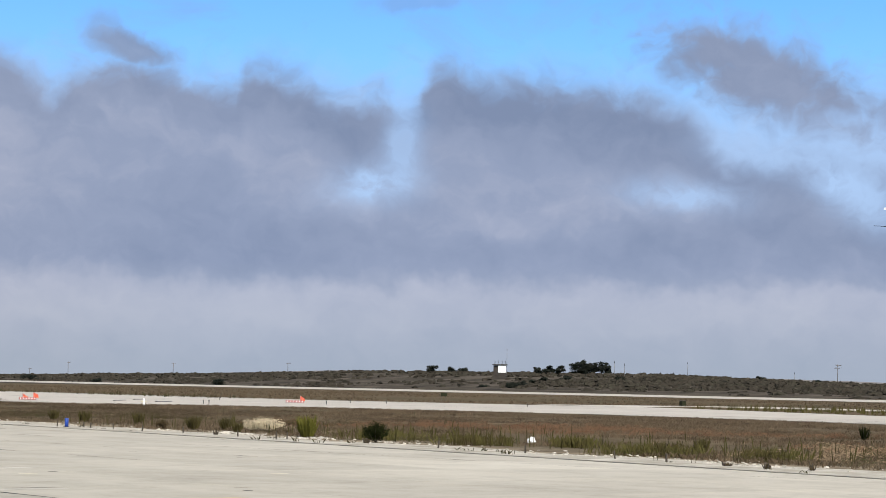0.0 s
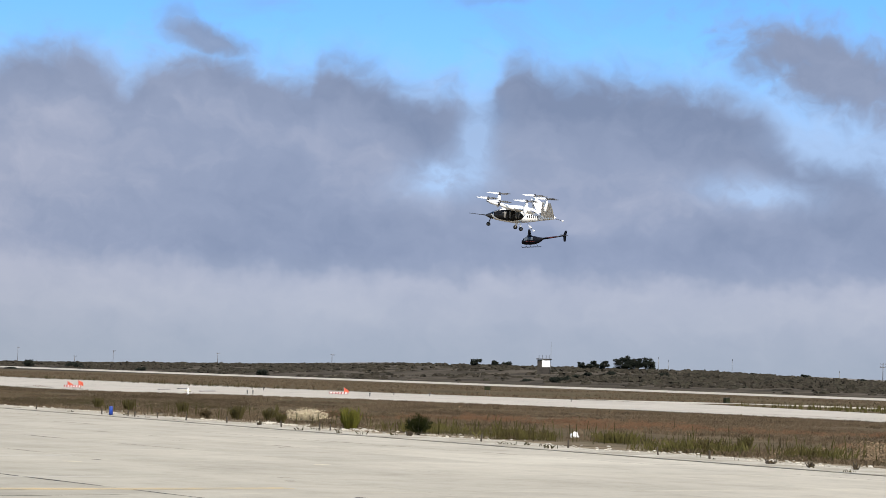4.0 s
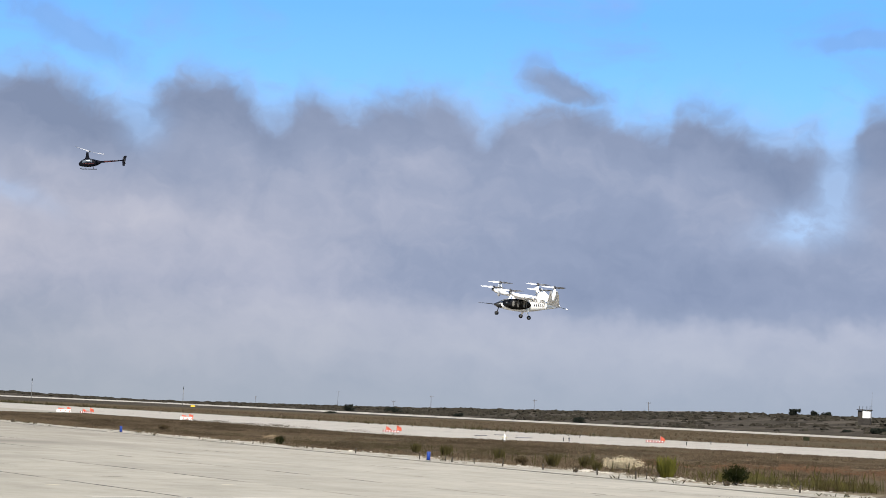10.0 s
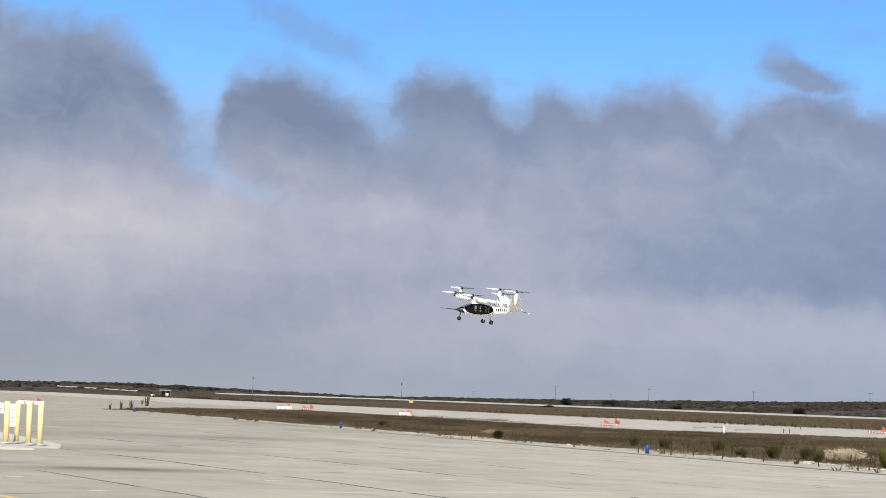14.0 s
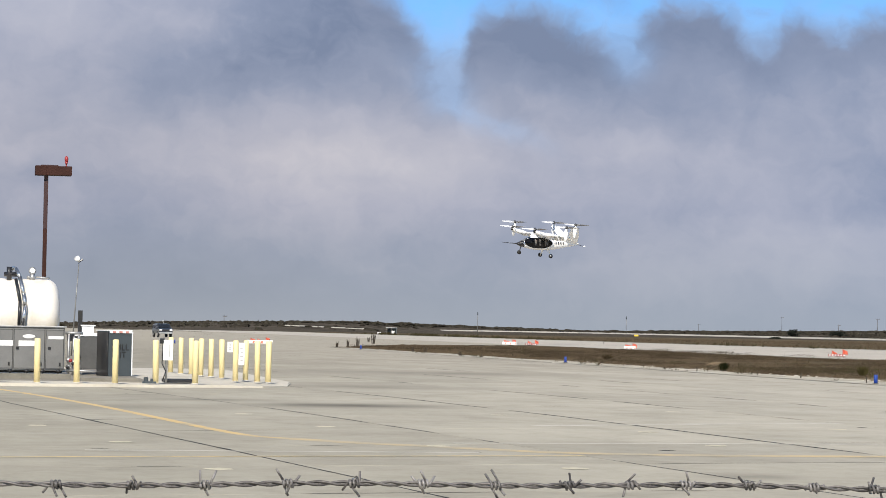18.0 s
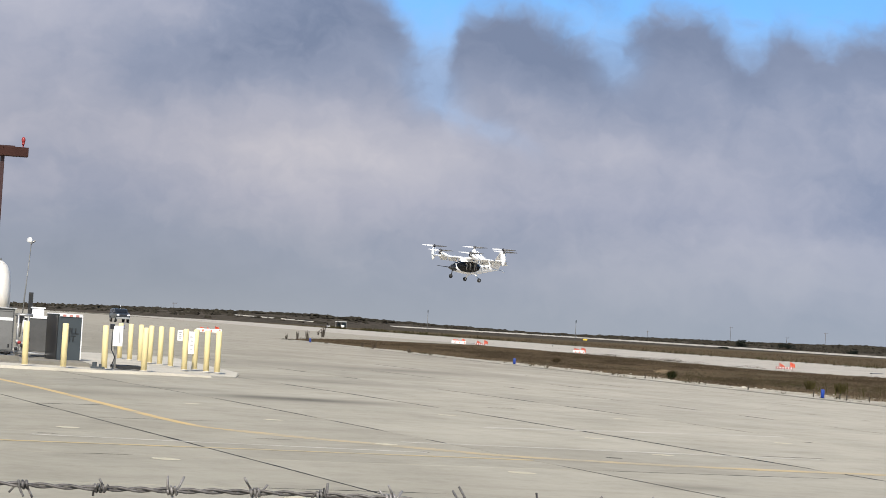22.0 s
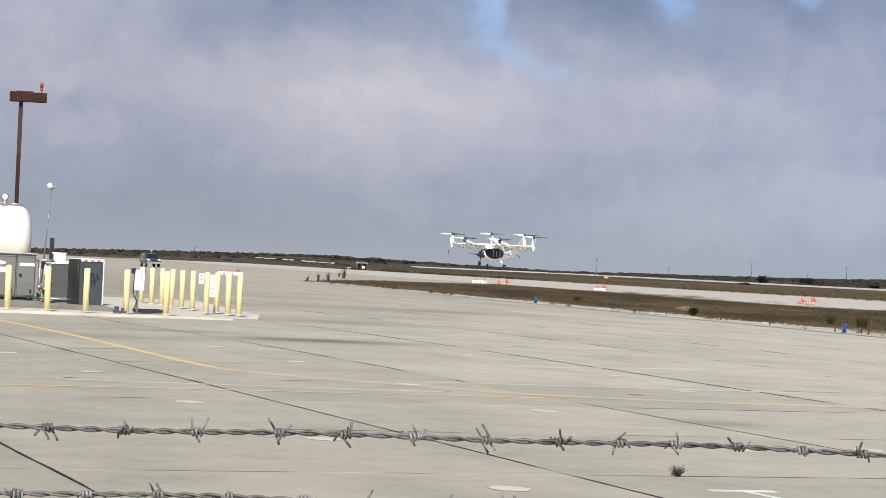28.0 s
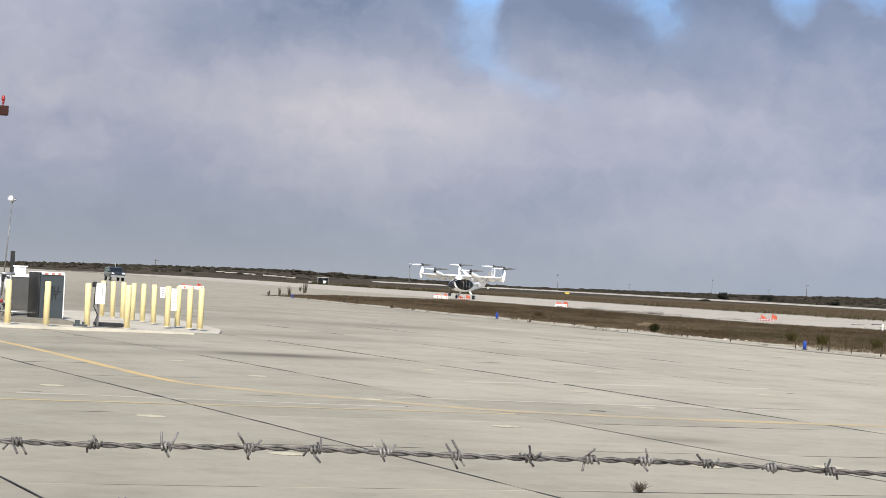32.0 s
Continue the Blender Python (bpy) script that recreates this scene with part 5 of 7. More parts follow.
    bm = bmesh.new()
    for a, b in (((-0.1, -0.02, 1.0), (-0.12, -0.05, 0.5)), ((-0.12, -0.05, 0.5), (-0.02, -0.05, 0.3)), ((-0.02, -0.05, 0.3), (-0.1, -0.04, 0.05))):
        rod(bm, a, b, 0.014, n=6)
    part("cable", bm, MAT["black"], t, "black cable", True)

    bm = bmesh.new()
    box(bm, 0, 0, 0, 0.74, 0.6, 0.09, 0.02)
    bmesh.ops.delete(bm, geom=[f for f in bm.faces if f.normal.z > 0.9 and f.calc_area() > 0.3], context="FACES")
    tr = thing("drip_tray", bm, MAT["black"], "black drip tray lying on the pad", "tray")
    tr.location = (6.42, 60.0, PAD)
    bm = bmesh.new()
    rod(bm, (0, 0, 0), (0, 0, 0.16), 0.06, n=10)
    rod(bm, (0.16, 0, 0), (0.16, 0, 0.12), 0.05, n=10)
    box(bm, 0.08, 0.0, 0, 0.34, 0.2, 0.05, 0.01)
    v = thing("ground_valve", bm, MAT["cabinet_dark"], "small dark ground valve on the pad", "valve", smooth=False)
    v.location = (5.50, 58.7, PAD)


def build_bollards():
    spots = [(0.72, 58.3), (1.74, 58.2), (2.75, 58.0), (3.74, 58.3), (4.68, 58.2), (5.74, 58.7), (6.73, 58.6), (7.47, 71.8), (7.65, 70.5), (7.86, 69.6), (7.94, 67.8), (8.12, 66.8), (8.22, 65.1), (8.16, 61.7), (8.58, 62.8), (8.68, 61.2), (8.93, 60.9)]
    e = empty("bollard", "faded yellow round steel bollard on the concrete pad", "bollard", "bollards round the fuel point")
    bm = bmesh.new()
    n = 16
    loft(bm, [[(r * math.cos(2 * math.pi * i / n), r * math.sin(2 * math.pi * i / n), z) for i in range(n)] for z, r in ((0, 0.077), (1.07, 0.077), (1.088, 0.071), (1.096, 0.055), (1.10, 0.02))])
    part("post", bm, MAT["yellow"], e, "yellow painted steel tube", True)
    bm = bmesh.new()
    loft(bm, [[(r * math.cos(2 * math.pi * i / n), r * math.sin(2 * math.pi * i / n), z) for i in range(n)] for z, r in ((0, 0.100), (0.012, 0.096), (0.02, 0.078))])
    part("collar", bm, MAT["pad"], e, "concrete collar", True)
    e.location = (*spots[0], PAD)
    for k, (x, y) in enumerate(spots[1:]):
        copy_thing(e, pose(x, y, PAD, 0.6 * math.sin(k * 2.1), 0.7 * math.sin(k * 3.7), 40 * k))
    for x, y, z, w, h in ((7.99, 61.60, 0.78, 0.145, 0.28), (8.45, 62.70, 0.42, 0.165, 0.61)):
        bm = bmesh.new()
        box(bm, 0, 0, 0, w, 0.012, h, 0.003)
        s = thing("notice_board", bm, MAT["label"], "white notice plate fixed to a bollard", "sign")
        s.location = (x, y, z + PAD)
        for k in range(4):
            bm = bmesh.new()
            box(bm, 0, -0.009, h * (0.2 + 0.18 * k), w * (0.55 if k % 2 else 0.35), 0.004, 0.025)
            part("text_bar", bm, MAT["galv"], s, "small grey text bar")


def build_kerb():
    for x0, x1, y, h in ((-9.0, 3.8, 61.5, 0.15), (3.95, 5.5, 60.2, 0.09)):
        bm = bmesh.new()
        n = max(1, int((x1 - x0) / 1.5))
        w = (x1 - x0) / n
        box(bm, 0, 0, 0, x1 - x0, 0.16, h, 0.015)
        k = thing("containment_kerb", bm, MAT["kerb_grey"], "grey concrete containment kerb on the pad", "kerb", "structure")
        k.location = ((x0 + x1) / 2, y, PAD)


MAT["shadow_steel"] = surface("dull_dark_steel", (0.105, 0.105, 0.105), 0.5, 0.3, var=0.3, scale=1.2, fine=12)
# kerb and floor in greys darker than the pad
MAT["kerb_grey"] = surface("grey_concrete", (0.20, 0.188, 0.16), 0.9, var=0.4, scale=1.5, fine=14, spec=0.1)
MAT["stained_floor"] = make_concrete("dark_pad_floor", (0.25, 0.23, 0.195), (0.15, 0.138, 0.115), (0.34, 0.315, 0.27))
build_kerb()
build_pad()
build_pad_floor()
build_tank()
build_lamp()
build_cabinets()
build_bollards()


# ---- airfield markers ----
def build_markers():
    e = empty("edge_marker", "blue plastic taxiway edge marker standing in dry grass", "edge marker", "blue edge markers")
    bm = bmesh.new()
    n = 14
    loft(bm, [[(r * math.cos(2 * math.pi * i / n), r * math.sin(2 * math.pi * i / n), z) for i in range(n)] for z, r in ((0, 0.066), (0.29, 0.062), (0.305, 0.045))])
    part("tube", bm, MAT["blue"], e, "blue tube", True)
    bm = bmesh.new()
    rod(bm, (0, 0, -0.03), (0, 0, 0.03), 0.11, n=12)
    part("foot", bm, MAT["black"], e, "", True)
    spots = [(30.6, 71.3), (30.7, 109.5), (30.2, 161.5), (20, 190), (14.5, 205)]
    e.location = (*spots[0], 0)
    for x, y in spots[1:]:
        copy_thing(e, pose(x, y, 0, 0, 0, x * 7))

    def barricade(x, y, turn, width, white, flags=(-0.30, 0.33)):
        b = empty("runway_barricade", "low white barricade with orange flags on pale concrete" if white else "low striped barricade with orange flags on pale concrete", "barricade", "barricades on the taxiway")
        b.location = (x, y, 0.004)
        b.rotation_euler = (0, 0, radians(turn))
        bm = bmesh.new()
        box(bm, 0, 0, 0.0, width, 0.28, 0.17 if not white else 0.30, 0.02)
        part("base", bm, MAT["label"] if white else MAT["darkred"], b, "white barricade board" if white else "dark red barricade board")
        n = 6
        for k in range(n):
            if white and k % 2 == 0:
                continue
            bm = bmesh.new()
            box(bm, -width / 2 + width * (k + 0.5) / n, -0.145, 0.03, width / n * 0.42, 0.012, 0.12 if not white else 0.2, 0.0, Matrix.Rotation(0.25, 4, "Y"))
            part("stripe", bm, MAT["label"] if not white else MAT["orange"], b, "slanted stripe")
        for s in ((-0.38, -0.1, 0.22) if white else flags):
            fh = 0.36 if s < 0 else 0.46
            bm = bmesh.new()
            rod(bm, (s * width, 0, 0.05), (s * width, 0, fh + 0.12), 0.015, n=6)
            part("flag_staff", bm, MAT["galv"], b)
            bm = bmesh.new()
            cols = 6
            top = [bm.verts.new((s * width + 0.075 * k, 0.05 * math.sin(k * 1.3 + s * 9), fh + 0.10 - 0.05 * k * abs(math.sin(3 + s * 17)))) for k in range(cols)]
            bot = [bm.verts.new((s * width + 0.075 * k + 0.03, 0.06 * math.sin(k * 1.3 + s * 9 + 0.7), 0.13 + 0.04 * math.sin(k * 1.9 + s * 5))) for k in range(cols)]
            for k in range(cols - 1):
                bm.faces.new((top[k], bot[k], bot[k + 1], top[k + 1]))
            got = bmesh.ops.solidify(bm, geom=bm.faces[:], thickness=0.01)
            part("flag", bm, MAT["orange"], b, "orange square flag")

    barricade(61.1, 197.0, -14, 1.05, True)
    barricade(66.6, 162.6, -18, 1.25, False)
    barricade(90.4, 164.6, -24, 1.45, False, (0.30,))
    barricade(60.6, 238.5, -12, 1.5, True)
    barricade(62.6, 237.0, -12, 1.2, False)
    barricade(28.6, 201.0, -8, 2.2, True)

    h = empty("white_marker", "white and yellow marker post with a short cross arm", "marker post")
    h.location = (61.6, 131.6, -0.02)
    h.scale = (0.7, 0.7, 0.7)
    bm = bmesh.new()
    rod(bm, (0, 0, 0), (0, 0, 0.6), 0.10, 0.08, 12)
    ball(bm, (0, 0, 0.62), 0.09)
    part("post", bm, MAT["label"], h, "", True)
    bm = bmesh.new()
    rod(bm, (-0.28, 0, 0.42), (0.28, 0, 0.42), 0.07, n=10)
    part("cross_arm", bm, MAT["paint_yellow"], h, "pale yellow arm", True)

    b = empty("field_sign", "small dark green board on two short posts", "sign")
    b.location = (120.7, 189.8, -0.03)
    b.rotation_euler = (0, 0, radians(-32))
    bm = bmesh.new()
    box(bm, 0, 0, 0.55, 0.6, 0.05, 0.36, 0.01)
    part("board", bm, MAT["sign_green"], b)
    for s in (-0.2, 0.2):
        bm = bmesh.new()
        box(bm, s, 0.05, 0, 0.06, 0.05, 0.95)
        part("post", bm, MAT["wood"], b)
    b = empty("runway_sign", "low yellow runway sign beside the far strip", "sign")
    b.location = (*polar(17.38, 640)[:2], -0.03)
    b.scale = (0.75, 0.75, 0.75)
    b.rotation_euler = (0, 0, radians(-17))
    bm = bmesh.new()
    box(bm, 0, 0, 0.5, 1.6, 0.15, 0.6, 0.02)
    part("board", bm, MAT["signyellow"], b, "yellow board")
    for s in (-0.5, 0.5):
        bm = bmesh.new()
        box(bm, s, 0, 0, 0.1, 0.1, 0.5)
        part("leg", bm, MAT["black"], b)


build_markers()


# ---- far things on the rise ----
def on_ground(az, d):
    x, y, _ = polar(az, d)
    return (x, y, ground_height(x, y))


def utility_pole(az, d, top_el, arms=1):
    x, y, z = on_ground(az, d)
    h = 1.6 + d * math.tan(radians(top_el)) - z
    p0 = empty("utility_pole", "weathered wooden utility pole with a crossarm above dark scrub", "utility pole", "utility poles")
    p0.location = (x, y, z)
    p0.rotation_euler = (0, 0, radians(-az + 12 * math.sin(az)))
    bm = bmesh.new()
    rod(bm, (0, 0, -0.3), (0, 0, h), 0.15, 0.11, 8)
    part("pole", bm, MAT["wood"], p0, "", True)
    for k in range(arms):
        bm = bmesh.new()
        box(bm, 0.35 if k == 0 else -0.2, 0, h - 0.7 - 1.1 * k, 2.3, 0.14, 0.16)
        part("crossarm", bm, MAT["wood"], p0)
        for s in (-1.0, -0.4, 0.9, 1.4):
            bm = bmesh.new()
            rod(bm, (s, 0, h - 0.5 - 1.1 * k), (s, 0, h - 0.12 - 1.1 * k), 0.06, 0.05, 6)
            part("insulator", bm, MAT["wood"], p0)


for az, el, arms in ((20.93, 0.43, 1), (23.23, 0.42, 1), (25.78, 0.44, 1), (28.59, 0.50, 1), (42.09, 0.68, 2), (18.9, 0.22, 1), (7.2, 0.24, 1), (22.3, 0.26, 1)):
    utility_pole(az, float(np.interp(az, RISE_AZ, RISE_D)) + 380, el, arms)


def thin_mast(az, d, top_el, r=0.2):
    x, y, z = on_ground(az, d)
    h = 1.6 + d * math.tan(radians(top_el)) - z
    m0 = empty("radio_mast", "thin grey radio mast above the scrub", "mast", "thin masts")
    m0.location = (x, y, z)
    bm = bmesh.new()
    rod(bm, (0, 0, -0.3), (0, 0, h), r, r * 0.7, 8)
    part("mast", bm, MAT["cabinet"], m0, "", True)
    bm = bmesh.new()
    rod(bm, (0, 0, h - 0.6), (0, 0, h + 0.2), r * 1.4, r * 1.2, 8)
    part("antenna", bm, MAT["cabinet_dark"], m0, "", True)


for az, d, el, r in ((17.13, 800, 0.36, 0.12), (13.46, 720, 0.40, 0.11), (38.45, 960, 0.66, 0.11), (36.65, 900, 0.66, 0.1), (36.9, 900, 0.6, 0.1), (41.05, 1000, 0.45, 0.1), (44.5, 950, 0.5, 0.1)):
    thin_mast(az, d, el, r)


MAT["shed_dark"] = surface("weathered_dark_boards", (0.045, 0.040, 0.036), 0.9, var=0.4, scale=1.0, spec=0.1)


def build_tower():
    az, d = 33.83, 760
    x, y, z = on_ground(az, d)
    t = empty("hilltop_building", "small white hilltop building with a flat dark roof and antennas", "building")
    z = max(z, 1.6 + d * math.tan(radians(0.34)))
    t.location = (x, y, z - 0.4)
    t.rotation_euler = (0, 0, radians(-az - 4))
    t.scale = (0.76, 0.76, 0.76)
    bm = bmesh.new()
    box(bm, 0.95, 0, 0.45, 3.3, 4.0, 3.25, 0.05)
    part("wall", bm, MAT["label"], t, "white plastered wall")
    bm = bmesh.new()
    box(bm, -1.72, 0.3, -2.2, 2.0, 3.7, 5.8, 0.03)
    part("side_wall", bm, MAT["shed_dark"], t, "dark side bay")
    bm = bmesh.new()
    box(bm, 0, 0, 3.7, 6.4, 5.0, 0.35, 0.04)
    part("roof", bm, MAT["shed_dark"], t, "dark flat roof")
    bm = bmesh.new()
    box(bm, 0.95, 0.02, -2.2, 3.32, 4.0, 2.65, 0.03)
    part("foundation", bm, MAT["shed_dark"], t, "dark foundation in the brush")
    for s in (-2.2, -0.8, 0.9, 2.2):
        bm = bmesh.new()
        rod(bm, (s, 0, 4.0), (s, 0, 5.6), 0.12, 0.1, 6)
        part("antenna", bm, MAT["shed_dark"], t)
    bm = bmesh.new()
    rod(bm, (2.9, 0.6, 0), (2.9, 0.6, 11.4), 0.14, 0.05, 6)
    part("whip_mast", bm, MAT["cabinet"], t, "tall thin whip mast")

    az, d = 11.33, 560
    x, y, z = on_ground(az, d)
    t = empty("field_shelter", "small white open field shelter", "shelter")
    t.location = (x, y, z)
    t.scale = (0.85, 0.85, 0.85)
    t.rotation_euler = (0, 0, radians(-az))
    bm = bmesh.new()
    box(bm, 0, 0, 1.75, 3.3, 2.2, 0.22, 0.03)
    part("roof", bm, MAT["galv"], t, "pale flat roof")
    for sx in (-1.5, 0.0, 1.5):
        bm = bmesh.new()
        box(bm, sx, -0.95, 0, 0.14, 0.14, 1.75)
        part("post", bm, MAT["cabinet"], t)
    bm = bmesh.new()
    box(bm, 0.2, 0.6, 0, 2.6, 0.12, 1.75)
    part("back_wall", bm, MAT["cabinet_dark"], t, "dark back wall")
    bm = bmesh.new()
    box(bm, 0.5, -0.4, 0, 0.9, 0.6, 1.0, 0.03)
    part("unit", bm, MAT["label"], t, "white unit inside")
    bm = bmesh.new()
    box(bm, 0, 0, 0, 0.8, 0.6, 0.5, 0.04)
    c = thing("white_crate", bm, MAT["label"], "small white equipment box in the grass", "box")
    c.location = (*polar(11.02, 545)[:2], ground_height(*polar(11.02, 545)[:2]))


build_tower()


def stripe(name, pts, width, mat, label, z=0.0022):
    bm = bmesh.new()
    left, right = [], []
    for i, (x, y) in enumerate(pts):
        x0, y0 = pts[max(i - 1, 0)]
        x1, y1 = pts[min(i + 1, len(pts) - 1)]
        l = math.hypot(x1 - x0, y1 - y0)
        nx, ny = -(y1 - y0) / l, (x1 - x0) / l
        left.append(bm.verts.new((x + nx * width / 2, y + ny * width / 2, z)))
        right.append(bm.verts.new((x - nx * width / 2, y - ny * width / 2, z)))
    for i in range(len(pts) - 1):
        bm.faces.new((left[i], right[i], right[i + 1], left[i + 1]))
    bmesh.ops.recalc_face_normals(bm, faces=bm.faces)
    if bm.faces[0].normal.z < 0:
        bmesh.ops.reverse_faces(bm, faces=bm.faces)
    thing(name, bm, MAT[mat], label, "paint line", "structure")


def smooth_path(keys, n=10):
    out = []
    for i in range(len(keys) - 1):
        p0, p1, p2, p3 = [Vector(keys[min(max(i + k, 0), len(keys) - 1)]) for k in (-1, 0, 1, 2)]
        for k in range(n):
            t = k / n
            out.append(tuple(0.5 * ((2 * p1) + (p2 - p0) * t + (2 * p0 - 5 * p1 + 4 * p2 - p3) * t * t + (3 * p1 - p0 - 3 * p2 + p3) * t ** 3)))
    out.append(tuple(keys[-1]))
    return out


# ---- plants ----
def leaf_cloud(bm, centre, rx, ry, rz, count, size, rng, flat=0.0):
    """Many small leaves filling an uneven crown."""
    for _ in range(count):
        while True:
            p0 = Vector((rng.uniform(-1, 1), rng.uniform(-1, 1), rng.uniform(-0.9, 1)))
            if p0.length < 1 and p0.length > 0.25:
                break
        lump = 0.75 + 0.5 * noise.noise(p0 * 2.3 + Vector(centre) * 0.37)
        q = Vector(centre) + Vector((p0.x * rx * lump, p0.y * ry * lump, p0.z * rz * lump))
        a = Vector((rng.gauss(0, 1), rng.gauss(0, 1), rng.gauss(0, 1))).normalized()
        b = a.orthogonal().normalized()
        s = size * rng.uniform(0.6, 1.4)
        v = [bm.verts.new(q + a * s), bm.verts.new(q + b * s * 0.5), bm.verts.new(q - a * s), bm.verts.new(q - b * s * 0.5)]
        bm.faces.new(v)


MAT["leaf_dark"] = surface("dark_green_leaf", (0.014, 0.017, 0.006), 0.9, var=0.5, scale=3, fine=20, spec=0.0)
MAT["leaf_dry"] = surface("brown_dry_leaf", (0.060, 0.044, 0.024), 0.9, var=0.5, scale=3, fine=20, spec=0.0)
MAT["leaf_brush"] = surface("brown_green_brush", (0.060, 0.052, 0.022), 0.9, var=0.5, scale=3, fine=20, spec=0.0)
MAT["leaf_olive"] = surface("olive_leaf", (0.100, 0.098, 0.022), 0.9, var=0.5, scale=3, fine=20, spec=0.0)
MAT["leaf_pale"] = surface("pale_dry_flower", (0.46, 0.39, 0.27), 0.9, var=0.4, scale=4, fine=20, spec=0.0)
MAT["tree_leaf"] = surface("cypress_leaf", (0.019, 0.022, 0.018), 0.9, var=0.4, scale=0.6, fine=4, spec=0.0)
MAT["bark"] = surface("dark_bark", (0.05, 0.04, 0.03), 0.9, var=0.3)
BUSH_NO = [0]


def bush(x, y, w, h, mat, label, dense=1.0, upright=False):
    BUSH_NO[0] += 1
    rng = random.Random(100 + BUSH_NO[0])
    b = empty("shrub", label, "shrub", "verge shrubs")
    b.location = (x, y, -0.04)
    bm = bmesh.new()
    for k in range(9):
        a = rng.uniform(0, 6.28)
        rod(bm, (0, 0, 0), (w * 0.35 * math.cos(a), w * 0.35 * math.sin(a), h * rng.uniform(0.6, 1.0)), 0.012, 0.004, 5)
    part("branches", bm, MAT["bark"], b)
    bm = bmesh.new()
    if upright:
        for k in range(int(160 * dense)):
            a, r = rng.uniform(0, 6.28), w * 0.42 * math.sqrt(rng.random())
            base = Vector((r * 0.5 * math.cos(a), r * 0.5 * math.sin(a), 0))
            tip = Vector((r * 1.15 * math.cos(a), r * 1.15 * math.sin(a), h * rng.uniform(0.6, 1.08)))
            side = (tip - base).cross(Vector((rng.gauss(0, 1), rng.gauss(0, 1), 0))).normalized() * 0.016
            mid = (base + tip) / 2
            bm.faces.new([bm.verts.new(q) for q in (base, mid + side, tip, mid - side)])
        leaf_cloud(bm, (0, 0, h * 0.55), w * 0.42, w * 0.42, h * 0.42, int(700 * dense), 0.022, rng)
    else:
        leaf_cloud(bm, (0, 0, h * 0.5), w * 0.52, w * 0.5, h * 0.55, int(1500 * dense), 0.026, rng)
    part("crown", bm, MAT[mat], b)


for bx, by, bw, bh, bmat in ((36.5, 86.4, 0.55, 0.42, "leaf_brush"), (36.0, 82.2, 0.60, 0.46, "leaf_brush"), (36.4, 78.2, 0.55, 0.46, "leaf_brush"), (34.2, 71.6, 0.55, 0.30, "leaf_dry"), (34.8, 70.4, 0.70, 0.50, "leaf_brush"), (35.6, 69.6, 0.60, 0.46, "leaf_brush"), (35.2, 99.0, 0.6, 0.34, "leaf_dry"), (34.4, 66.4, 0.45, 0.34, "leaf_brush"), (37.5, 125.0, 0.7, 0.36, "leaf_dry"), (37.0, 46.0, 0.5, 0.42, "leaf_brush")):
    bush(bx, by, bw, bh, bmat, "reddish brown dry shrub on the gravelly verge" if bmat == "leaf_dry" else "brownish green brush on the gravelly verge", 0.8, bmat != "leaf_dry")
bush(33.3, 55.9, 0.92, 0.60, "leaf_dark", "dark green rounded shrub at the concrete edge", 2.2)
bush(33.9, 60.9, 0.80, 0.66, "leaf_olive", "olive green upright broom shrub at the concrete edge", 1.7, True)
bush(36.2, 68.0, 1.7, 0.50, "leaf_pale", "pale dry flowering shrub in the verge", 2.6)
bush(33.2, 93.5, 0.5, 0.4, "leaf_dark", "dark low shrub in the dry verge", 0.6)
bush(36.5, 104.0, 1.1, 0.3, "straw", "straw-coloured dry clump in the verge", 0.7)
bush(55.0, 59.5, 0.55, 0.5, "leaf_dark", "dark weedy shrub in the dry verge", 0.6, True)


def far_tree(az, d, w, h, lift=0.0, label="dark wind-shaped cypress tree on the rise", full=0.0):
    x, y, z = on_ground(az, d)
    BUSH_NO[0] += 1
    rng = random.Random(300 + BUSH_NO[0])
    t = empty("tree", label, "tree", "trees on the rise")
    t.location = (x, y, z + lift)
    bm = bmesh.new()
    rod(bm, (0, 0, -0.5), (0.1 * w, 0, h * 0.6), 0.28, 0.12, 7)
    for k in range(6):
        a = rng.uniform(0, 6.28)
        rod(bm, (0.05 * w, 0, h * rng.uniform(0.25, 0.5)), (w * 0.38 * math.cos(a), w * 0.3 * math.sin(a), h * rng.uniform(0.6, 0.9)), 0.12, 0.05, 5)
    part("trunk", bm, MAT["bark"], t)
    bm = bmesh.new()
    for k in range(14):
        a = rng.uniform(0, 6.28)
        r = rng.uniform(0.05, 0.42)
        zc = rng.uniform(0.22 - full, 0.84 - full)
        leaf_cloud(bm, (w * r * math.cos(a), w * r * math.sin(a), h * zc), w * (0.25 + full - (0.09 + full) * zc), w * (0.22 + full), h * (0.17 + full), 170, 0.30, rng)
    part("crown", bm, MAT["tree_leaf"], t, "dark spreading crown")


for az, w, h in ((35.74, 7.5, 6.0), (36.02, 8.0, 7.0), (36.32, 7.0, 6.4), (36.52, 4.5, 4.6), (35.32, 5.0, 4.6), (35.02, 5.5, 4.4), (34.76, 4.5, 3.8), (36.15, 6.0, 6.0), (35.86, 6.0, 6.2)):
    far_tree(az, 960, w, h, -0.3)
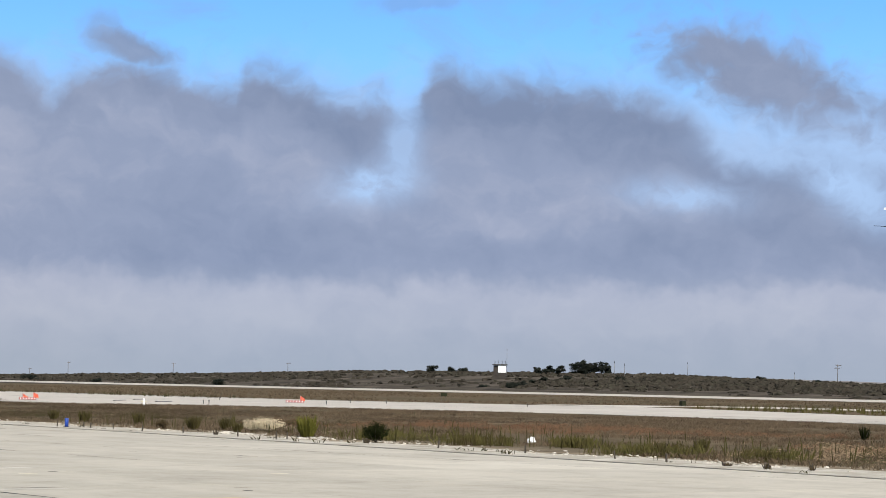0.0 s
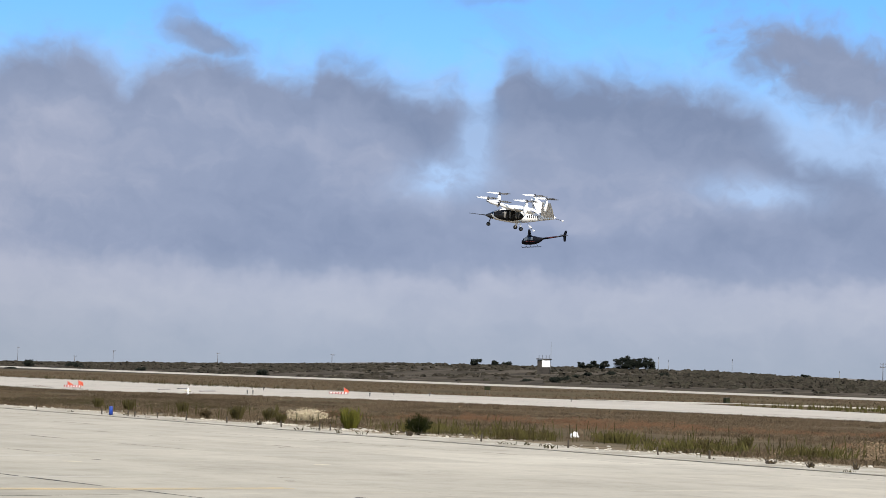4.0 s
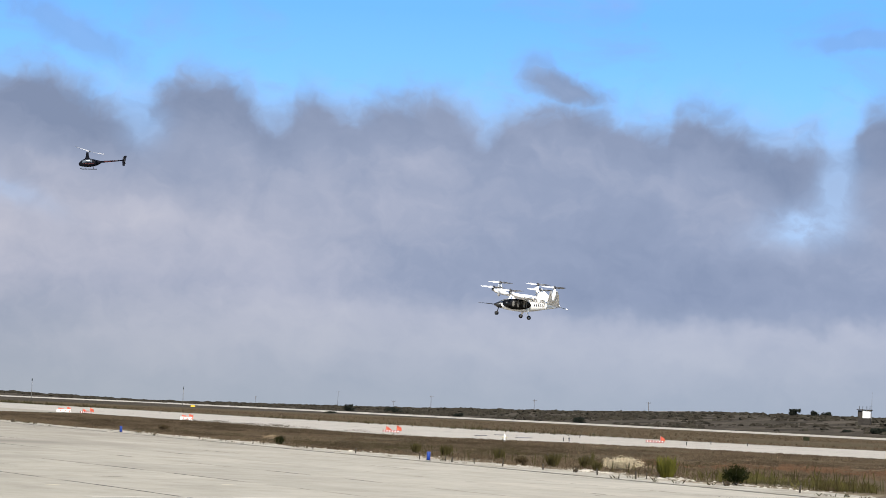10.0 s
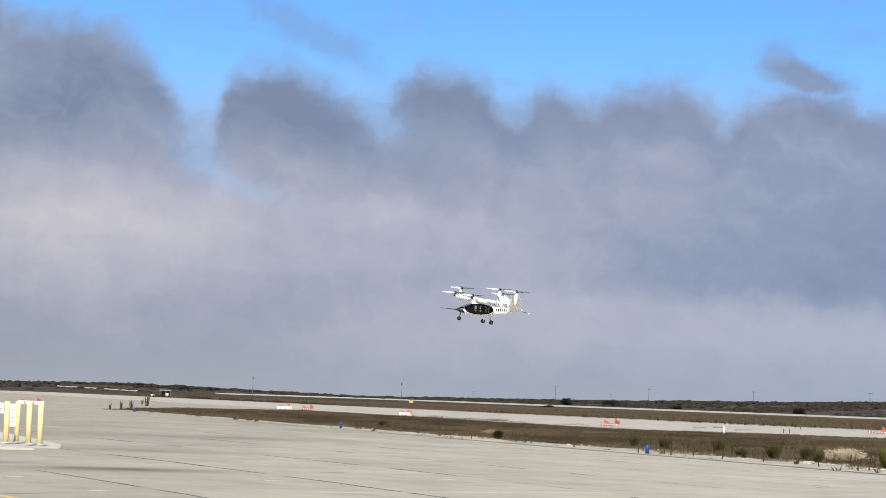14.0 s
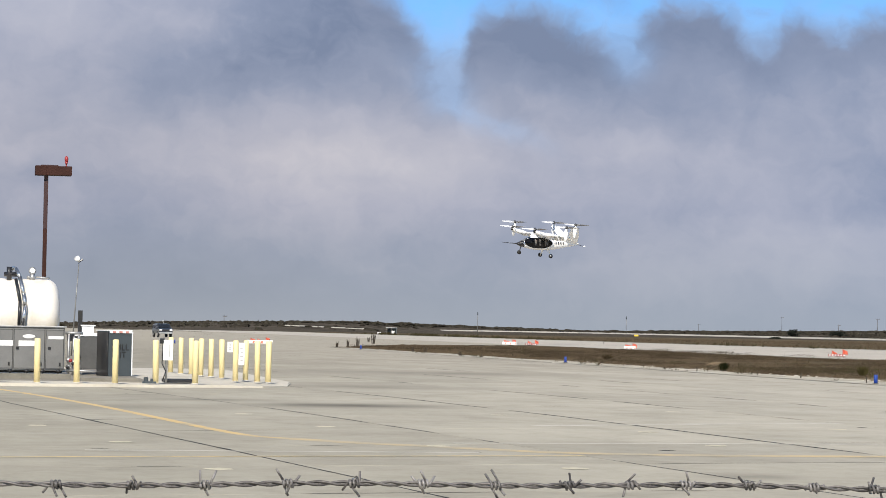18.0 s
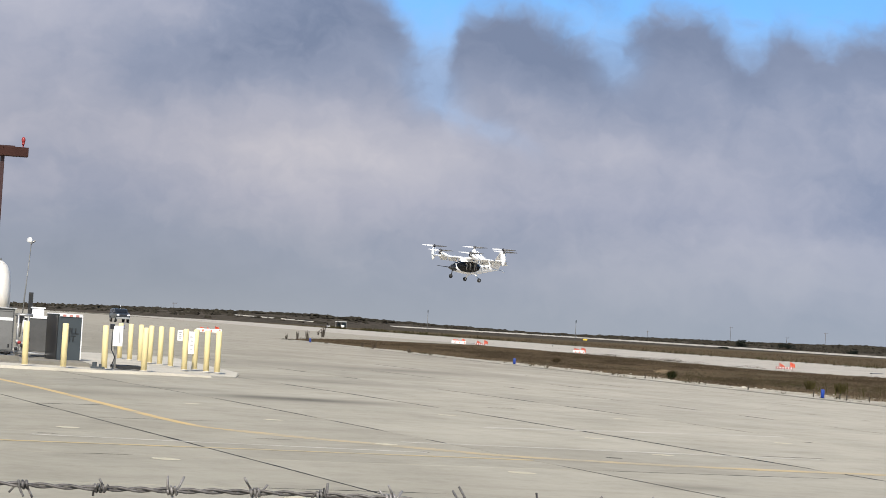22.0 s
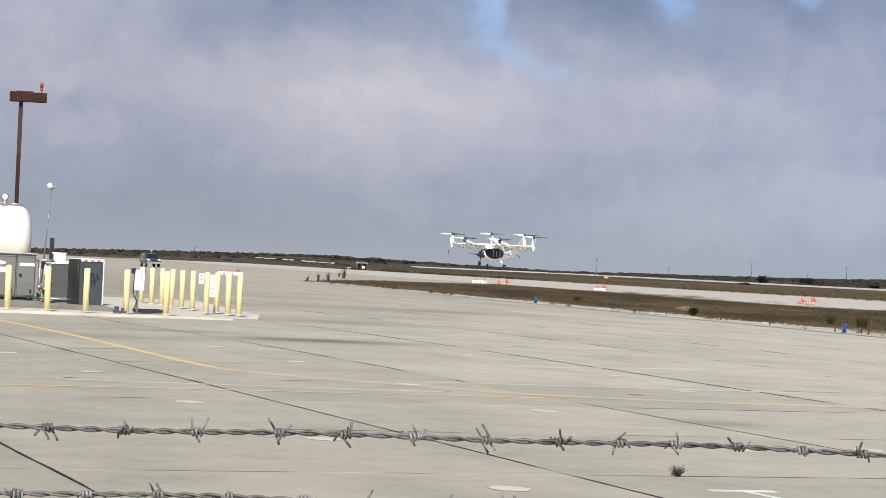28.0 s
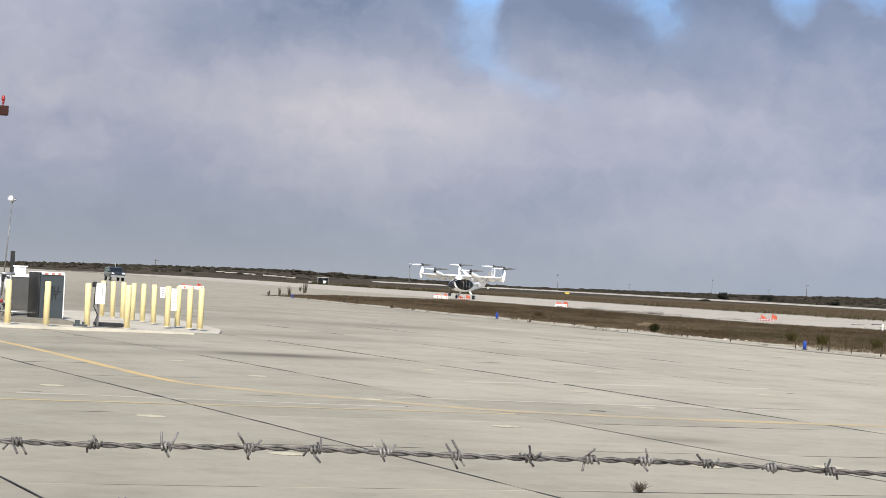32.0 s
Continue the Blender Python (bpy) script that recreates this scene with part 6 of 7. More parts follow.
for az, d, w, h in ((32.15, 1085, 5.0, 4.0), (32.65, 1075, 4.2, 3.4), (32.9, 1080, 4.4, 3.4), (21.22, 1340, 8.0, 5.2), (22.31, 1290, 10.0, 4.6), (26.9, 960, 5.2, 3.4), (40.2, 900, 4.0, 2.4), (41.6, 870, 4.0, 1.8), (20.78, 830, 5.0, 1.0), (34.12, 780, 3.6, 2.6), (34.38, 800, 3.8, 2.3), (34.62, 820, 4.0, 2.1), (34.9, 840, 4.4, 2.2), (35.45, 850, 4.6, 2.4), (36.75, 840, 4.2, 2.1), (33.4, 800, 3.6, 1.5), (38.9, 900, 4.0, 1.6), (23.9, 1150, 5.0, 2.6)):
    far_tree(az, d, w, h, -0.4, "dark rounded bush standing out on the rise", 0.10)


def stuff_mesh(name, verts, faces, material, label, category):
    me = bpy.data.meshes.new(name)
    me.from_pydata(verts, [], faces)
    me.materials.append(material)
    return tagged(new(name, me), label, category, "", "stuff")


def build_scrub():
    """Low shrubs of the far rise: many small uneven clumps in one mesh."""
    bm = bmesh.new()
    bmesh.ops.create_icosphere(bm, subdivisions=2, radius=1.0)
    base_v = [v.co.copy() for v in bm.verts]
    bm.verts.index_update()
    base_f = [[v.index for v in f.verts] for f in bm.faces]
    bm.free()
    rng = random.Random(11)
    verts, faces = [], []
    def clump(x, y, z, w, h, seed):
        o = len(verts)
        off = Vector((seed * 1.7, seed * 0.3, seed * 2.9))
        for c in base_v:
            k = 0.82 + 0.6 * noise.noise(c * 1.6 + off) + 0.35 * noise.noise(c * 4.5 + off)
            verts.append((x + c.x * w * k, y + c.y * w * k, z + max(-0.2, c.z) * h * k))
        faces.extend([[i + o for i in f] for f in base_f])
    n = 0
    while n < 5200:
        az = rng.uniform(-1, 46)
        start, top = rise_range(az)
        d = start + (top + 90 - start) * math.sqrt(rng.random())
        if az < 24 and rng.random() < 0.25:
            d = top + rng.uniform(-60, 90)
        x, y, _ = polar(az, d)
        if noise.noise((x * 0.012, y * 0.012, 1.0)) < -0.12 + 0.25 * rng.random() and d < top - 60:
            continue
        w = rng.uniform(0.8, 2.6) * (1.15 if d > top - 100 else 0.85) * max(1.0, d / 1000) * (1.9 if rng.random() < 0.05 else 1)
        clump(x, y, ground_height(x, y) - 0.15, w, rng.uniform(0.35, 0.85) * min(w, 1.7 * max(1.0, d / 1300)), n * 0.77)
        n += 1
    # the thicker belt that covers the eastern part of the rise
    while n < 8600:
        az = rng.uniform(34.2, 45.5) if rng.random() < 0.7 else rng.uniform(14, 30)
        start, top = rise_range(az)
        d = start + rng.uniform(20, 300)
        x, y, _ = polar(az, d)
        if noise.noise((x * 0.011, y * 0.011, 7.0)) + 0.5 * noise.noise((x * 0.04, y * 0.04, 3.0)) < -0.16 + 0.3 * rng.random():
            continue
        w = rng.uniform(0.8, 2.3) * max(1.0, d / 1000)
        clump(x, y, ground_height(x, y) - 0.15, w, rng.uniform(0.5, 1.0) * min(w, 1.6), n * 0.77)
        n += 1
    stuff_mesh("hill_scrub", verts, faces, MAT["scrub"], "dark low coastal scrub on the far rise", "scrub")


def build_grass():
    rng = random.Random(21)

    def tufts(name, count, area, hmin, hmax, width, blades, mat, label, keep=None):
        verts, faces = [], []
        made = 0
        while made < count:
            x, y = area(rng)
            if keep and not keep(x, y, rng):
                continue
            made += 1
            hh = rng.uniform(hmin, hmax)
            for _ in range(blades):
                a, lean = rng.uniform(0, 6.28), rng.uniform(0.05, 1.3 if hmax < 0.2 else 0.6 if hmax < 0.45 else 0.22) * hh
                bx, by = x + rng.gauss(0, 0.07), y + rng.gauss(0, 0.07)
                c, s = math.cos(a), math.sin(a)
                wv = width * rng.uniform(0.6, 1.4)
                h1 = hh * rng.uniform(0.5, 1.1)
                i = len(verts)
                verts.extend([(bx - s * wv, by + c * wv, -0.04), (bx + s * wv, by - c * wv, -0.04), (bx + c * lean * 0.4 + s * wv * 0.6, by + s * lean * 0.4 - c * wv * 0.6, h1 * 0.6), (bx + c * lean, by + s * lean, h1)])
                faces.append((i, i + 1, i + 2))
                faces.append((i, i + 2, i + 3))
        stuff_mesh(name, verts, faces, MAT[mat], label, "grass")

    def edge(y):  # near edge of the taxiway strip
        return float(np.interp(y, [-50, 92, 116, 133, 146, 235], [82, 82, 83, 75, 60, 62]))

    def verge(r):
        y = 25 + 185 * r.random() ** 1.3
        return (float(np.interp(y, [60, 120], [33.9, 32.0])) + (edge(y) - 33.6) * r.random() ** 1.1, y)

    def patchy(x, y, r):
        return noise.noise((x * 0.13, y * 0.13, 5.0)) + 0.5 * noise.noise((x * 0.6, y * 0.6, 2.0)) > -0.22 + 0.3 * r.random() and not (y > 172 and x < 30 + (y - 172) * 0.35)

    tufts("verge_grass", 44000, verge, 0.03, 0.12, 0.009, 7, "drygrass", "matted dry brown grass of the verge", patchy)
    tufts("pale_grass", 240, verge, 0.03, 0.10, 0.008, 7, "straw", "bleached straw-coloured grass of the verge", lambda x, y, r: noise.noise((x * 0.1, y * 0.1, 9.0)) > 0.12 and y < 150)
    def patch(r):
        cx, cy, rx, ry = r.choice(((34.4, 45.4, 0.9, 1.0), (35.1, 44.8, 0.8, 0.9), (35.0, 53.6, 0.7, 0.9), (36.2, 52.6, 0.9, 0.9), (37.0, 51.4, 0.7, 0.6), (35.1, 41.0, 0.5, 0.9), (35.4, 58.5, 1.2, 1.6)))
        return r.gauss(cx, rx * 0.55), r.gauss(cy, ry * 0.55)

    tufts("tall_stalks", 620, patch, 0.12, 0.38, 0.005, 6, "greenweed", "tall greenish dry weed stalks in the verge", lambda x, y, r: x > 33.2 and (y > 54 or abs(x / y - 0.691) > 0.012))
    tufts("lone_stalks", 260, lambda r: (34.3 + 6 * r.random() ** 1.3, 22 + 62 * r.random()), 0.35, 0.62, 0.013, 2, "stalk", "single dark green weed stalks standing in the verge", lambda x, y, r: noise.noise((x * 0.25, y * 0.25, 4.0)) > -0.15)
    tufts("brown_stalks", 140, lambda r: (31.4 + 28 * r.random() ** 1.5, 30 + 140 * r.random()), 0.2, 0.55, 0.008, 2, "darkweed", "scattered dark dead weed stalks", None)
    tufts("field_grass", 14000, lambda r: (108 + 140 * r.random(), -20 + 520 * r.random()), 0.06, 0.22, 0.05, 5, "drygrass", "dry grass between the strips", lambda x, y, r: noise.noise((x * 0.03, y * 0.03, 5.0)) > -0.2 and not (x < 152 and 110 < y < 180) and x < 228 + 0.137 * y and x > 108 + max(0, 170 - y) * 0.2)
    tufts("strip_weeds", 520, lambda r: (104.5 - 0.018 * 380 * r.random() + 4 * r.random(), 176 + 394 * r.random()), 0.12, 0.55, 0.04, 4, "darkweed", "dark weeds along the strip edge", lambda x, y, r: noise.noise((x * 0.03, y * 0.03, 5.0)) > -0.1)
    tufts("taxiway_weeds", 420, lambda r: (98.6 + 3.0 * r.random(), 330 + 180 * r.random()), 0.25, 0.75, 0.045, 5, "darkweed", "dark weeds in clumps along the taxiway's far edge", lambda x, y, r: noise.noise((x * 0.05, y * 0.09, 8.0)) > 0.02 and x > 96 + (640 - y) * 0.0206)
    tufts("island_weeds", 700, lambda r: (112 + 28 * r.random(), 60 + 96 * r.random()), 0.15, 0.55, 0.03, 7, "greenweed", "green weeds between the pale strips", lambda x, y, r: x > 110 + (y - 118) * 0.28 and x < 112 + (y + 60) * 0.14)
    tufts("edge_weeds", 60, lambda r: (30.1 + 1.2 * r.random(), 30 + 150 * r.random()), 0.05, 0.16, 0.010, 8, "darkweed", "small dark weeds along the concrete edge", lambda x, y, r: noise.noise((x, y * 0.2, 3.0)) > 0.0)


def build_taxiway_seams():
    """Weedy seams that run along the taxiway."""
    for pts, w in (([(93.0, 640), (96.5, 420), (99.5, 300), (103.5, 200), (108.5, 172)], 1.2), ([(70.0, 640), (72.0, 360), (76.0, 240), (84.0, 178), (96.0, 140)], 0.35), ([(84.5, 92), (80.0, -20)], 0.3), ([(89.5, 110), (85.5, -20)], 0.4)):
        path = smooth_path(pts, 8)
        stripe("taxiway_seam", path, w, "edgedirt", "dark weedy seam along the taxiway", 0.009)


def build_mounds():
    """Low soft heaps of dry brush, too many to count."""
    rng = random.Random(63)
    for name, count, area, mat, label in (("brush_heaps", 170, (40.0, 62.0, 40.0, 80.0), "rustbrush", "low heaps of reddish brown dry brush"), ("straw_heaps", 60, (35.5, 50.0, 28.0, 50.0), "straw", "flattened heaps of straw-coloured grass"), ("far_heaps", 330, (33.5, 62.0, 84.0, 190.0), "brownweed", "low heaps of dark brush further along the verge"), ("olive_heaps", 60, (34.5, 44.0, 30.0, 120.0), "darkweed", "low heaps of dark olive brush")):
        verts, faces = [], []
        made = 0
        while made < count:
            x, y = rng.uniform(area[0], area[1]), rng.uniform(area[2], area[3])
            if noise.noise((x * 0.11, y * 0.11, 21.0)) < 0.05 * rng.random():
                continue
            made += 1
            w, h = rng.uniform(0.4, 1.3) * (1.5 if y > 84 else 1), rng.uniform(0.10, 0.28)
            for _ in range(170):
                a, r = rng.uniform(0, 6.28), w * math.sqrt(rng.random())
                top = h * math.sqrt(max(0.05, 1 - (r / w) ** 2)) * rng.uniform(0.4, 1.15)
                q = Vector((x + r * math.cos(a), y + r * math.sin(a), top - 0.03))
                d = Vector((rng.gauss(0, 1), rng.gauss(0, 1), rng.gauss(0.5, 0.6))).normalized() * rng.uniform(0.03, 0.09)
                e = d.orthogonal().normalized() * rng.uniform(0.006, 0.012)
                o = len(verts)
                verts.extend([tuple(q - d), tuple(q + e), tuple(q + d), tuple(q - e)])
                faces.append((o, o + 1, o + 2, o + 3))
        stuff_mesh(name, verts, faces, MAT[mat], label, "brush")


def build_verge_stones():
    """Pale kerb strip with broken lumps along the apron's edge."""
    bm = bmesh.new()
    ys = [-60 + 2.5 * k for k in range(94)]
    a = [bm.verts.new((29.9, y, 0.014)) for y in ys]
    b = [bm.verts.new((31.5 + 0.4 * noise.noise((y * 0.3, 1.7, 0)), y, 0.016)) for y in ys]
    c = [bm.verts.new((33.6 + 1.4 * noise.noise((y * 0.2, 8.7, 0)), y, -0.045)) for y in ys]
    d = [bm.verts.new((29.88, y, -0.05)) for y in ys]
    for k in range(len(ys) - 1):
        bm.faces.new((a[k], b[k], b[k + 1], a[k + 1]))
        bm.faces.new((b[k], c[k], c[k + 1], b[k + 1]))
        bm.faces.new((d[k], a[k], a[k + 1], d[k + 1]))
    bmesh.ops.recalc_face_normals(bm, faces=bm.faces)
    thing("gravel_edge", bm, MAT["gravel"], "pale gravelly edge of the apron", "gravel", "structure")
    bm = bmesh.new()
    bmesh.ops.create_icosphere(bm, subdivisions=1, radius=1.0)
    bv = [v.co.copy() for v in bm.verts]
    bm.verts.index_update()
    bf = [[v.index for v in f.verts] for f in bm.faces]
    bm.free()
    rng = random.Random(5)
    verts, faces = [], []
    for k in range(4400):
        y = 25 + 90 * rng.random() ** 1.3
        bank = float(np.interp(y, [25, 45, 60, 90], [31.2, 32.4, 33.4, 31.6])) + 0.8 * noise.noise((y * 0.25, 6.0, 0.0))
        far_side = rng.random() < 0.6
        x = bank + rng.gauss(0, 0.5) if far_side else 30.2 + abs(rng.gauss(0, 1.6))
        if far_side and noise.noise((x * 0.5, y * 0.3, 11.0)) < 0.12 * rng.random() + 0.05:
            continue
        s = rng.uniform(0.018, 0.06) * (2.3 if far_side and y > 46 and rng.random() < 0.12 else 1)
        o = len(verts)
        for v in bv:
            q = 0.8 + 0.5 * noise.noise(v * 1.5 + Vector((k, 0, 0)))
            verts.append((x + v.x * s * q * 1.4, y + v.y * s * q, v.z * s * q * 0.38))
        faces.extend([[i + o for i in f] for f in bf])
    stuff_mesh("edge_stones", verts, faces, MAT["stone"], "pale stones and broken concrete along the edge", "stones")
    bm = bmesh.new()
    bmesh.ops.create_icosphere(bm, subdivisions=3, radius=1.0)
    for v in bm.verts:
        q = 0.8 + 0.45 * noise.noise(v.co * 1.8)
        v.co = Vector((v.co.x * 0.15 * q, v.co.y * 0.12 * q, max(-0.3, v.co.z) * 0.15 * q + 0.04))
    s = thing("white_bag", bm, MAT["label"], "crumpled white bag lying in the verge", "bag", smooth=True)
    s.location = (37.3, 54.0, 0.02)


def rise_range(az):
    s = float(np.interp(az, RISE_AZ, RISE_D))
    return s, s + 330


build_scrub()
build_grass()
build_verge_stones()
build_mounds()
build_taxiway_seams()


# ---- stakes, weeds and lights along the pavement edges ----
def build_edge_things():
    e = empty("edge_stake", "short dark wooden stake standing in the gravel edge", "stake", "stakes along the apron edge")
    bm = bmesh.new()
    loft(bm, [[(sx * r, sy * r, z) for sx, sy in ((-1, -1), (1, -1), (1, 1), (-1, 1))] for z, r in ((-0.05, 0.018), (0.18, 0.016), (0.20, 0.011))])
    part("peg", bm, MAT["bark"], e)
    spots = [(30.7, 72.3), (31.0, 70.8), (30.7, 69.6), (31.2, 68.9), (31.0, 66.3), (31.3, 64.0), (31.1, 60.0), (31.5, 58.4), (31.3, 57.4), (31.4, 49.6), (31.6, 46.0), (31.3, 42.0), (31.2, 40.0), (30.8, 78.5), (30.9, 83.2), (30.8, 90.0), (30.9, 97.5), (30.8, 104.0), (30.7, 118.0), (30.8, 127.5), (30.9, 140.0), (30.6, 157.0)]
    e.location = (*spots[0], 0)
    for k, (x, y) in enumerate(spots[1:]):
        copy_thing(e, pose(x, y, 0, 5 * math.sin(k * 2.3), 6 * math.sin(k * 1.7), 33 * k))
    l = empty("edge_light", "small black pavement edge light on a short stem", "edge light", "edge lights of the taxiway")
    bm = bmesh.new()
    rod(bm, (0, 0, -0.03), (0, 0, 0.17), 0.035, 0.03, 10)
    part("stem", bm, MAT["black"], l, "", True)
    bm = bmesh.new()
    rod(bm, (0, 0, 0.17), (0, 0, 0.22), 0.06, 0.045, 12)
    ball(bm, (0, 0, 0.23), 0.045)
    part("lens", bm, MAT["black"], l, "dark lens", True)
    spots = [(86.7, 152.9), (97.8, 168.4), (99.1, 164.7), (103.2, 150.0), (73.7, 147.6), (91.0, 179.1), (108.2, 210.0), (74.8, 148.9), (70.0, 262.0), (84.0, 282.0)]
    l.location = (*spots[0], 0.004)
    for k, (x, y) in enumerate(spots[1:]):
        copy_thing(l, pose(x, y, 0.004, 0, 0, 50 * k))
    for (x0, y0), (x1, y1) in (((73.7, 162.7), (75.9, 165.6)), ((80.1, 173.0), (82.1, 175.6)), ((74.2, 156.4), (77.1, 160.0))):
        bm = bmesh.new()
        box(bm, 0, 0, 0, math.hypot(x1 - x0, y1 - y0), 0.2, 0.05, 0.01)
        g = thing("drain_grate", bm, MAT["black"], "low dark drain grate set on the taxiway", "grate")
        g.location = ((x0 + x1) / 2, (y0 + y1) / 2, 0.003)
        g.rotation_euler = (0, 0, math.atan2(y1 - y0, x1 - x0))
    t = empty("equipment_box", "dark green equipment box among weeds", "equipment box")
    t.location = (139.1, 175.9, -0.03)
    bm = bmesh.new()
    box(bm, 0, 0, 0.02, 0.5, 0.4, 0.48, 0.02)
    part("body", bm, MAT["sign_green"], t)
    bm = bmesh.new()
    box(bm, 0, 0, 0.50, 0.56, 0.46, 0.05, 0.01)
    part("lid", bm, MAT["black"], t)


build_edge_things()


def stalk_weed(x, y, h, w, mat="leaf_dry"):
    BUSH_NO[0] += 1
    rng = random.Random(500 + BUSH_NO[0])
    b = empty("edge_weed", "dark upright weed clump at the pavement edge", "weed", "weeds at the pavement edge")
    b.location = (x, y, -0.02)
    w *= 0.6
    bm = bmesh.new()
    for k in range(9):
        a, r = rng.uniform(0, 6.28), w * 0.5 * math.sqrt(rng.random())
        tip = (r * 1.2 * math.cos(a), r * 1.2 * math.sin(a), h * rng.uniform(0.55, 1.0))
        rod(bm, (r * 0.5 * math.cos(a), r * 0.5 * math.sin(a), 0), tip, 0.02 + 0.015 * h, 0.008, 5)
    part("stalks", bm, MAT["bark"], b)
    bm = bmesh.new()
    leaf_cloud(bm, (0, 0, h * 0.45), w * 0.5, w * 0.5, h * 0.42, 90, 0.02 + 0.02 * h, rng)
    part("leaves", bm, MAT[mat], b)


for x, y, h, w in ((34.2, 184.2, 0.85, 0.7), (42.3, 220.0, 1.25, 1.1), (30.7, 174.1, 0.5, 0.5), (32.9, 181.6, 0.7, 0.4), (46.3, 243.3, 0.6, 0.5), (32.0, 152.1, 0.4, 0.45), (32.0, 148.2, 0.4, 0.5), (31.0, 133.8, 0.3, 0.4), (31.1, 37.8, 0.13, 0.4), (31.0, 36.4, 0.16, 0.35), (31.3, 35.4, 0.20, 0.3), (31.6, 53.5, 0.2, 0.4), (31.4, 62.0, 0.2, 0.3)):
    stalk_weed(x, y, h, w)


# ---- the parked and creeping off-road car ----
MAT["car"] = surface("dark_grey_car_paint", (0.030, 0.034, 0.042), 0.35, 0.3, var=0.06, coat=0.6)
MAT["car_glass"] = surface("dark_car_glass", (0.015, 0.017, 0.02), 0.06, var=0.1, coat=0.6)
MAT["lamp_glass"] = surface("clear_headlamp", (0.8, 0.8, 0.82), 0.1, var=0.05, coat=0.6)


def build_car():
    c = empty("off_road_car", "dark grey off-road car with dark windows and a white flag", "car")
    prof = [(2.30, 0.50), (2.36, 0.78), (2.26, 1.10), (2.0, 1.17), (1.22, 1.24), (0.70, 1.74), (0.3, 1.80), (-1.6, 1.80), (-2.15, 1.66), (-2.28, 1.10), (-2.32, 0.75), (-2.28, 0.50)]
    bm = bmesh.new()
    rings = []
    for y, k in ((-0.93, 0.0), (-0.90, 1.0), (0.90, 1.0), (0.93, 0.0)):
        rings.append([(x * (1 if k else 0.985), y * (1 - 0.10 * max(0, z - 1.1) / 0.7), z if k else 0.52 + (z - 0.5) * 0.97) for x, z in prof])
    loft(bm, rings)
    part("body", bm, MAT["car"], c, "dark grey body")
    bm = bmesh.new()
    f = [bm.verts.new(q) for q in ((1.17, -0.72, 1.27), (1.17, 0.72, 1.27), (0.75, 0.66, 1.70), (0.75, -0.66, 1.70))]
    bm.faces.new(f)
    bmesh.ops.translate(bm, verts=bm.verts, vec=(0.035, 0, 0.03))
    bmesh.ops.solidify(bm, geom=bm.faces[:], thickness=0.01)
    part("windscreen", bm, MAT["car_glass"], c, "dark windscreen")
    for s in (1, -1):
        for x0, x1 in ((0.62, -0.35), (-0.42, -1.25), (-1.32, -1.95)):
            bm = bmesh.new()
            y0, y1 = 0.925 * s, 0.86 * s
            bm.faces.new([bm.verts.new(q) for q in ((x0 + 0.3 * (x0 > 0.5), y0, 1.16), (x1, y0, 1.16), (x1, y1, 1.66), (x0, y1, 1.66))])
            bmesh.ops.solidify(bm, geom=bm.faces[:], thickness=0.012)
            part("side_window", bm, MAT["car_glass"], c, "dark side window")
        for x in (1.42, -1.42):
            bm = bmesh.new()
            rod(bm, (x, 0.72 * s, 0.39), (x, 0.96 * s, 0.39), 0.39, n=20)
            w = part("wheel", bm, MAT["tyre"], c, "black tyre", True)
            bm = bmesh.new()
            rod(bm, (x, 0.95 * s, 0.39), (x, 0.975 * s, 0.39), 0.22, n=14)
            part("rim", bm, MAT["galv"], w, "alloy rim")
        bm = bmesh.new()
        box(bm, 2.30, 0.70 * s, 0.88, 0.10, 0.36, 0.20, 0.03)
        part("headlamp", bm, MAT["lamp_glass"], c, "bright headlamp")
        bm = bmesh.new()
        box(bm, 0.85, 1.02 * s, 1.12, 0.14, 0.2, 0.16, 0.03)
        part("mirror", bm, MAT["car"], c)
        bm = bmesh.new()
        box(bm, -0.5, 0.62 * s, 1.82, 1.9, 0.05, 0.05, 0.01)
        part("roof_rail", bm, MAT["black"], c)
    bm = bmesh.new()
    box(bm, 2.33, 0, 0.82, 0.04, 0.95, 0.16, 0.01)
    part("grille", bm, MAT["black"], c, "dark grille")
    bm = bmesh.new()
    box(bm, 2.32, 0, 0.45, 0.18, 1.8, 0.26, 0.05)
    part("bumper", bm, MAT["galv"], c, "pale metal front bumper")
    bm = bmesh.new()
    rod(bm, (-1.9, 0.5, 1.8), (-1.9, 0.5, 2.3), 0.015, n=6)
    box(bm, -2.1, 0.5, 2.08, 0.4, 0.02, 0.24)
    part("flag", bm, MAT["label"], c, "white flag on the rear")
    for ob in c.children_recursive:
        ob.data.transform(Matrix.Scale(0.88, 4))
    return c


car = build_car()


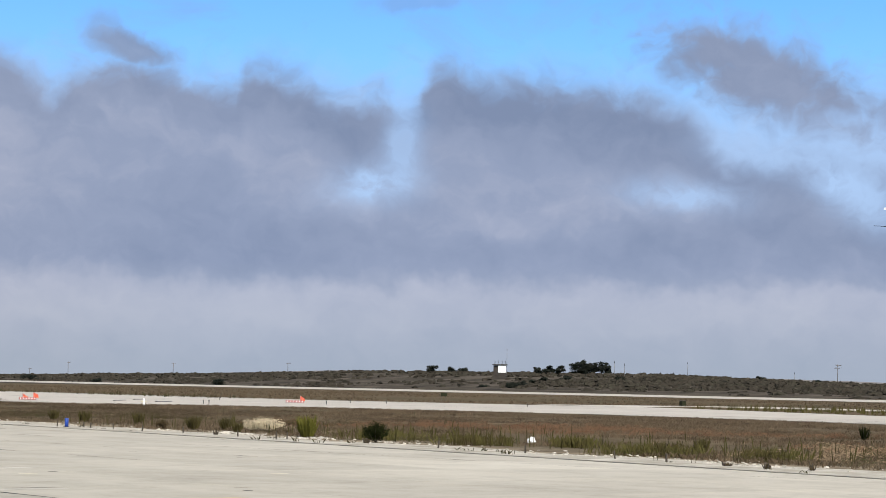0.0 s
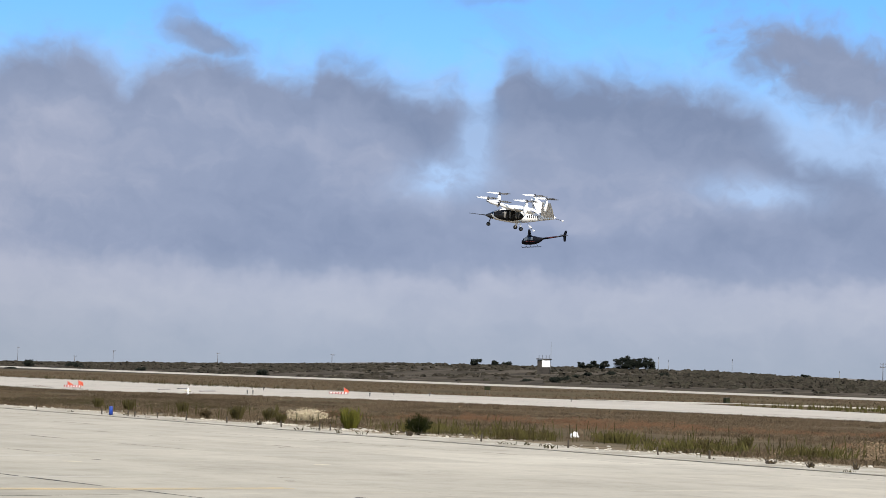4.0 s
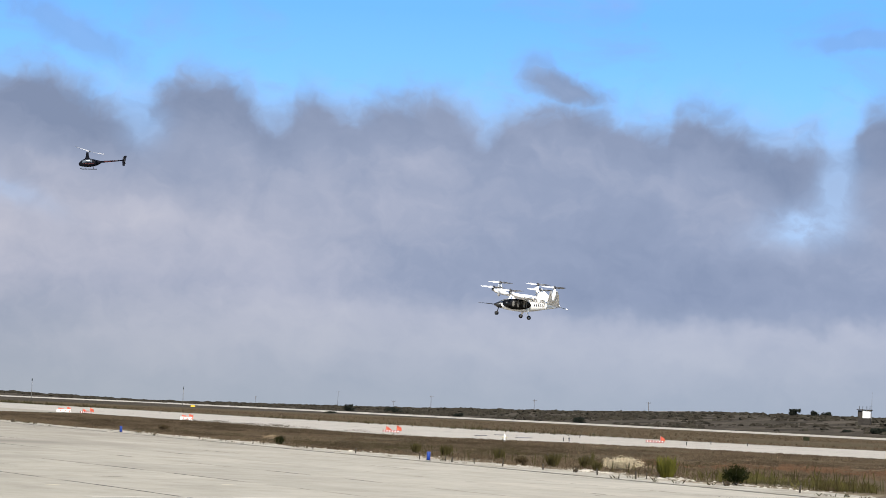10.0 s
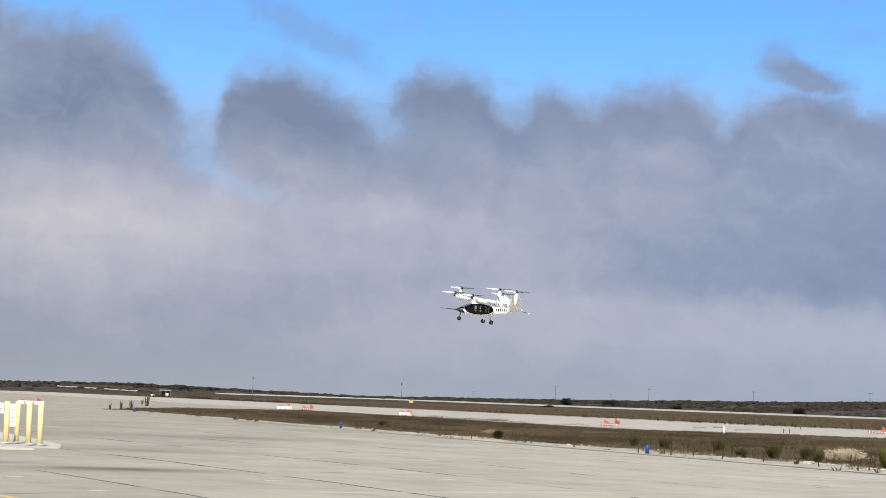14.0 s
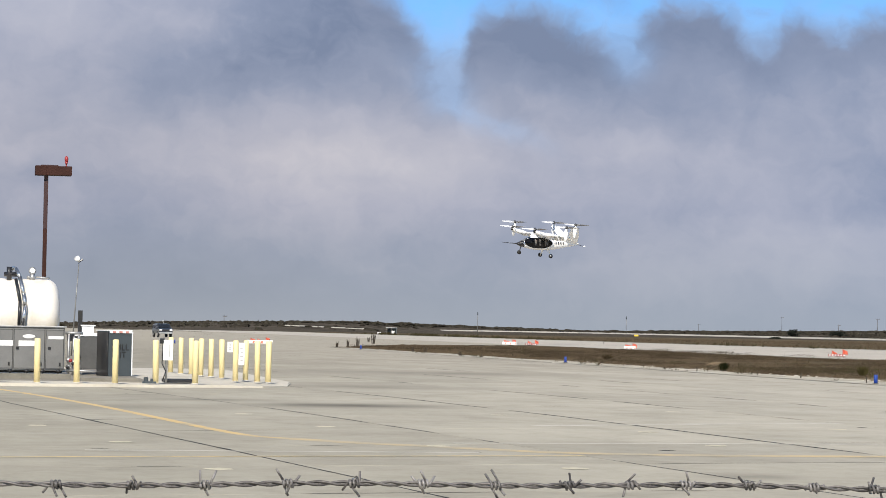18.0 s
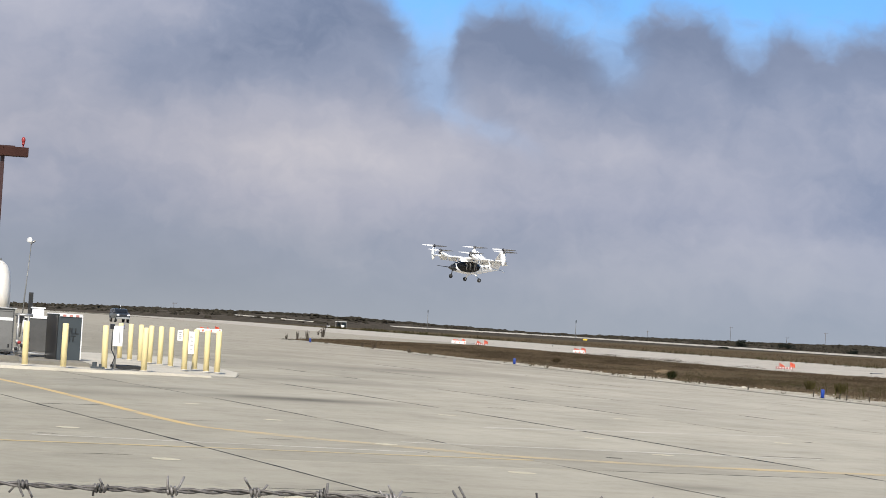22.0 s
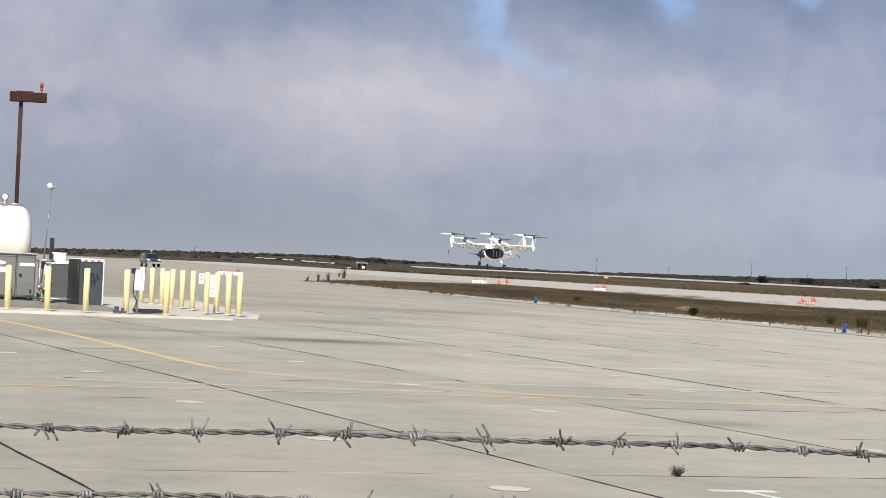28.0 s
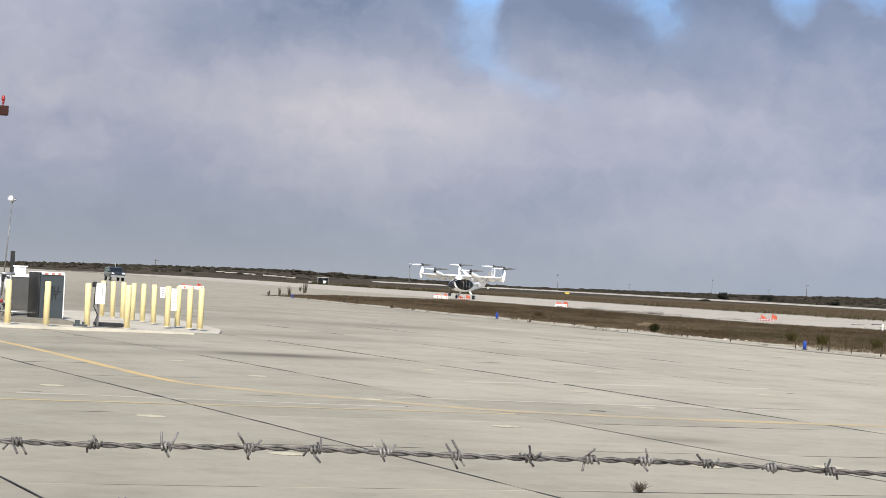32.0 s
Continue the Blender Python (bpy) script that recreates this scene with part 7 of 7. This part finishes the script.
# ---- barbed wire fence in front of the camera ----
def build_fence():
    fence = empty("barbed_wire_fence", "weathered two-strand barbed wire fence between steel posts", "fence")
    c8, s8 = math.cos(radians(8)), math.sin(radians(8))

    def at(s, z, off=0.0):
        return Vector((s8 * (4.1 + off) + c8 * s, c8 * (4.1 + off) - s8 * s, z))

    def tube(bm, pts, r, n=6):
        rings = []
        for i, q in enumerate(pts):
            t = (pts[min(i + 1, len(pts) - 1)] - pts[max(i - 1, 0)]).normalized()
            a = t.orthogonal().normalized() if i == 0 else (rings_axis[-1] - t * rings_axis[-1].dot(t)).normalized()
            if i == 0:
                rings_axis = [a]
            else:
                rings_axis.append(a)
            b = t.cross(a)
            rings.append([tuple(q + (a * math.cos(2 * math.pi * k / n) + b * math.sin(2 * math.pi * k / n)) * r) for k in range(n)])
        loft(bm, rings)

    barbs = [WIRE_A, WIRE_B]
    rng = random.Random(3)
    for row, z0 in enumerate((1.302, 1.183)):
        def mid(s):
            return at(s, z0 + 0.004 * math.sin(s * 2.3 + row) + 0.002 * math.sin(s * 9 + row * 2) + 0.003 * (s - 1))
        bm = bmesh.new()
        for ph in (0.0, math.pi):
            pts = []
            n = 900
            for i in range(n + 1):
                s = -1.6 + 6.6 * i / n
                a = s * 2 * math.pi / 0.085 + ph
                pts.append(mid(s) + Vector((s8 * math.cos(a) * 0.0029, c8 * math.cos(a) * 0.0029, math.sin(a) * 0.0029)))
            tube(bm, pts, 0.0027, 5)
        part("strand", bm, MAT["wire"], fence, "twisted wire strand", True)
        lst = list(barbs[row])
        while lst[0] > -1.4:
            lst.insert(0, lst[0] - rng.uniform(0.118, 0.136))
        while lst[-1] < 4.8:
            lst.append(lst[-1] + rng.uniform(0.118, 0.136))
        for s in lst:
            bm = bmesh.new()
            m = mid(s)
            along, up = Vector((c8, -s8, 0)), Vector((0, 0, 1))
            back = Vector((s8, c8, 0))
            a0 = rng.uniform(0, 6.28)
            coil = []
            for k in range(22):
                a = a0 + k * 2 * math.pi / 8
                coil.append(m + along * (-0.009 + 0.018 * k / 21) + (up * math.sin(a) + back * math.cos(a)) * 0.0066)
            tube(bm, coil, 0.0027, 5)
            for q, sgn in ((coil[0], -1), (coil[-1], 1), (coil[4], 1), (coil[-5], -1)):
                way = (up * rng.uniform(0.6, 1.0) * rng.choice((-1, 1)) + back * rng.uniform(-0.6, 0.6) + along * sgn * rng.uniform(0.0, 0.9)).normalized()
                tube(bm, [q, q + way * 0.010, q + way * rng.uniform(0.012, 0.026)], 0.0022, 5)
            part("barb", bm, MAT["barb"], fence, "", True)
    for s in (-1.62, 5.02):
        bm = bmesh.new()
        q = at(s, 0, 0.03)
        rod(bm, (q.x, q.y, -0.05), (q.x, q.y, 1.42), 0.024, n=10)
        part("post", bm, MAT["galv"], fence, "steel fence post", True)


WIRE_A = [-0.31, -0.178, -0.05, 0.095, 0.212, 0.333, 0.462, 0.593, 0.704, 0.804, 0.919, 1.038, 1.148]
WIRE_B = [-0.359, -0.237, -0.113, 0.011, 0.145, 0.261, 0.386, 0.505, 0.62, 0.743, 0.845, 0.964, 1.078]
build_fence()


# ---- paint on the apron ----
stripe("taxi_line_curved", smooth_path([(0.4, 60.6), (1.8, 54.2), (3.1, 45.9), (3.78, 40.0), (4.28, 35.2), (4.62, 33.0), (5.0, 32.3)]), 0.19, "lines", "worn yellow taxi line curving across the apron")
stripe("taxi_line_faded", smooth_path([(5.0, 32.3), (5.7, 31.3), (6.8, 30.2), (7.7, 29.2), (8.7, 28.7), (10.3, 28.4), (12.4, 28.4), (15.0, 28.6)]), 0.42, "linefade", "faded yellow taxi line")
stripe("taxi_line_cross", smooth_path([(-9, 26.0), (-3, 26.8), (0.95, 27.4), (5.0, 27.9), (8.2, 28.2)]), 0.16, "linepale", "thin faded yellow line across the slabs", 0.003)
stripe("scuff_mark", [(7.2, 31.2), (9.5, 31.35), (13.6, 31.6)], 0.22, "scuff", "long pale scuff along a slab joint")
stripe("scuff_mark_far", [(9.9, 37.0), (12.5, 38.0), (16.1, 39.1)], 0.35, "scuff", "long pale scuff across the slabs")
stripe("scuff_mark_near", [(2.0, 29.0), (4.2, 28.9), (7.0, 28.85)], 0.15, "scuff", "pale scuff beside the faded line")
# edge joint line, with the kerb step's shade put into its colour
stripe("edge_joint", [(29.94, y) for y in range(10, 176, 3)], 0.10, "edgeshade", "joint along the apron edge, darkened for the step's shade", 0.018)
stripe("white_mark", [(6.08, 16.60), (6.62, 16.62)], 0.15, "whiteline", "short white painted mark")
stripe("white_mark_tail", [(6.36, 16.55), (6.46, 16.05)], 0.08, "whiteline", "short white painted tail mark", 0.003)
for k, (x, y) in enumerate(((3.2, 25.3), (7.33, 25.6), (4.45, 16.4), (3.84, 20.6), (6.8, 30.4), (1.73, 35.8), (6.23, 36.1), (0.55, 16.2), (11.2, 35.0), (2.6, 31.0), (9.3, 21.0), (10.9, 30.9), (15.0, 36.5), (7.9, 20.6), (5.6, 41.0), (10.4, 41.5), (19.5, 36.0), (14.6, 44.0))):
    bm = bmesh.new()
    n = 18
    bm.faces.new([bm.verts.new((0.16 * math.cos(2 * math.pi * i / n) * (1 + 0.08 * math.sin(i * 3 + k)), 0.19 * math.sin(2 * math.pi * i / n) * (1 + 0.15 * math.sin(i * 2 + k * 1.7)), 0)) for i in range(n)])
    d = thing("tie_down_disc", bm, MAT["paint_yellow"], "pale yellow painted tie-down spot on concrete", "paint spot", "structure")
    d.location = (x, y, 0.0036)


def small_weed(x, y, w, h, mat, count, stalk=False):
    BUSH_NO[0] += 1
    rng = random.Random(700 + BUSH_NO[0])
    b = empty("weed", "small dry weed growing from a concrete joint", "weed", "weeds in the joints")
    b.location = (x, y, -0.01)
    bm = bmesh.new()
    for k in range(count):
        a = rng.uniform(0, 6.28)
        l = h * rng.uniform(0.5, 1.0)
        sp = w * 0.5 * rng.uniform(0.2, 1.0)
        p1 = (sp * 0.4 * math.cos(a), sp * 0.4 * math.sin(a), l * 0.6)
        p2 = (sp * math.cos(a), sp * math.sin(a), l)
        rod(bm, (0, 0, 0), p1, 0.0035, 0.003, 5)
        rod(bm, p1, p2, 0.003, 0.0015, 5)
        if stalk:
            for j in range(3):
                q = Vector(p1).lerp(Vector(p2), 0.3 + 0.3 * j)
                rod(bm, q, q + Vector((rng.gauss(0, 0.03), rng.gauss(0, 0.03), rng.uniform(0.02, 0.06))), 0.002, 0.001, 4)
    part("stems", bm, MAT["bark"], b)
    bm = bmesh.new()
    leaf_cloud(bm, (0, 0, h * 0.6), w * 0.45, w * 0.45, h * 0.4, count * (3 if stalk else 14), 0.010 if stalk else 0.014, rng)
    part("leaves", bm, MAT[mat], b)


small_weed(6.2, 17.7, 0.14, 0.065, "leaf_dry", 26, True)
small_weed(1.22, 13.75, 0.16, 0.09, "leaf_pale", 7, True)
small_weed(1.55, 13.9, 0.14, 0.11, "leaf_dark", 9, True)
small_weed(5.05, 13.6, 0.20, 0.14, "leaf_pale", 6, True)
small_weed(2.9, 13.6, 0.05, 0.10, "leaf_olive", 4, True)


# ---- the apron's slabs ----
LANE_X = [-2.0, 1.8, 4.6, 6.6, 10.9, 14.5, 19.2, 22.7, 26.7, 40.0]
LANE_W = [0.0, -0.022, 0.0, 0.045, 0.080, 0.086, 0.062, 0.030, 0.0, 0.0]
ROW_Y = [0.0, 22.0, 29.0, 40.0, 49.0, 66.0, 90.0, 200.0]
ROW_W = [0.0, 0.0, 0.15, 0.70, 1.0, 1.12, 1.2, 0.0]
SLAB_TURN = radians(7.1)
E1, E2 = Vector((math.cos(SLAB_TURN), math.sin(SLAB_TURN), 0)), Vector((-math.sin(SLAB_TURN), math.cos(SLAB_TURN), 0))


def slab_corner(i, j):
    """A crossing of two joints; the lanes widen a little over the crown of the apron."""
    q = E1 * (3.28 + 4.13 * i) + E2 * (16.83 + 4.2 * j)
    return q * (1 + float(np.interp(q.x, LANE_X, LANE_W)) * float(np.interp(q.y, ROW_Y, ROW_W)))


def build_slabs():
    apron = bpy.data.objects["apron"]
    gap, bv, th = 0.013, 0.003, 0.012
    verts, faces = [], []

    def limit(y):
        return 29.9 if y < 176 else float(np.interp(y, [176, 205, 235], [30, 40, 61.8]))

    def clip(poly, lim):
        out = []
        for i, q in enumerate(poly):
            r = poly[(i + 1) % len(poly)]
            if q.x <= lim:
                out.append(q)
            if (q.x <= lim) != (r.x <= lim):
                k = (lim - q.x) / (r.x - q.x)
                out.append(q.lerp(r, k))
        return out

    for i in range(-66, 28):
        for j in range(-18, 148):
            raw = [slab_corner(i + di, j + dj) for di, dj in ((0, 0), (1, 0), (1, 1), (0, 1))]
            c = (raw[0] + raw[1] + raw[2] + raw[3]) / 4
            if c.x < -255 or c.y < -55 or c.y > 630:
                continue
            corners = [q + E1 * (gap if k in (0, 3) else -gap) + E2 * (gap if k < 2 else -gap) for k, q in enumerate(raw)]
            lim = limit(c.y)
            right = max(q.x for q in corners)
            if -8 < c.x and right < lim and 8 < c.y < 118:
                bm = bmesh.new()
                low, edge, top = [[bm.verts.new((q - c) * k + Vector((0, 0, z))) for q in corners] for k, z in ((1.0, -th), (1.0, -bv * 0.6), (1 - bv / 2, 0.0))]
                for k in range(4):
                    n = (k + 1) % 4
                    bm.faces.new((low[k], low[n], edge[n], edge[k]))
                    bm.faces.new((edge[k], edge[n], top[n], top[k]))
                bm.faces.new(top)
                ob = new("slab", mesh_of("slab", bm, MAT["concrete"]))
                ob.parent = apron
                ob.matrix_basis = Matrix.Translation((c.x, c.y, 0.0004 * math.sin(i * 3.1 + j * 1.7)))
                continue
            poly = clip(corners, lim)
            if len(poly) < 3:
                continue
            o = len(verts)
            verts.extend([(q.x, q.y, 0.0) for q in poly])
            faces.append(tuple(range(o, o + len(poly))))
    me = bpy.data.meshes.new("apron_slabs")
    me.from_pydata(verts, [], faces)
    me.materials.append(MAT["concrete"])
    ob = new("apron_slabs", me)
    ob.parent = apron
    tagged(ob, kind="stuff")


def build_sealant():
    """Old tar in the joints, broken into lengths of uneven width."""
    apron = bpy.data.objects["apron"]
    rng = random.Random(77)

    def run(line, y0, y1, width, across=False):
        """One length of tar along a lane joint (or, across, along a cross joint between two x)."""
        pts = []
        for k in range(0, 561):
            a, b = (line, -2 + k * 0.05) if not across else (-2 + k * 0.02, line)
            i, j = int(math.floor(a)), int(math.floor(b))
            if across:
                q = slab_corner(i, j).lerp(slab_corner(i + 1, j), a - i)
            else:
                q = slab_corner(i, j).lerp(slab_corner(i, j + 1), b - j)
            if y0 <= (q.x if across else q.y) <= y1:
                pts.append(q)
        if len(pts) < 2:
            return
        o = len(verts)
        way = (pts[-1] - pts[0]).normalized()
        side = Vector((way.y, -way.x, 0))
        n = len(pts)
        for k, q in enumerate(pts):
            ease = min(1.0, (k + 0.25) / 3, (n - k - 0.75) / 3)
            w = width * ease * (0.55 + 0.9 * abs(noise.noise((q.x * 0.9, q.y * 0.9, line))))
            off = 0.02 * noise.noise((q.x * 0.5, q.y * 0.5, 4.0 + line))
            for sgn in (1, -1):
                verts.append(tuple(q + side * (sgn * w / 2 + off) + Vector((0, 0, 0.0016))))
        for k in range(n - 1):
            faces.append((o + 2 * k, o + 2 * k + 1, o + 2 * k + 3, o + 2 * k + 2))

    verts, faces = [], []
    # lane joint, from y to y, width
    for line, y0, y1, w in ((0, 9, 15.2, 0.03), (0, 15.4, 60, 0.045), (1, 9, 18, 0.035), (1, 18, 60, 0.05), (2, 12, 27.6, 0.05), (2, 31.2, 32.5, 0.10), (2, 33.9, 37.2, 0.07), (2, 37.6, 44.6, 0.07), (2, 46, 58, 0.04),
                            (3, 20, 28.8, 0.06), (3, 28.9, 44.4, 0.10), (3, 44.8, 56.6, 0.10), (3, 58, 62, 0.06), (4, 40, 42.2, 0.06), (4, 42.4, 43.4, 0.12), (4, 45.7, 50.6, 0.10), (4, 51.2, 59, 0.09)):
        run(line, y0, y1, w)
    for line, y0, y1, w in ((4, 64.5, 66.6, 0.16), (4, 69.6, 73.2, 0.16), (4, 79, 86, 0.10), (5, 42, 46, 0.05), (5, 47.8, 50.2, 0.09), (5, 51.7, 54.7, 0.15), (5, 56.2, 60, 0.06), (5, 62.8, 65.4, 0.15), (5, 70.8, 78, 0.12),
                            (6, 43.9, 45.8, 0.10), (6, 50.5, 51.4, 0.15), (6, 52.9, 54, 0.12), (6, 55.8, 56.6, 0.10), (6, 68, 71.5, 0.14), (6, 84, 90, 0.14), (7, 41.4, 43, 0.13), (7, 46.8, 48.6, 0.14), (7, 60, 63, 0.10), (7, 72, 76, 0.12)):
        run(line, y0, y1, w)
    # cross joint, from x to x, width
    for line, x0, x1, w in ((0, 0.6, 1.2, 0.03), (0, 1.6, 3.2, 0.035), (0, 3.6, 4.3, 0.03), (0, 5.2, 10.5, 0.035), (1, 3.4, 5.6, 0.04), (1, 6.9, 8.6, 0.04), (1, 9.4, 14, 0.03), (2, 8.6, 12.0, 0.06), (2, 2.2, 3.0, 0.05),
                            (3, 4.9, 5.6, 0.10), (3, 12.6, 14, 0.06), (4, 3.0, 5.4, 0.05), (5, 2.5, 4.0, 0.08), (6, 12.4, 13.4, 0.12), (7, 11.8, 12.2, 0.2), (13, 19.8, 20.1, 0.25)):
        run(line, x0, x1, w, True)
    for k in range(26):  # stray spots
        x, y = rng.uniform(2, 28), rng.uniform(24, 85)
        o = len(verts)
        l, w = rng.uniform(0.05, 0.14), rng.uniform(0.03, 0.10)
        verts.extend([(x + l * math.cos(a), y + w * math.sin(a), 0.0017) for a in [2 * math.pi * n / 7 for n in range(7)]])
        faces.append(tuple(range(o, o + 7)))
    me = bpy.data.meshes.new("joint_sealant")
    me.from_pydata(verts, [], faces)
    me.materials.append(MAT["tar"])
    ob = new("joint_sealant", me)
    ob.parent = apron
    tagged(ob, "broken black tar in the joints", kind="stuff")


MAT["tar"] = surface("old_black_tar", (0.035, 0.032, 0.028), 0.8, var=0.5, scale=2.5, fine=20, spec=0.15)
build_slabs()
build_sealant()


# ---- what moves ----
def motions():
    # heading: degrees left of +Y; the model's nose is +x
    walk(craft, [(t, pose(x, y, z, 0, 0, 90 + hd) @ pose(0, 0, 0, 0, -nose, 0) @ pose(0, 0, 0, -bank, 0, 0)) for t, x, y, z, hd, nose, bank in [
        # seconds, place of the main wheels, heading, nose-up, bank
        (0.0, 173.36, 178.32, 17.72, 58.3, 2.5, 9.2),
        (0.5, 168.39, 183.00, 17.60, 60.4, 2.8, 9.2),
        (1.0, 163.41, 187.69, 17.48, 62.5, 3.0, 9.2),
        (1.5, 158.26, 192.27, 17.48, 64.6, 3.2, 9.2),
        (2.0, 153.41, 196.38, 17.70, 66.5, 3.5, 9.2),
        (2.5, 148.85, 200.07, 17.80, 68.6, 3.8, 9.0),
        (3.0, 144.40, 203.51, 17.82, 70.6, 4.0, 8.9),
        (3.5, 140.21, 206.62, 17.87, 72.5, 4.0, 8.7),
        (5.5, 126.98, 215.79, 16.67, 79.2, 4.0, 8.0),
        (6.0, 124.40, 217.48, 16.20, 80.6, 4.0, 7.9),
        (6.5, 122.27, 218.68, 15.53, 81.8, 4.0, 7.7),
        (7.0, 120.34, 219.75, 15.02, 83.0, 4.0, 7.5),
        (7.5, 118.51, 220.75, 14.56, 84.1, 3.7, 7.4),
        (8.0, 116.75, 221.69, 13.91, 85.1, 3.4, 7.2),
        (8.5, 114.84, 222.70, 13.44, 86.3, 3.1, 7.0),
        (9.0, 112.64, 223.82, 12.86, 87.5, 2.8, 6.9),
        (9.5, 110.22, 225.02, 12.52, 88.6, 2.9, 6.7),
        (10.0, 107.68, 226.25, 12.17, 89.9, 3.0, 6.5),
        (10.5, 104.87, 227.55, 11.92, 90.7, 3.1, 6.4),
        (11.0, 102.02, 228.85, 11.53, 91.5, 3.3, 6.2),
        (11.5, 99.06, 230.13, 11.25, 92.4, 3.4, 6.0),
        (12.0, 95.80, 231.51, 10.79, 93.3, 3.5, 5.9),
        (12.5, 92.43, 232.87, 10.36, 94.2, 3.4, 5.8),
        (13.0, 89.21, 234.12, 10.01, 95.0, 3.2, 5.6),
        (13.5, 85.64, 235.45, 9.88, 95.9, 3.1, 5.6),
        (14.0, 82.33, 236.63, 9.88, 96.7, 3.0, 5.4),
        (14.5, 79.27, 237.67, 9.91, 98.5, 3.0, 5.4),
        (16.5, 69.46, 240.47, 9.50, 104.2, 2.8, 5.1),
        (17.0, 67.79, 240.91, 9.51, 105.5, 2.8, 5.0),
        (17.5, 66.37, 241.29, 9.48, 106.9, 2.8, 5.1),
        (18.0, 65.23, 241.58, 9.45, 108.1, 2.8, 5.2),
        (18.5, 64.43, 241.77, 9.36, 110.1, 2.7, 5.2),
        (19.0, 63.86, 241.90, 9.19, 111.9, 2.7, 5.1),
        (19.5, 63.55, 241.95, 8.90, 113.7, 2.7, 4.7),
        (20.0, 63.20, 242.02, 8.48, 115.5, 2.6, 4.3),
        (20.5, 62.89, 242.15, 8.11, 117.4, 2.6, 4.0),
        (21.0, 62.75, 242.22, 7.64, 119.1, 2.6, 3.6),
        (21.5, 62.59, 242.31, 7.13, 120.9, 2.5, 3.1),
        (22.0, 62.65, 242.34, 6.73, 122.7, 2.5, 2.8),
        (22.5, 62.74, 242.37, 6.22, 123.3, 2.6, 2.5),
        (23.0, 62.80, 242.40, 5.75, 123.9, 2.5, 2.4),
        (23.5, 62.77, 242.45, 5.29, 124.6, 2.6, 2.1),
        (24.0, 62.90, 242.48, 4.78, 125.2, 2.6, 1.8),
        (24.5, 62.89, 242.53, 4.39, 125.9, 2.6, 1.6),
        (25.0, 63.01, 242.55, 3.84, 126.5, 2.6, 1.4),
        (25.5, 63.03, 242.60, 3.45, 127.7, 2.7, 1.1),
        (27.5, 63.39, 242.72, 1.94, 132.2, 2.7, 0.4),
        (28.0, 63.44, 242.76, 1.66, 133.4, 2.8, 0.2),
        (28.5, 63.54, 243.11, 1.50, 133.6, 2.8, 0.2),
        (29.0, 63.71, 243.45, 1.33, 133.9, 2.9, 0.2),
        (29.5, 63.81, 243.80, 1.08, 134.1, 2.9, 0.2),
        (30.0, 64.05, 244.12, 0.86, 134.3, 3.0, 0.2),
        (30.5, 64.22, 244.47, 0.75, 134.5, 3.1, 0.2),
        (31.0, 64.52, 244.77, 0.45, 134.7, 3.1, 0.2),
        (31.5, 64.79, 245.09, 0.22, 134.9, 3.2, 0.2),
        (32.0, 65.11, 245.39, 0.01, 135.1, 3.2, 0.2),
    ]])
    walk(heli, [(t, pose(x, y, z, 0, 0, 90 + hd) @ pose(0, 0, 0, -4, 3, 0)) for t, x, y, z, hd in [
        # seconds, place of the cabin, heading
        (0.0, 245.7, 246.3, 20.1, 8.3),
        (1.0, 242.0, 271.9, 21.1, 8.5),
        (1.5, 240.1, 284.8, 21.5, 10.1),
        (2.0, 238.3, 297.3, 22.3, 13.6),
        (2.5, 236.4, 309.6, 23.0, 17.5),
        (3.0, 233.9, 322.0, 24.0, 23.0),
        (3.5, 229.1, 330.7, 24.9, 29.5),
        (5.5, 205.3, 366.0, 31.4, 36.3),
        (6.0, 197.3, 375.3, 33.1, 43.2),
        (6.5, 188.1, 382.2, 34.6, 49.8),
        (7.0, 178.4, 389.1, 35.9, 55.3),
        (7.5, 167.4, 396.1, 37.6, 60.8),
        (8.0, 156.6, 402.6, 39.4, 64.9),
        (8.5, 145.0, 406.6, 40.9, 68.1),
        (9.0, 132.3, 410.5, 42.2, 71.3),
        (9.5, 120.1, 413.9, 43.7, 74.1),
        (10.0, 108.2, 416.9, 44.9, 75.8),
        (10.5, 95.7, 419.6, 46.4, 76.6),
        (11.0, 83.3, 421.9, 47.8, 77.1),
        (14.0, 9.8, 438.8, 56.3, 77.3),
        (17.0, -63.7, 455.8, 64.8, 77.3),
        (21.0, -161.7, 478.4, 76.1, 77.1),
        (26.0, -284.3, 506.7, 90.2, 77.0),
        (32.0, -431.3, 540.6, 107.2, 77.0),
    ]])
    for k, (hub, place) in enumerate(SPIN):
        turn = 76 if k % 2 else -76
        walk(hub, [(j * 0.1, pose(*place, 0, 3, 0) @ pose(0, 0, 0, 0, 0, turn * j + 23 * k)) for j in range(321)])
    walk(heli_hub, [(j * 0.1, pose(0, 0, 2.08, -11, 0, 0) @ pose(0, 0, 0, 0, 0, 66 * j)) for j in range(321)])
    walk(heli_tail, [(j * 0.1, pose(-6.35, 0.2, 0.55, 0, 83 * j, 0)) for j in range(321)])
    walk(clouds, [(t, pose(0, 0, 1.6, 0, 0, -0.165 * t)) for t in (0, 8, 16, 24, 32)])
    # the car creeps towards the camera and to the right
    walk(car, [(t, pose(x - 0.4, y, 0.005, 0, 0, -84)) for t, x, y in ((0, 26.2, 277.0), (16.5, 27.6, 274.8), (19.0, 27.95, 274.2), (23.0, 28.8, 272.9), (25.0, 29.1, 272.4), (28.0, 29.55, 271.7), (32.0, 29.9, 271.1))])


motions()
